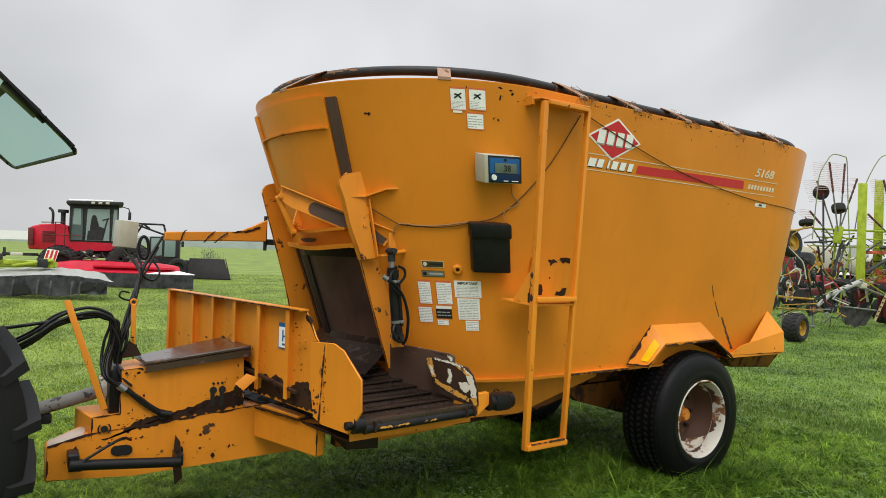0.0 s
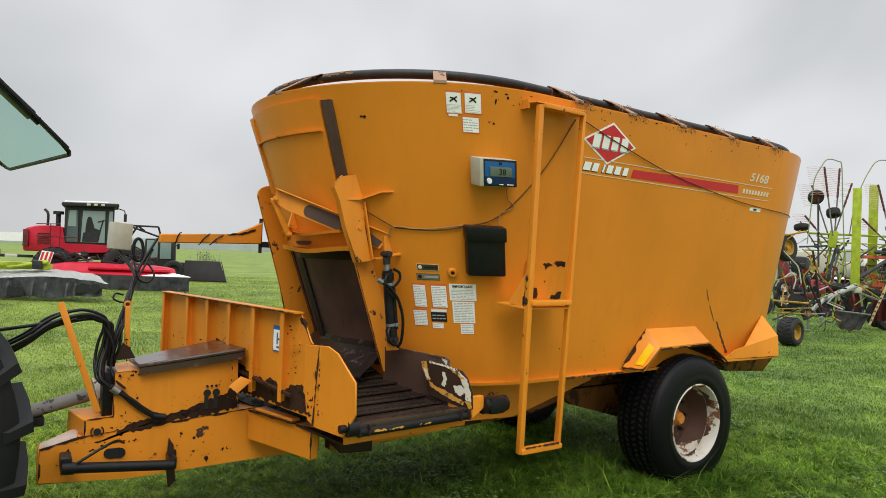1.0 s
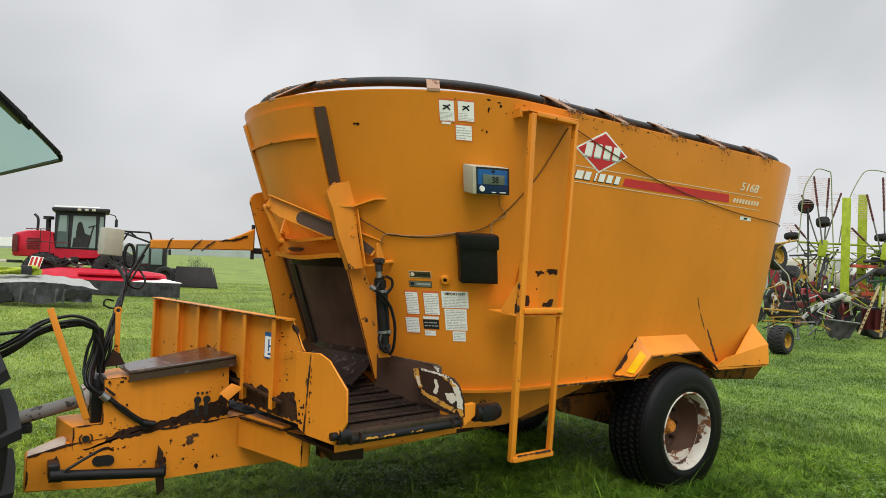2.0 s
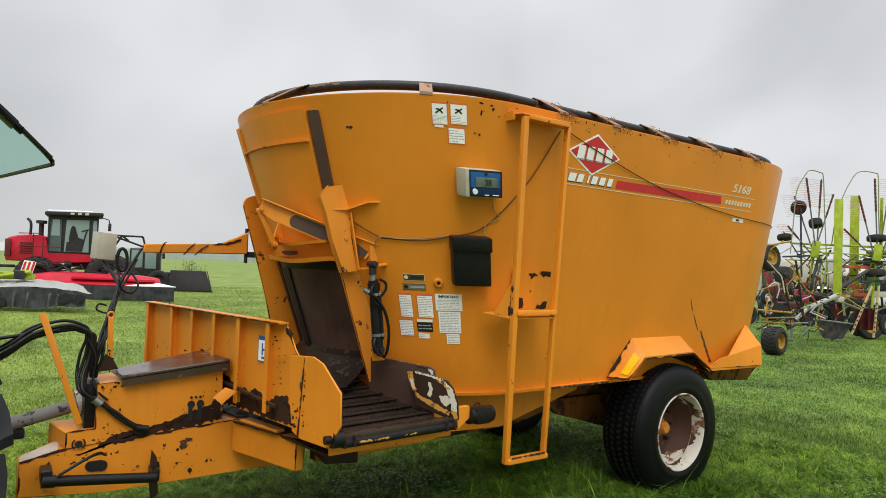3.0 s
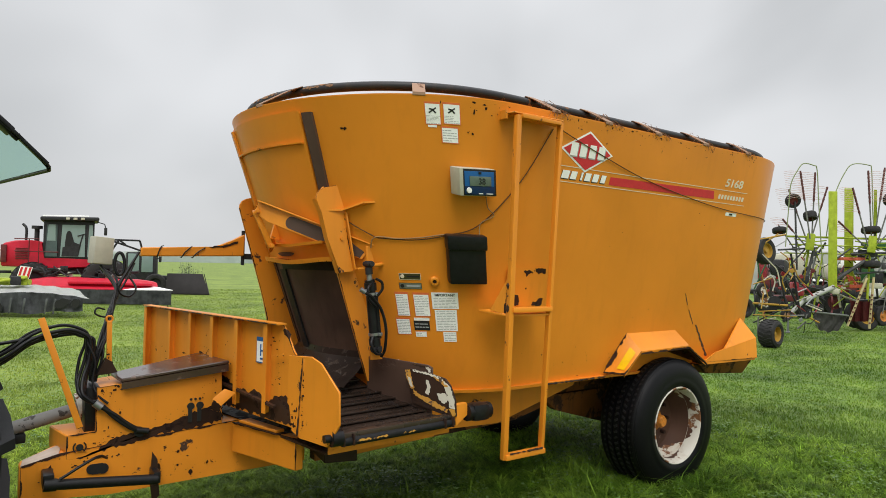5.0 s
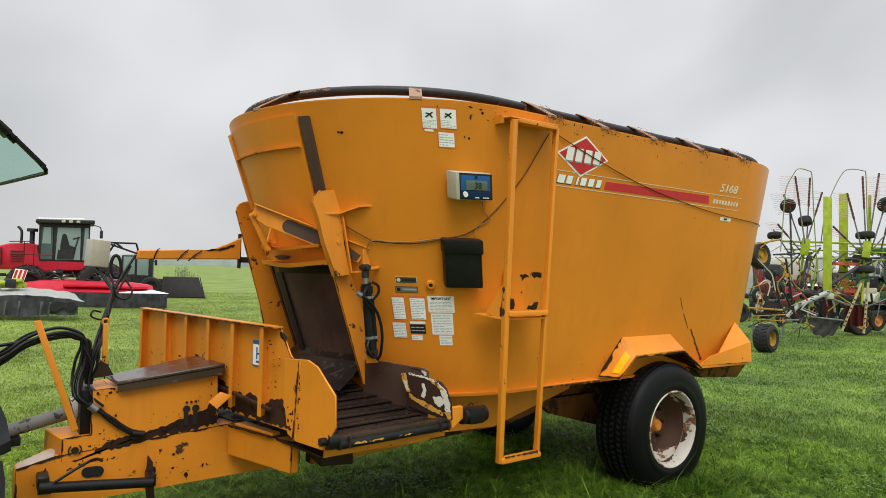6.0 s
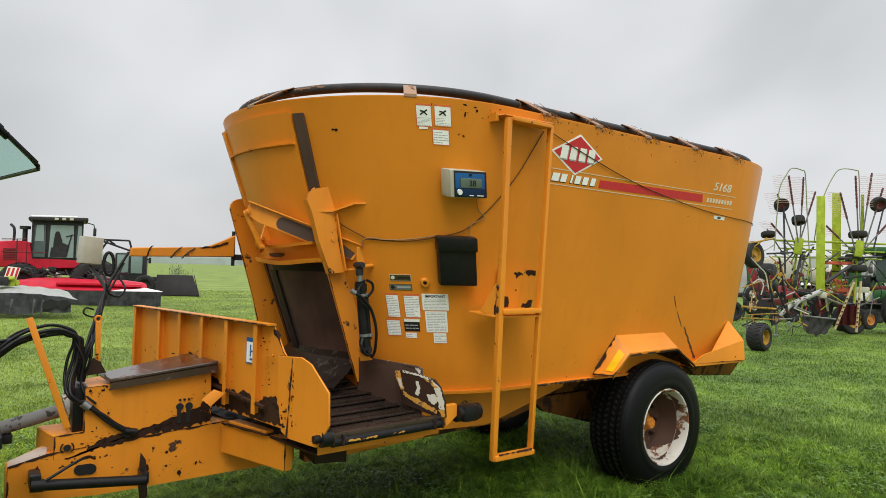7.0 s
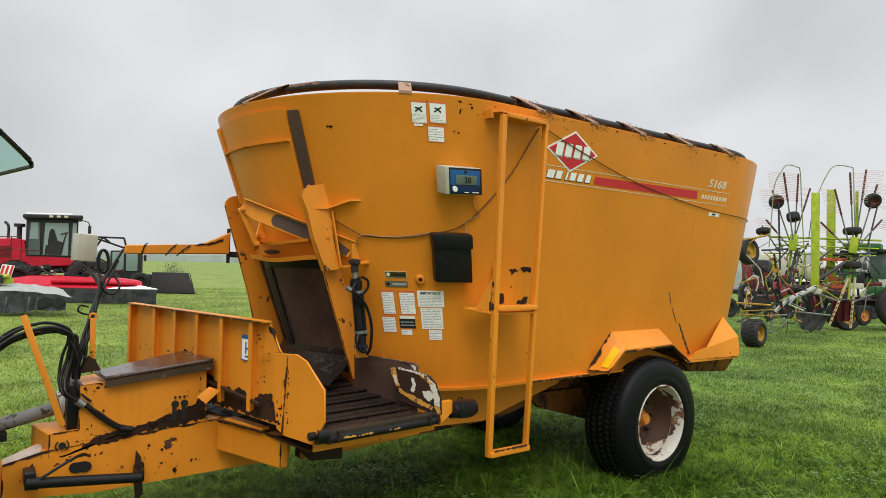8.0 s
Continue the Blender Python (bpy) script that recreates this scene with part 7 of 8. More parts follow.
part("mower_frame", bm, M_lime, mw, "lime green frame")
bm = bmesh.new()
lbox(bm, V, (0.05, 0.35, 1.05), (0.35, 0.2, 0.28), 0.05)
part("gearbox", bm, M_dark, mw)
bm = bmesh.new()
lbox(bm, V, (-1.5, 0.45, 1.22), (0.5, 0.25, 0.2), 0.05)
part("gearbox", bm, M_dark, mw)
bm = bmesh.new()
lbox(bm, V, (-0.8, 0.3, 1.32), (0.4, 0.25, 0.1), 0.03)
part("hose_cover", bm, M_beige, mw)
V2 = local(V(0.35, 0.9, 0))
bm = bmesh.new()
plate(bm, [V2(-0.28, 0, 1.0), V2(0.1, 0, 0.98), V2(0.22, 0, 1.36), V2(-0.15, 0, 1.4)], V.away * 0.02)
wb = part("warning_board", bm, M_white, mw, "red and white striped board")
for k in range(3):
    bm = bmesh.new()
    x = -0.24 + 0.13 * k
    plate(bm, [V2(x, -0.006, 1.02), V2(x + 0.07, -0.006, 1.02), V2(x + 0.17, -0.006, 1.36), V2(x + 0.10, -0.006, 1.36)], -V.away * 0.004)
    part("red_stripe", bm, M_redprint, wb)

# ---- loader with a dark bucket beyond ----
V = local((7.62, 32.27, 0), 0.97)
ld = thing("loader", tuple(V(0, 0, 0)), "dark wheel loader with wide blackened bucket on the grass", "loader")
bm = bmesh.new()
plate(bm, [V(-1.1, 0, 0.02), V(1.15, 0, 0.02), V(0.8, 0.4, 1.05), V(-1.0, 0.4, 1.05)], V.away * 0.05, 0.01)
plate(bm, [V(-1.1, 0, 0.02), V(1.15, 0, 0.02), V(1.15, 0.9, 0.02), V(-1.1, 0.9, 0.02)], (0, 0, 0.04))
plate(bm, [V(1.10, 0, 0.02), V(1.15, 0.9, 0.02), V(0.85, 0.5, 1.05)], RIGHT * 0.04)
part("bucket", bm, plain("burnt_steel", (0.012, 0.010, 0.009), 0.6, 0.0, 0.3, 4), ld, "blackened steel bucket")
bm = bmesh.new()
lbox(bm, V, (-2.35, 1.3, 1.35), (1.6, 1.2, 1.5), 0.08)
lbox(bm, V, (-2.3, 1.5, 0.6), (2.4, 1.4, 0.5), 0.08)
lbox(bm, V, (-1.4, 1.0, 0.8), (1.6, 0.3, 0.25), 0.05)
lcab = part("loader_cab", bm, M_dark, ld)
for x in (-2.75, -2.05):
    bm = bmesh.new()
    lbox(bm, V, (x, 0.68, 1.55), (0.58, 0.03, 0.95), 0.02)
    part("pane", bm, M_cabpale, lcab)
bm = bmesh.new()
lbox(bm, V, (-1.4, 0.9, 1.75), (0.14, 0.08, 0.3), 0.02)
tube(bm, [V(-1.7, 0.9, 1.8), V(-1.4, 0.9, 1.8)], 0.02, 6)
part("mirror", bm, M_dark, ld)
small_wheel(ld, V(-1.6, 0.6, 0.5), V.away, 0.5, 0.35, M_dark)
small_wheel(ld, V(-3.0, 0.6, 0.5), V.away, 0.5, 0.35, M_dark)
# weeds behind the bucket
bm = bmesh.new()
rnd = random.Random(4)
for k in range(60):
    x, y = rnd.gauss(0.0, 0.5), 1.6 + rnd.random()
    h = rnd.uniform(1.0, 1.65) - 0.3 * abs(x)
    p = V(x, y, 0)
    q = p + Vector((rnd.gauss(0, 0.1), rnd.gauss(0, 0.1), h))
    tube(bm, [p, (p + q) / 2 + Vector((0.03, 0, 0)), q], [0.012, 0.01, 0.004], 4)
    for j in range(7):
        c = p.lerp(q, rnd.uniform(0.35, 1.0))
        d = Vector((rnd.gauss(0, 1), rnd.gauss(0, 1), rnd.gauss(0.4, 0.6))).normalized() * rnd.uniform(0.06, 0.14)
        s = d.cross(Vector((0, 0, 1))).normalized() * 0.025
        bm.faces.new([bm.verts.new(v) for v in (c, c + d * 0.5 + s, c + d, c + d * 0.5 - s)])
# green lightened towards grey, with the haze of distance in the colour
weed = part("weeds", bm, plain("hazy_weed_green", (0.19, 0.23, 0.14), 0.7, 0, 0.3, 5))
tagged(weed, "grey-green tall weeds behind the bucket", "weeds", kind="stuff")

# ---- lime rotary rake, folded up ----
V = local((19.26, 8.17, 0))
S = 0.0158  # metres per step of the plan below, which counts right from the middle and up from the ground


def R(u, v, y=0.0):
    return V(u * S, y, v * S)


rk = thing("rotary_rake", tuple(V(0, 0, 0)), "lime green rotary rake folded upright with red tine arms", "farm machine")
for u0, u1, y, top in ((-10, 6, 0.0, 251), (19, 36, 0.6, 262)):
    bm = bmesh.new()
    box(bm, (0, 0, 0), ((u1 - u0) * S, 0.16, (top - 80) * S), Matrix.Translation(R((u0 + u1) / 2, (top + 80) / 2, y)) @ V.m, 0.012)
    part("upright_beam", bm, M_lime, rk, "lime green box beam")
for pts, y in (([(-85, 150), (-80, 215), (-76, 260), (-64, 285), (-54, 297), (-36, 294), (-30, 286), (-27, 230), (-22, 150), (-16, 95)], -0.3), ([(-14, 170), (-6, 225), (4, 255), (18, 285), (33, 303), (62, 302), (68, 292), (70, 220), (74, 150)], 0.2)):
    bm = bmesh.new()
    tube(bm, curve_pts([R(u, v, y) for u, v in pts], 4), 0.014, 8)
    part("guard_hoop", bm, plain("pale_lime", (0.24, 0.28, 0.14), 0.45), rk, "pale lime guard hoop")


M_holder = plain("faded_maroon", (0.13, 0.052, 0.05), 0.6, 0, 0.3, 12)


def tine_arm(a, b, y, side_, n=8, length=30):
    """An arm of the rotor with its comb of thin tines."""
    bm = bmesh.new()
    A_, B_ = R(*a, y), R(*b, y)
    tube(bm, [A_, B_], [0.018, 0.02], 8)
    arm = part("tine_arm", bm, M_armgrey, rk, "grey tine arm with dark red holders")
    bm = bmesh.new()
    tube(bm, [A_, A_.lerp(B_, 0.44)], 0.024, 8)
    part("arm_sleeve", bm, M_holder, arm, "dull red arm end")
    for k in range(n):
        t = 0.04 + 0.42 * k / n
        c = A_.lerp(B_, t)
        bm = bmesh.new()
        tube(bm, [c - (B_ - A_).normalized() * 0.03, c + (B_ - A_).normalized() * 0.03], 0.029, 8)
        part("tine_holder", bm, M_holder, arm)
        bm = bmesh.new()
        d = RIGHT * side_ * length * S
        tube(bm, [c, c + d * 0.6 + Vector((0, 0, 0.02)), c + d + Vector((0, 0, -0.01))], 0.0055, 4)
        tube(bm, [c + Vector((0, 0, 0.05)), c + d * 0.6 + Vector((0, 0, 0.07)), c + d + Vector((0, 0, 0.04))], 0.0055, 4)
        part("tine", bm, M_pink, arm)


tine_arm((-60, 285), (-42, 165), -0.2, -1)
tine_arm((-34, 286), (-40, 165), 0.1, -1)
tine_arm((-12, 262), (-42, 165), 0.3, -1, 4, 20)
tine_arm((-92, 200), (-48, 150), 0.0, -1, 5, 24)
tine_arm((-82, 255), (-48, 160), 0.15, -1, 6, 26)
tine_arm((33, 258), (62, 150), -0.1, -1, 7, 26)
tine_arm((61, 290), (68, 155), 0.0, 1, 8, 30)
tine_arm((92, 298), (72, 160), 0.2, 1, 8, 34)
tine_arm((112, 270), (78, 160), 0.1, 1, 6, 30)
tine_arm((8, 198), (62, 148), 0.0, -1, 5, 22)
tine_arm((120, 205), (80, 160), 0.0, 1, 5, 22)
for c, r, sx in (((-42, 160), 11, 1.0), ((68, 158), 11, 1.0)):
    bm = bmesh.new()
    box(bm, (0, 0, 0), (15 * S, 0.24, 30 * S), Matrix.Translation(R(c[0], c[1])) @ V.m @ pose(0, 0, 0, 0, 8, 0), 0.03)
    head_ = part("rotor_head", bm, M_lime, rk, "lime rotor head")
    for du, dv in ((-26, -8), (24, -10), (-14, -30), (16, -34), (-30, 6), (28, 4)):
        bm = bmesh.new()
        tube(bm, [R(c[0], c[1], 0.05), R(c[0] + du, c[1] + dv, 0.2)], 0.018, 6)
        part("rotor_stay", bm, M_lime, head_)
for u, v, r, w, ax_ in ((-74, 234, 13, 9, (0.6, 0.7, 0.2)), (-43, 207, 11, 14, (0.3, 0.3, 1)), (-98, 180, 12, 9, (0.2, 0.2, 1)), (66, 184, 15, 11, (0.1, 0.1, 1)), (65, 122, 16, 12, (0.1, 0.1, 1)), (-60, 74, 17, 11, (0.1, 0.2, 1)), (-38, 76, 16, 11, (0.1, 0.2, 1)), (104, 240, 14, 11, (0.5, 0.6, 0.3))):
    small_wheel(rk, R(u, v, 0.1), ax_, r * S, w * S, M_maroon)
bm = bmesh.new()
for a, b, w in (((-86, 170), (120, 168), 5), ((-80, 156), (115, 153), 3), ((-90, 140), (110, 140), 3), ((-45, 150), (-62, 40), 5), ((65, 140), (60, 60), 5), ((-20, 140), (-40, 20), 4), ((-64, 45), (-30, 120), 3), ((-16, 95), (40, 60), 3)):
    tube(bm, [R(*a, 0.15), R(*b, 0.15)], w * S * 0.38, 8)
part("cross_frame", bm, M_lime, rk, "lime cross tubes")
bm = bmesh.new()
for a, b, w in (((-30, 71), (55, 128), 12), ((-70, 232), (-66, 110), 6), ((-100, 190), (-66, 140), 4), ((-100, 145), (-30, 150), 6), ((-90, 105), (-40, 160), 5), ((-35, 150), (-50, 90), 9), ((30, 140), (110, 145), 6), ((95, 160), (112, 230), 5), ((-10, 120), (30, 150), 5), ((40, 105), (90, 110), 7)):
    tube(bm, [R(*a, 0.05), R(*b, 0.05)], w * S * 0.27, 8)
for c, s in (((-35, 140), (16, 12)), ((-72, 148), (12, 10)), ((72, 140), (22, 12)), ((90, 120), (12, 18)), ((36, 140), (18, 8)), ((-45, 208), (16, 7)), ((-84, 118), (10, 12)), ((-50, 112), (8, 10))):
    box(bm, (0, 0, 0), (s[0] * 0.62 * S, 0.2, s[1] * 0.7 * S), Matrix.Translation(R(*c, 0.2)) @ V.m, 0.03)
part("steel_frame", bm, plain("grey_steel", (0.055, 0.055, 0.058), 0.5, 0, 0.4, 8), rk, "dark steel arms and joints")
bm = bmesh.new()
for a, b, w in (((-78, 32), (-50, 58), 10), ((-50, 58), (0, 81), 13)):
    tube(bm, [R(*a, -0.5), R(*b, -0.4)], w * S * 0.33, 12)
part("drawbar", bm, worn("pale_grey_paint", (0.42, 0.43, 0.40), (0.2, 0.18, 0.15), chips=0.4, rough=0.5, fine=7), rk, "pale grey drawbar")
bm = bmesh.new()
tube(bm, curve_pts([R(-82, 40, -0.55), R(-90, 60, -0.5), R(-84, 90, -0.4), R(-95, 110, -0.3)]), 0.035, 8)
tube(bm, curve_pts([R(-78, 45, -0.55), R(-70, 60, -0.5), R(-74, 80, -0.4), R(-85, 95, -0.3)]), 0.03, 8)
box(bm, (0, 0, 0), (14 * S, 0.2, 16 * S), Matrix.Translation(R(-82, 35, -0.5)) @ V.m, 0.03)
part("drawbar_hose", bm, M_dark, rk)
bm = bmesh.new()
tube(bm, [R(-79, 30, -0.5), R(-79, 2, -0.5)], 0.03, 8)
box(bm, (0, 0, 0), (8 * S, 0.12, 3 * S), Matrix.Translation(R(-79, 2, -0.5)) @ V.m, 0.01)
part("parking_stand", bm, M_steel, rk)
bm = bmesh.new()
nn = 20
def hem(k):
    u = 2 * k / nn - 1
    return 31 - 28 * max(0.0, 1 - abs(u) ** 3) ** 0.6 + 1.5 * math.sin(k * 1.1)


vs = [[bm.verts.new(R(-34 + 56 * k / nn + 3 * math.sin(j * 0.8), 35 - 4 * k / nn + (hem(k) - 35 + 4 * k / nn) * j / 5, -0.3 + 0.05 * math.sin(k * 0.9 + j * 0.7))) for k in range(nn + 1)] for j in range(6)]
for a, b in zip(vs, vs[1:]):
    for k in range(nn):
        bm.faces.new((a[k], a[k + 1], b[k + 1], b[k]))
bmesh.ops.solidify(bm, geom=bm.faces[:], thickness=0.02)
part("swath_curtain", bm, plain("dark_canvas", (0.11, 0.11, 0.10), 0.7, 0, 0.4, 5, 0.5), rk, "grey swath curtain")
bm = bmesh.new()
tube(bm, [R(-42, 38, -0.38), R(26, 32, -0.38)], 0.022, 6)
part("curtain_rail", bm, M_steel, rk)
for a, b in (((58, 98), (24, 14)), ((70, 100), (62, 10))):
    bm = bmesh.new()
    tube(bm, [R(*a, -0.35), R(*b, -0.35)], 0.032, 8)
    leg = part("curtain_stay", bm, plain("pale_stay", (0.5, 0.42, 0.22), 0.5), rk)
    for k in range(7):
        c = R(*a, -0.35).lerp(R(*b, -0.35), 0.35 + 0.09 * k)
        bm = bmesh.new()
        lbox(bm, local(c), (0, -0.03, 0), (0.05, 0.02, 0.04))
        part("stay_hole", bm, M_maroon, leg)
bm = bmesh.new()
M_orred = plain("orange_red", (0.55, 0.11, 0.06), 0.5, 0, 0.4, 9)
for c, size, bv in (((0.45, 0.2, 2.08), (0.9, 0.15, 0.09), 0.02), ((0.85, 0.45, 1.30), (0.8, 0.3, 0.10), 0.03)):
    bm = bmesh.new()
    lbox(bm, V, c, size, bv)
    part("red_guard", bm, M_orred, rk, "orange-red guard")
for c, size in (((1.15, 0.3, 1.33), (0.5, 0.2, 0.16)), ((0.05, -0.25, 1.16), (0.22, 0.2, 0.16)), ((-0.45, -0.3, 1.0), (0.07, 0.1, 0.30))):
    bm = bmesh.new()
    lbox(bm, V, c, size, 0.04)
    part("pale_panel", bm, M_beige, rk, "pale panel")
bm = bmesh.new()
nn = 14
vs = [[bm.verts.new(R(30 + 40 * k / nn, 20 + 12 * j, 0.1 + 0.05 * math.sin(k * 1.3))) for k in range(nn + 1)] for j in range(4)]
for a, b in zip(vs, vs[1:]):
    for k in range(nn):
        bm.faces.new((a[k], a[k + 1], b[k + 1], b[k]))
bmesh.ops.solidify(bm, geom=bm.faces[:], thickness=0.02)
part("maroon_guard", bm, M_maroon, rk)
bm = bmesh.new()
box(bm, (0, 0, 0), (6 * S, 0.10, 110 * S), Matrix.Translation(R(76, 205, 0.5)) @ V.m, 0.01)
part("upright_post", bm, M_lime, rk, "slim lime post")
rnd = random.Random(23)
for k in range(20):
    # orange-red linkage and springs beside the drawbar
    u, v = rnd.uniform(-4, 52), rnd.uniform(68, 98)
    a_, L_ = rnd.uniform(0, 180), rnd.uniform(7, 18)
    bm = bmesh.new()
    bar(bm, R(u, v, 0.2), R(u + L_ * math.cos(radians(a_)), v + L_ * math.sin(radians(a_)) * 0.7, 0.3), 0.03, rnd.uniform(0.03, 0.07), (0, 0, 1), 0.006)
    part("linkage", bm, (M_orred, M_strap, M_orred, M_beige)[k % 4], rk)
rnd = random.Random(19)
for k in range(80):
    # rods, struts and hoses of the folded frame
    u, v = rnd.uniform(-100, 118), rnd.uniform(50, 165)
    L_, a_ = rnd.uniform(14, 52), rnd.choice((80, 95, 60, 120, 30, 150, 10)) + rnd.uniform(-12, 12)
    p, q = (u, v), (u + L_ * math.cos(radians(a_)), max(12, v - L_ * math.sin(radians(a_))))
    y = rnd.uniform(0.25, 1.3)
    bm = bmesh.new()
    if k % 4 == 3:
        tube(bm, curve_pts([R(*p, y), R((p[0] + q[0]) / 2 + 6, (p[1] + q[1]) / 2 - 5, y), R(*q, y)]), 0.012, 6)
        part("hydraulic_hose", bm, M_hose, rk)
    else:
        tube(bm, [R(*p, y), R(*q, y)], rnd.choice((0.014, 0.02, 0.03)), 6)
        part("strut", bm, (M_dark, M_lime, M_armgrey, M_dark, M_lime, M_steel, M_beige)[k % 7], rk)
small_wheel(rk, R(90, 28, 0.8), (-0.3, -1, 0), 0.30, 0.16, plain("orange_rim", (0.5, 0.2, 0.05), 0.5))
small_wheel(rk, R(40, 28, 0.9), (-0.3, -1, 0), 0.38, 0.2, M_maroon)

# ---- yellow wheel rake between the wagon and the rake ----
V = local((13.8, 7.15, 0))
yr = thing("wheel_rake", tuple(V(0, 0, 0)), "yellow framed hay rake with black tyres and red hubs", "farm machine")
T = 0.01227


def Q(u, v, y=0.0):
    return V(u * T, y, v * T)


small_wheel(yr, Q(3, 25, 0.1), (0.04, -1, 0), 0.30, 0.36, M_yel, tread=True)
small_wheel(yr, Q(-10, 174, 0.6), (-0.1, -0.98, 0.1), 0.31, 0.22, M_yel)
small_wheel(yr, Q(-12, 100, 0.8), (-0.35, -0.94, 0.1), 0.17, 0.08, M_rim)
for a, b, r in (((-40, 190), (30, 205), 0.05), ((-20, 180), (16, 206), 0.035), ((-14, 130), (-2, 88), 0.03), ((-30, 112), (4, 124), 0.03), ((-30, 77), (34, 74), 0.06), ((-20, 62), (40, 66), 0.03), ((-30, 56), (50, 54), 0.03)):
    bm = bmesh.new()
    tube(bm, [Q(*a, 0.5), Q(*b, 0.5)], r * 0.42, 8)
    part("frame_tube", bm, M_yel, yr)
for k, run in enumerate((((-14, 168), (4, 150), (14, 138), (20, 110)), ((20, 172), (34, 160), (36, 140), (24, 122), (30, 100)), ((-10, 120), (2, 128), (10, 118), (6, 100)), ((44, 150), (52, 128), (62, 116), (72, 110)))):
    bm = bmesh.new()
    tube(bm, curve_pts([Q(u, v, 0.4) for u, v in run], 5), 0.014, 6)
    part("bent_rail", bm, (M_beige, M_yel)[k % 2], yr)
bm = bmesh.new()
for a, b, r in (((-30, 40), (50, 78), 0.035), ((20, 130), (34, 60), 0.05), ((30, 120), (60, 60), 0.05), ((10, 150), (50, 120), 0.04), ((40, 170), (56, 70), 0.05)):
    tube(bm, [Q(*a, 0.7), Q(*b, 0.7)], r * 0.45, 8)
part("rake_arm", bm, M_dark, yr)
for c, s in (((22, 142), (14, 11)), ((30, 112), (12, 14)), ((46, 100), (10, 12)), ((24, 88), (14, 7))):
    bm = bmesh.new()
    box(bm, (0, 0, 0), (s[0] * T, 0.3, s[1] * T), Matrix.Translation(Q(*c, 1.0)) @ V.m, 0.06)
    part("gear_housing", bm, M_dark, yr)
for c, s in (((60, 128), (10, 10)), ((44, 140), (12, 14)), ((26, 132), (12, 16)), ((50, 112), (18, 18)), ((22, 105), (12, 8)), ((36, 160), (9, 8))):
    bm = bmesh.new()
    hr = (s[0] + s[1]) * 0.17 * T
    lathe(bm, [(0, -0.12), (hr * 0.4, -0.12), (hr * 0.5, -0.05), (hr, -0.03), (hr, 0.05), (0, 0.05)], Matrix.Translation(Q(*c, 0.8)) @ V.m @ pose(0, 0, 0, 90 + 12 * (s[0] % 3), 0, 15 * (s[1] % 3)), 14)
    part("hub_cover", bm, M_dullred, yr, "dull red hub cover")
bm = bmesh.new()
lathe(bm, [(0, -0.05), (0.16, -0.05), (0.16, 0.05), (0, 0.05)], Matrix.Translation(Q(10, 78, 0.6)) @ V.m @ pose(0, 0, 0, 90), 16)
part("pulley", bm, M_dark, yr)

rnd = random.Random(77)
for k in range(64):
    # thin bars, springs and small plates of the folded rake wheels
    u, v = rnd.uniform(-22, 96), rnd.uniform(34, 170)
    y, L_, a_ = rnd.uniform(0.3, 1.4), rnd.uniform(8, 34), rnd.uniform(0, 180)
    mt = (M_armgrey, M_dark, M_beige, M_maroon, M_steel, M_yel, M_dark, M_dullred)[k % 8]
    p, q = Q(u, v, y), Q(u + L_ * math.cos(radians(a_)), max(6, v - L_ * math.sin(radians(a_))), y + rnd.uniform(-0.2, 0.2))
    bm = bmesh.new()
    if k % 5 == 4:
        w_ = rnd.uniform(2.5, 6)
        plate(bm, [Q(u - w_, v, y), Q(u + w_ * 0.4, v + w_ * 0.8, y), Q(u + w_, v - w_ * 0.3, y), Q(u - w_ * 0.2, v - w_, y)], V.away * 0.03, 0.006)
        part("guard_plate", bm, mt, yr)
    elif k % 5 == 2:
        tube(bm, curve_pts([p, p.lerp(q, 0.5) + Vector((0, 0, rnd.uniform(-0.12, 0.12))), q], 5), rnd.uniform(0.007, 0.012), 6)
        part("hydraulic_hose", bm, M_hose, yr)
    else:
        tube(bm, [p, q], rnd.uniform(0.008, 0.02), 6)
        part("rake_bar", bm, mt, yr)

# ---- row of machines behind the rakes ----
V = local((30.0, 14.5, 0))
fm = thing("baler", tuple(V(0, 0, 0)), "white and green hay machine parked behind the rakes", "farm machine")
bm = bmesh.new()
lbox(bm, V, (0.9, 0, 1.15), (2.6, 1.0, 0.5), 0.08)
part("body_panel", bm, M_white, fm, "white side panel")
bm = bmesh.new()
lbox(bm, V, (0.2, -0.1, 0.75), (4.2, 0.9, 0.25), 0.05)
lbox(bm, V, (2.6, -0.1, 1.25), (1.0, 0.9, 0.3), 0.05)
part("chassis", bm, M_lime, fm)
bm = bmesh.new()
lbox(bm, V, (1.0, -0.1, 0.5), (4.6, 0.6, 0.35), 0.05)
part("pickup", bm, M_dark, fm)
for x in (-0.6, 2.0):
    small_wheel(fm, V(x, -0.5, 0.4), (-0.4, -0.9, 0), 0.4, 0.25, M_red)
V = local((27.0, 16.0, 0))
rm = thing("seed_drill", tuple(V(0, 0, 0)), "dark red implement with pale hopper behind the rakes", "farm machine")
bm = bmesh.new()
lbox(bm, V, (-1.2, 0, 1.3), (2.2, 0.8, 0.7), 0.08)
part("hopper", bm, M_red, rm, "dark red hopper")
bm = bmesh.new()
lbox(bm, V, (-1.0, 0, 0.75), (3.0, 0.6, 0.2), 0.04)
for x in (-2.0, -1.4, -0.8, -0.2):
    tube(bm, [V(x, -0.3, 0.9), V(x + 0.2, -0.4, 0.1)], 0.04, 6)
part("drill_frame", bm, M_dark, rm)
for x in (-2.1, 0.2):
    small_wheel(rm, V(x, -0.5, 0.42), (-0.4, -0.9, 0), 0.42, 0.22, M_dark)

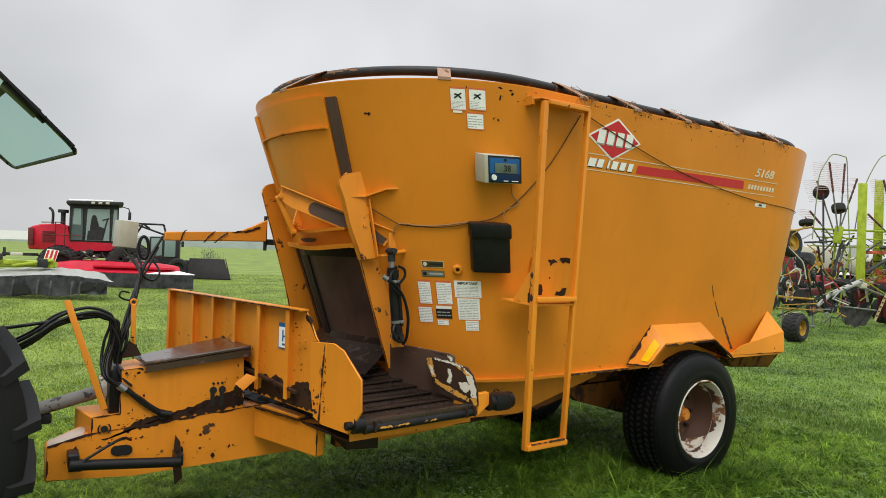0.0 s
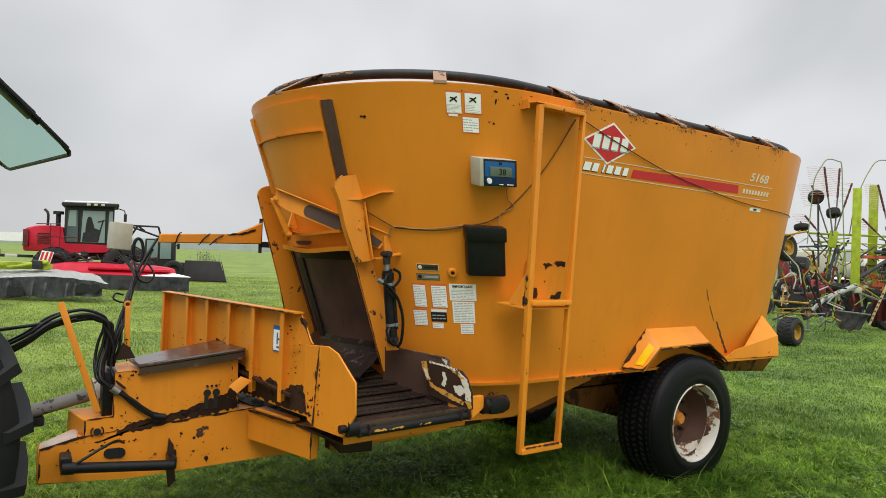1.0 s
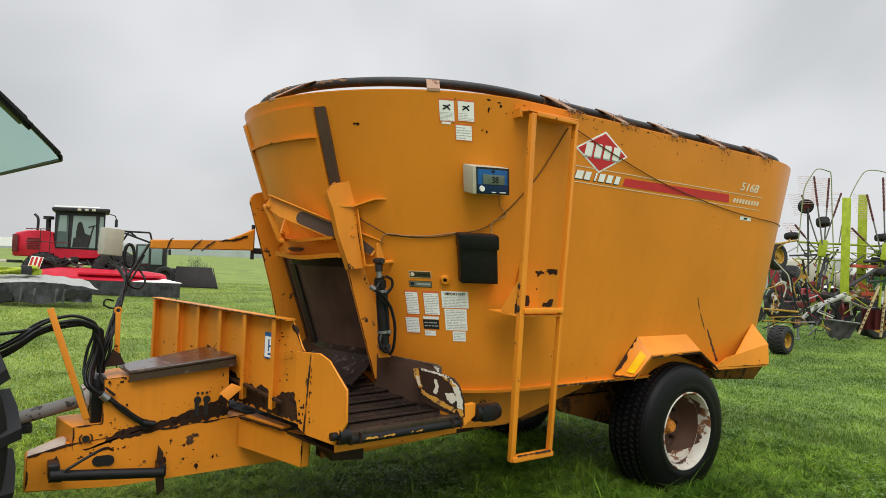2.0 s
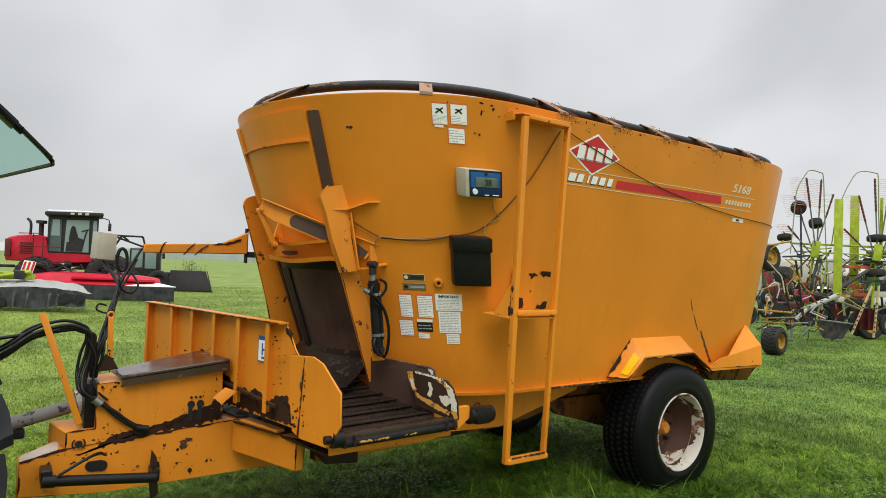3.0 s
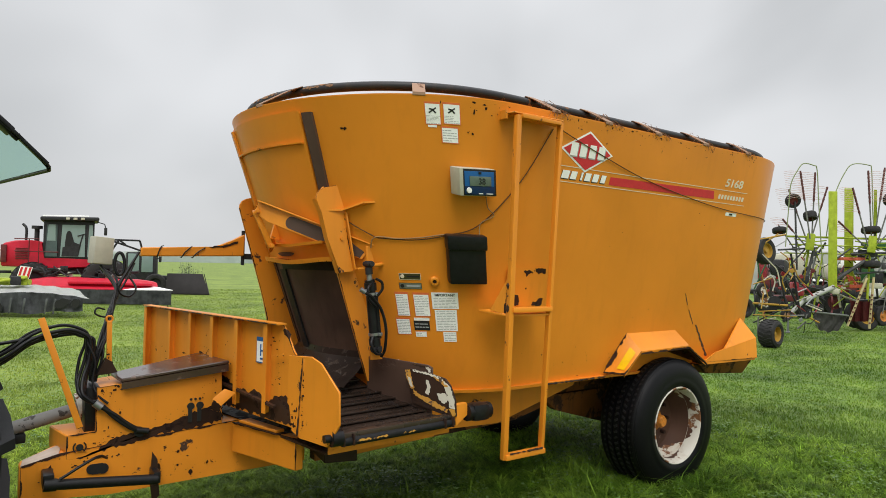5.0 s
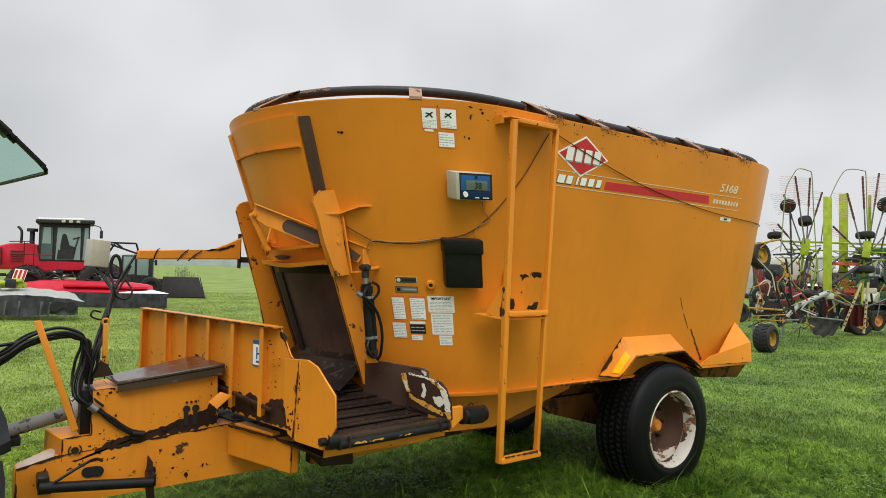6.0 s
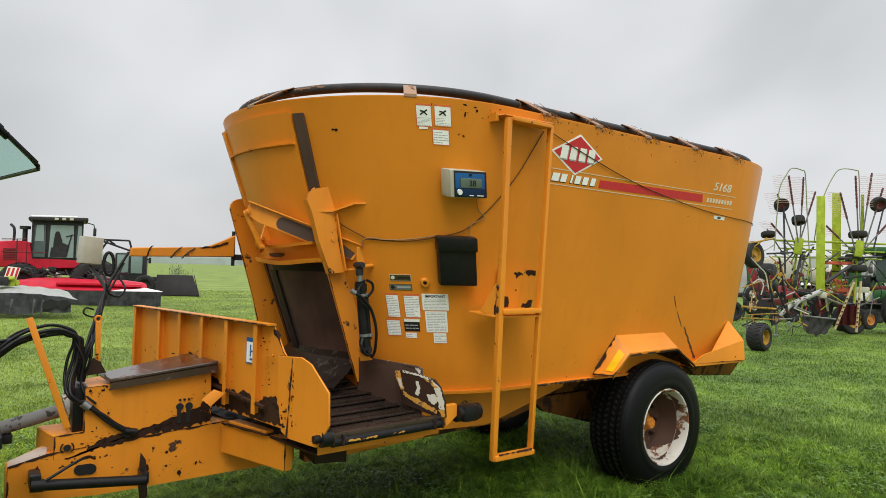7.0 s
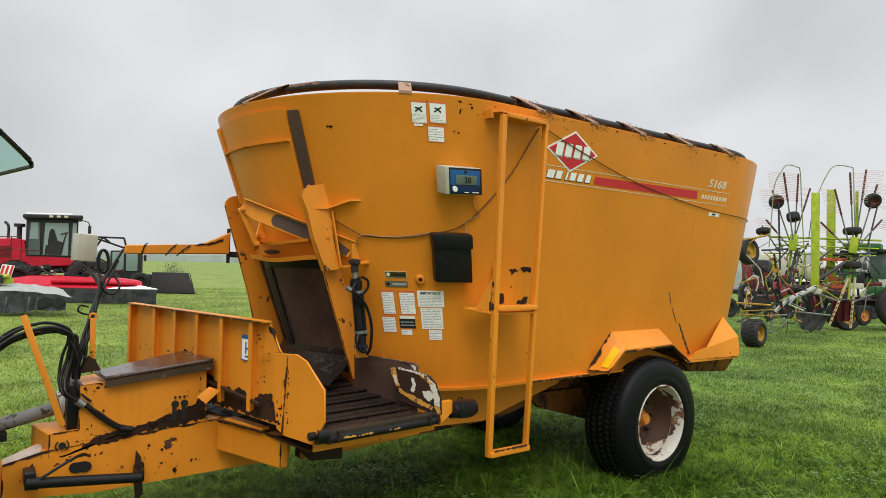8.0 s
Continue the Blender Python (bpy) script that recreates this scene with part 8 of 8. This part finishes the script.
def implement(x, y, w, h, colour, name, label, seed):
    """A parked tillage or hay implement: frame, deck, tines, wheels."""
    V = local((x, y, 0))
    rnd = random.Random(seed)
    im = thing(name, tuple(V(0, 0, 0)), label, "farm machine", "row of parked implements")
    bm = bmesh.new()
    lbox(bm, V, (0, 0, h * 0.55), (w, 0.2, 0.16), 0.03)
    lbox(bm, V, (0, 0.7, h * 0.55), (w, 0.2, 0.16), 0.03)
    lbox(bm, V, (0, 0.35, h * 0.6), (0.25, 1.0, 0.2), 0.03)
    part("frame", bm, M_dark, im)
    for k in range(int(w / 0.35)):
        xx = -w / 2 + 0.2 + 0.35 * k
        bm = bmesh.new()
        tube(bm, curve_pts([V(xx, -0.1, h * 0.55), V(xx + 0.05, -0.3, h * 0.4), V(xx + 0.05, -0.2, h * 0.2), V(xx, -0.3, 0.06)], 4), 0.035, 6)
        part("shank", bm, M_dark if k % 2 else M_maroon, im)
    for k in range(5):
        bm = bmesh.new()
        lbox(bm, V, (rnd.uniform(-w / 2, w / 2), 0.2, h * rnd.uniform(0.6, 0.95)), (rnd.uniform(0.25, 0.8), 0.4, rnd.uniform(0.12, 0.4)), 0.05)
        part("housing", bm, (colour, M_dark, colour, M_maroon, M_armgrey)[k], im)
    for k in range(6):
        bm = bmesh.new()
        xx = rnd.uniform(-w / 2, w / 2)
        tube(bm, [V(xx, 0.3, h * 0.5), V(xx + rnd.uniform(-0.7, 0.7), 0.3, h * rnd.uniform(0.9, 1.3))], 0.03, 6)
        part("stay", bm, (M_dark, colour)[k % 2], im)
    for xx in (-w * 0.42, w * 0.42):
        small_wheel(im, V(xx, -0.4, 0.36), (-0.4, -0.9, 0), 0.36, 0.22, M_dark)


implement(23.5, 12.0, 2.6, 1.7, plain("faded_green", (0.03, 0.10, 0.04), 0.5), "cultivator", "dark green cultivator frame parked on the grass", 2)
implement(26.5, 10.6, 3.4, 1.6, M_maroon, "cultivator", "dark maroon cultivator with curved shanks", 5)
implement(28.5, 9.3, 3.0, 1.9, plain("deep_green", (0.02, 0.09, 0.03), 0.5), "cultivator", "green implement with dark shanks", 8)

def parked(x, y, name, label, parts):
    """A far machine of a few rounded panels and wheels; parts are (right, up, width, height, material, part name)."""
    V = local((x, y, 0))
    im = thing(name, tuple(V(0, 0, 0)), label, "farm machine")
    for k, (u, v, w, h, mt, pn) in enumerate(parts):
        bm = bmesh.new()
        if pn == "wheel":
            bm.free()
            small_wheel(im, V(u, -0.6, v), (-0.5, -0.85, 0.05), h, w, mt)
            continue
        lbox(bm, V, (u, 0.15 * (k % 3), v), (w, 0.7, h), min(w, h) * 0.22, 4 * ((k * 7) % 5 - 2))
        part(pn, bm, mt, im)
    return im


M_sprayer = plain("sprayer_green", (0.035, 0.12, 0.035), 0.45)
parked(26.9, 12.9, "silage_wagon", "white hay machine with black tyres parked behind the rakes", [(0.1, 1.95, 1.9, 1.0, M_beige, "body_panel"), (1.6, 1.7, 1.0, 0.7, M_beige, "side_panel"), (0.2, 1.2, 2.6, 0.25, M_dark, "chassis"), (-1.1, 0.5, 0.3, 0.5, M_rim, "wheel"), (1.2, 0.5, 0.3, 0.5, M_rim, "wheel"), (-1.3, 1.7, 0.4, 0.9, M_dullred, "door_panel")])
parked(16.2, 8.25, "mower_conditioner", "red mower conditioner with dark guards on the grass", [(0.10, 1.78, 0.40, 0.40, M_dark, "guard"), (0.08, 1.60, 0.12, 0.24, M_red, "red_panel"), (0.50, 1.28, 0.14, 0.26, M_red, "red_panel"), (0.66, 1.18, 0.16, 0.2, M_dullred, "red_panel"), (0.2, 1.0, 0.7, 0.14, M_maroon, "rotor_hood"), (-0.25, 0.95, 0.10, 0.26, M_rim, "wheel"), (0.75, 1.50, 0.2, 0.2, M_dark, "gear_housing"), (0.28, 0.62, 0.10, 0.14, M_strap, "wheel")])
parked(27.6, 11.2, "hay_tedder", "green and white hay tedder behind the rakes", [(0.3, 2.1, 1.1, 0.55, M_white, "body_panel"), (1.2, 1.55, 1.4, 0.5, plain("leaf_green_paint", (0.05, 0.16, 0.06), 0.45), "green_panel"), (0.5, 1.25, 2.6, 0.3, M_beige, "cover_panel"), (1.6, 0.9, 1.2, 0.3, M_orred, "red_beam"), (-0.6, 0.55, 0.3, 0.5, M_maroon, "wheel"), (1.5, 0.5, 0.3, 0.5, M_maroon, "wheel"), (-0.4, 1.6, 0.7, 0.6, M_dark, "gear_housing")])
parked(21.85, 8.06, "farm_sprayer", "green and white farm sprayer with a dark cab behind the rakes", [(0.15, 2.52, 1.2, 0.20, M_sprayer, "boom_panel"), (-0.42, 2.24, 0.34, 0.30, M_dark, "gear_housing"), (0.62, 1.95, 0.62, 0.85, M_cabglass, "cab"), (0.62, 2.40, 0.7, 0.09, M_dark, "cab_roof"), (-0.30, 1.62, 0.42, 0.50, M_sprayer, "tank"), (0.12, 1.55, 0.26, 0.36, M_dark, "engine_housing"), (0.75, 1.16, 0.9, 0.30, M_sprayer, "hood"), (-0.02, 1.12, 0.50, 0.30, M_white, "side_panel"), (0.3, 0.80, 1.9, 0.16, M_dark, "chassis"), (1.15, 0.72, 0.3, 0.62, M_yel, "wheel"), (-0.35, 0.42, 0.24, 0.42, M_yel, "wheel")])

# ---- sales tent and green tractor far behind ----
V = local((68.0, 30.5, 0))
bm = bmesh.new()
pts = [(-16, 0.0), (22, 0.0), (22, 3.0), (3, 4.0), (-16, 3.0)]
plate(bm, [V(x, 0, z) for x, z in pts], V.away * 10)
tent = part("white_tent", bm, plain("white_canvas", (0.40, 0.40, 0.39), 0.7, 0, 0.3, 0.25))
tagged(tent, "long pale tent far behind the machines", "tent", kind="structure")
V = local((40.0, 17.0, 0))
gt = thing("green_tractor", tuple(V(0, 0, 0)), "dark green tractor half hidden behind the rakes", "tractor")
bm = bmesh.new()
lbox(bm, V, (0, 0, 1.3), (2.4, 1.0, 0.8), 0.1)
part("hood", bm, plain("tractor_green", (0.02, 0.12, 0.03), 0.4), gt)
bm = bmesh.new()
lbox(bm, V, (1.7, 0, 2.2), (1.3, 1.2, 1.2), 0.1)
part("cab", bm, M_cabglass, gt)
bm = bmesh.new()
lbox(bm, V, (1.7, 0, 2.85), (1.5, 1.4, 0.16), 0.05)
part("cab_roof", bm, M_dark, gt)
small_wheel(gt, V(1.7, -0.8, 0.8), (-0.4, -0.9, 0), 0.8, 0.45, M_yel, tread=True)
small_wheel(gt, V(-0.8, -0.8, 0.55), (-0.4, -0.9, 0), 0.55, 0.35, M_yel)

# ---- far edge of the field ----
def far_strip(name, dist, height, b0, b1, material, label, rough_=0.25, seed=1):
    rnd = random.Random(seed)
    bm = bmesh.new()
    n = 160
    lo, hi = [], []
    for k in range(n + 1):
        b = radians(b0 + (b1 - b0) * k / n)
        p = Vector((math.cos(b) * dist, math.sin(b) * dist, 0))
        lo.append(bm.verts.new(p))
        hi.append(bm.verts.new(p + Vector((0, 0, height * (1 + rough_ * (rnd.random() - 0.5))))))
    for k in range(n):
        bm.faces.new((lo[k], lo[k + 1], hi[k + 1], hi[k]))
    tagged(part(name, bm, material), label, "backdrop", kind="structure")


# both strips carry the haze of distance in their pale colour
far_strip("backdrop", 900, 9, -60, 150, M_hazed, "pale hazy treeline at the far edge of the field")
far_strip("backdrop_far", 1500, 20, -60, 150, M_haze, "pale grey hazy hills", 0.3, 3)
V = local((26, 420, 0))
bm = bmesh.new()
lbox(bm, V, (-42, 0, 4.5), (60, 12, 5), 0.0)
lbox(bm, V, (-130, 0, 4.5), (60, 12, 4), 0.0)
barn = part("far_shed", bm, plain("white_sheet", (0.8, 0.8, 0.82), 0.6))
tagged(barn, "long white shed on the far horizon", "building", kind="structure")

# ---- ground and grass ----
def let_through(n, l, b, col):
    """Thin leaves: part of the light passes to the other side."""
    tr_, mix_ = n.new("ShaderNodeBsdfTranslucent"), n.new("ShaderNodeMixShader")
    mix_.inputs[0].default_value = 0.5
    l.new(col, tr_.inputs["Color"])
    l.new(b.outputs[0], mix_.inputs[1])
    l.new(tr_.outputs[0], mix_.inputs[2])
    l.new(mix_.outputs[0], n["Material Output"].inputs["Surface"])


def grass_mat(name, blade, spread=0.4):
    m, n, l, b = mat_new(name)
    g = n.new("ShaderNodeNewGeometry")
    pos = g.outputs["Position"]
    a = noise_of(n, l, pos, 0.9, 6, 0.65)
    c = noise_of(n, l, pos, 5.0, 6, 0.65)
    r = ramp(n, 0.34, (0.048, 0.104, 0.012), 0.62, (0.140, 0.235, 0.034))
    l.new(a, r.inputs[0])
    big = noise_of(n, l, pos, 0.16, 5, 0.6)
    # the field is drier away from the wagon's ladder side
    xyz = n.new("ShaderNodeSeparateXYZ")
    l.new(pos, xyz.inputs[0])
    mr = n.new("ShaderNodeMapRange")
    mr.interpolation_type = "SMOOTHSTEP"
    for key_, val_ in (("From Min", 0.5), ("From Max", 7.0), ("To Min", -0.05), ("To Max", 0.125)):
        mr.inputs[key_].default_value = val_
    l.new(calc(n, l, "SUBTRACT", xyz.outputs[1], calc(n, l, "MULTIPLY", xyz.outputs[0], 0.7)), mr.inputs["Value"])
    dry = mr.outputs[0]
    r2 = ramp(n, 0.40, (0, 0, 0), 0.66, (0.75, 0.75, 0.75))
    l.new(calc(n, l, "ADD", calc(n, l, "MULTIPLY", c, 0.55), calc(n, l, "ADD", calc(n, l, "MULTIPLY", big, 0.45), dry)), r2.inputs[0])
    col = mixed(n, l, r2.outputs[0], r.outputs[0], (0.225, 0.285, 0.062))
    mid = noise_of(n, l, pos, 0.42, 6, 0.62, 0.6)
    rm_ = ramp(n, 0.36, (0.66, 0.72, 0.64), 0.62, (1.24, 1.22, 1.05))
    l.new(mid, rm_.inputs[0])
    mm_ = n.new("ShaderNodeMix")
    mm_.data_type, mm_.blend_type = "RGBA", "MULTIPLY"
    mm_.inputs[0].default_value = 1.0
    l.new(col, mm_.inputs[6])
    l.new(rm_.outputs[0], mm_.inputs[7])
    col = mm_.outputs[2]
    if blade:
        tuft = noise_of(n, l, pos, 11.0, 4, 0.6, 0.4)
        lo_, hi_ = (0.90, 2.35) if spread > 0.4 else (0.95, 1.35)
        rt_ = ramp(n, 0.38, (lo_, lo_ * 1.08, lo_), 0.60, (hi_, hi_ * 0.97, hi_ * 0.85))
        l.new(tuft, rt_.inputs[0])
        mt_ = n.new("ShaderNodeMix")
        mt_.data_type, mt_.blend_type = "RGBA", "MULTIPLY"
        mt_.inputs[0].default_value = 1.0
        l.new(col, mt_.inputs[6])
        l.new(rt_.outputs[0], mt_.inputs[7])
        col = mt_.outputs[2]
        r3 = ramp(n, 0.0, (1 - spread, 1 - spread * 0.92, 1 - spread * 1.05), 1.0, (1 + spread * 0.95, 1 + spread * 0.85, 1 + spread * 0.5))
        l.new(g.outputs["Random Per Island"], r3.inputs[0])
        mul = n.new("ShaderNodeMix")
        mul.data_type, mul.blend_type = "RGBA", "MULTIPLY"
        mul.inputs[0].default_value = 1.0
        l.new(col, mul.inputs[6])
        l.new(r3.outputs[0], mul.inputs[7])
        col = mul.outputs[2]
        b.inputs["Roughness"].default_value = 0.55
        # thin blades pass light on: shade them mostly as the sward
        up_, add_ = n.new("ShaderNodeVectorMath"), n.new("ShaderNodeVectorMath")
        up_.operation, add_.operation = "SCALE", "ADD"
        up_.inputs["Scale"].default_value = 0.85
        l.new(g.outputs["Normal"], up_.inputs[0])
        l.new(up_.outputs[0], add_.inputs[0])
        add_.inputs[1].default_value = (0, 0, 0.8)
        nz = n.new("ShaderNodeVectorMath")
        nz.operation = "NORMALIZE"
        l.new(add_.outputs[0], nz.inputs[0])
        l.new(nz.outputs[0], b.inputs["Normal"])
        b.inputs["Specular IOR Level"].default_value = 0.2
    else:
        f = calc(n, l, "ADD", calc(n, l, "MULTIPLY", noise_of(n, l, pos, 60, 6, 0.7), 0.5), calc(n, l, "MULTIPLY", noise_of(n, l, pos, 7.0, 5, 0.65), 0.5))
        r4 = ramp(n, 0.36, (0.50, 0.54, 0.44), 0.62, (1.25, 1.22, 1.08))
        l.new(f, r4.inputs[0])
        mul = n.new("ShaderNodeMix")
        mul.data_type, mul.blend_type = "RGBA", "MULTIPLY"
        mul.inputs[0].default_value = 1.0
        l.new(col, mul.inputs[6])
        l.new(r4.outputs[0], mul.inputs[7])
        col = mul.outputs[2]
        b.inputs["Roughness"].default_value = 0.9
        bp = n.new("ShaderNodeBump")
        bp.inputs["Strength"].default_value, bp.inputs["Distance"].default_value = 0.6, 0.012
        l.new(f, bp.inputs["Height"])
        l.new(bp.outputs[0], b.inputs["Normal"])
    l.new(col, b.inputs["Base Color"])
    if blade:
        let_through(n, l, b, col)
    return m


bm = bmesh.new()
radii = [0.0, 2, 4, 7, 11, 16, 24, 40, 80, 200, 600, 1600, 4500]
ringv = []
for r in radii:
    if r == 0:
        ringv.append([bm.verts.new((0, 0, 0))])
    else:
        ringv.append([bm.verts.new((r * math.cos(a), r * math.sin(a), 0)) for a in np.linspace(0, 2 * math.pi, 48, endpoint=False)])
for k in range(48):
    bm.faces.new((ringv[0][0], ringv[1][k], ringv[1][(k + 1) % 48]))
for a, b in zip(ringv[1:], ringv[2:]):
    for k in range(48):
        bm.faces.new((a[k], b[k], b[(k + 1) % 48], a[(k + 1) % 48]))
tagged(part("ground", bm, grass_mat("field_grass", False)), "green mown grass field reaching the horizon", "ground", kind="structure")


def grass(n, seed, r0, r1, spread, b0=12, b1=100):
    """Blades of grass on the field round the machines, thinner with distance."""
    g = np.random.default_rng(seed)
    u = g.random(n)
    r = r0 * (r1 / r0) ** (u ** 0.95)
    b = np.radians(b0 + (b1 - b0) * g.random(n) + 7 * g.normal(size=n) * (g.random(n) < 0.3))
    x, y = r * np.cos(b), r * np.sin(b)
    patchy = 0.55 + 0.45 * np.sin(x * 0.9 + 1.7 * np.sin(y * 0.7)) * np.sin(y * 1.1 + 1.3 * np.sin(x * 0.8))
    clump = 0.5 + 0.5 * np.sin(x * 3.1 + np.sin(y * 2.3) * 2) * np.sin(y * 2.7 + np.sin(x * 1.9) * 2)
    tuft = np.clip(np.sin(x * 9.1 + 3 * np.sin(y * 4.3)) * np.sin(y * 8.3 + 3 * np.sin(x * 5.1)), 0, 1)
    h = (0.024 + 0.05 * g.random(n) ** 2 + 0.05 * clump * g.random(n) + 0.075 * tuft * g.random(n)) * (0.65 + 0.6 * patchy)
    h = np.where(g.random(n) < 0.004, h + 0.10 + 0.08 * g.random(n), h)
    under = np.exp(-(((x - 4.3) / 1.0) ** 2 + ((y - 3.0) / 0.6) ** 2))
    h = h * (np.clip(1.12 - r / 16, 0.42, 1) + 0.8 * under)
    w = (0.0018 + 0.0018 * g.random(n)) * (0.8 + r * 0.15)
    az = g.random(n) * 2 * np.pi
    lean = h * (0.6 + 2.0 * g.random(n) ** 1.3) * (1.0 if spread > 0.4 else 0.45)
    h = h * 0.86
    dx, dy = np.cos(az), np.sin(az)
    z0 = np.zeros(n)
    v = np.empty((n, 5, 3))
    v[:, 0] = np.stack([x - dy * w, y + dx * w, z0 - 0.01], 1)
    v[:, 1] = np.stack([x + dy * w, y - dx * w, z0 - 0.01], 1)
    mx, my = x + dx * lean * 0.35, y + dy * lean * 0.35
    v[:, 2] = np.stack([mx + dy * w * 0.8, my - dx * w * 0.8, h * 0.62], 1)
    v[:, 3] = np.stack([mx - dy * w * 0.8, my + dx * w * 0.8, h * 0.62], 1)
    v[:, 4] = np.stack([x + dx * lean, y + dy * lean, h], 1)
    i = np.arange(n)[:, None] * 5
    faces = np.concatenate([i + [0, 1, 2], i + [0, 2, 3], i + [3, 2, 4]])
    me = bpy.data.meshes.new("grass")
    me.from_pydata(v.reshape(-1, 3), [], faces)
    me.materials.append(grass_mat("grass_blades", True, spread))
    return tagged(new("grass", me), "dense green grass with clover and dry patches", "grass", kind="stuff")


grass(400000, 5, 1.9, 7.2, 0.55)
grass(280000, 6, 6.6, 40.0, 0.22)
grass(90000, 7, 0.5, 9.0, 0.45, -180, 180)


def clover(n, seed):
    """Small flat leaves between the grass, in patches."""
    g = np.random.default_rng(seed)
    r = 2.0 * 6.0 ** g.random(n)
    b = np.radians(12 + 88 * g.random(n))
    x, y = r * np.cos(b), r * np.sin(b)
    keep = np.sin(x * 1.7 + 2 * np.sin(y * 1.3)) * np.sin(y * 1.9 + 1.5 * np.sin(x * 1.1)) > 0.05
    x, y, r = x[keep], y[keep], r[keep]
    n = len(x)
    s = (0.007 + 0.007 * g.random(n)) * (0.8 + 0.08 * r)
    a = g.random(n) * 2 * np.pi
    z = 0.03 + 0.045 * g.random(n)
    v = np.empty((n, 4, 3))
    for k, (fx, fy, tilt) in enumerate(((-1, 0, 0.2), (0, -0.8, -0.2), (1, 0, 0.35), (0, 0.8, -0.1))):
        v[:, k] = np.stack([x + s * (fx * np.cos(a) - fy * np.sin(a)), y + s * (fx * np.sin(a) + fy * np.cos(a)), z + s * tilt * (g.random(n) * 2 - 0.6)], 1)
    me = bpy.data.meshes.new("clover")
    me.from_pydata(v.reshape(-1, 3), [], np.arange(n * 4).reshape(-1, 4))
    me.materials.append(plain("clover_green", (0.13, 0.23, 0.06), 0.5, 0, 0.35, 3))
    return tagged(new("clover", me), "low clover leaves among the grass", "grass", kind="stuff")


clover(36000, 8)
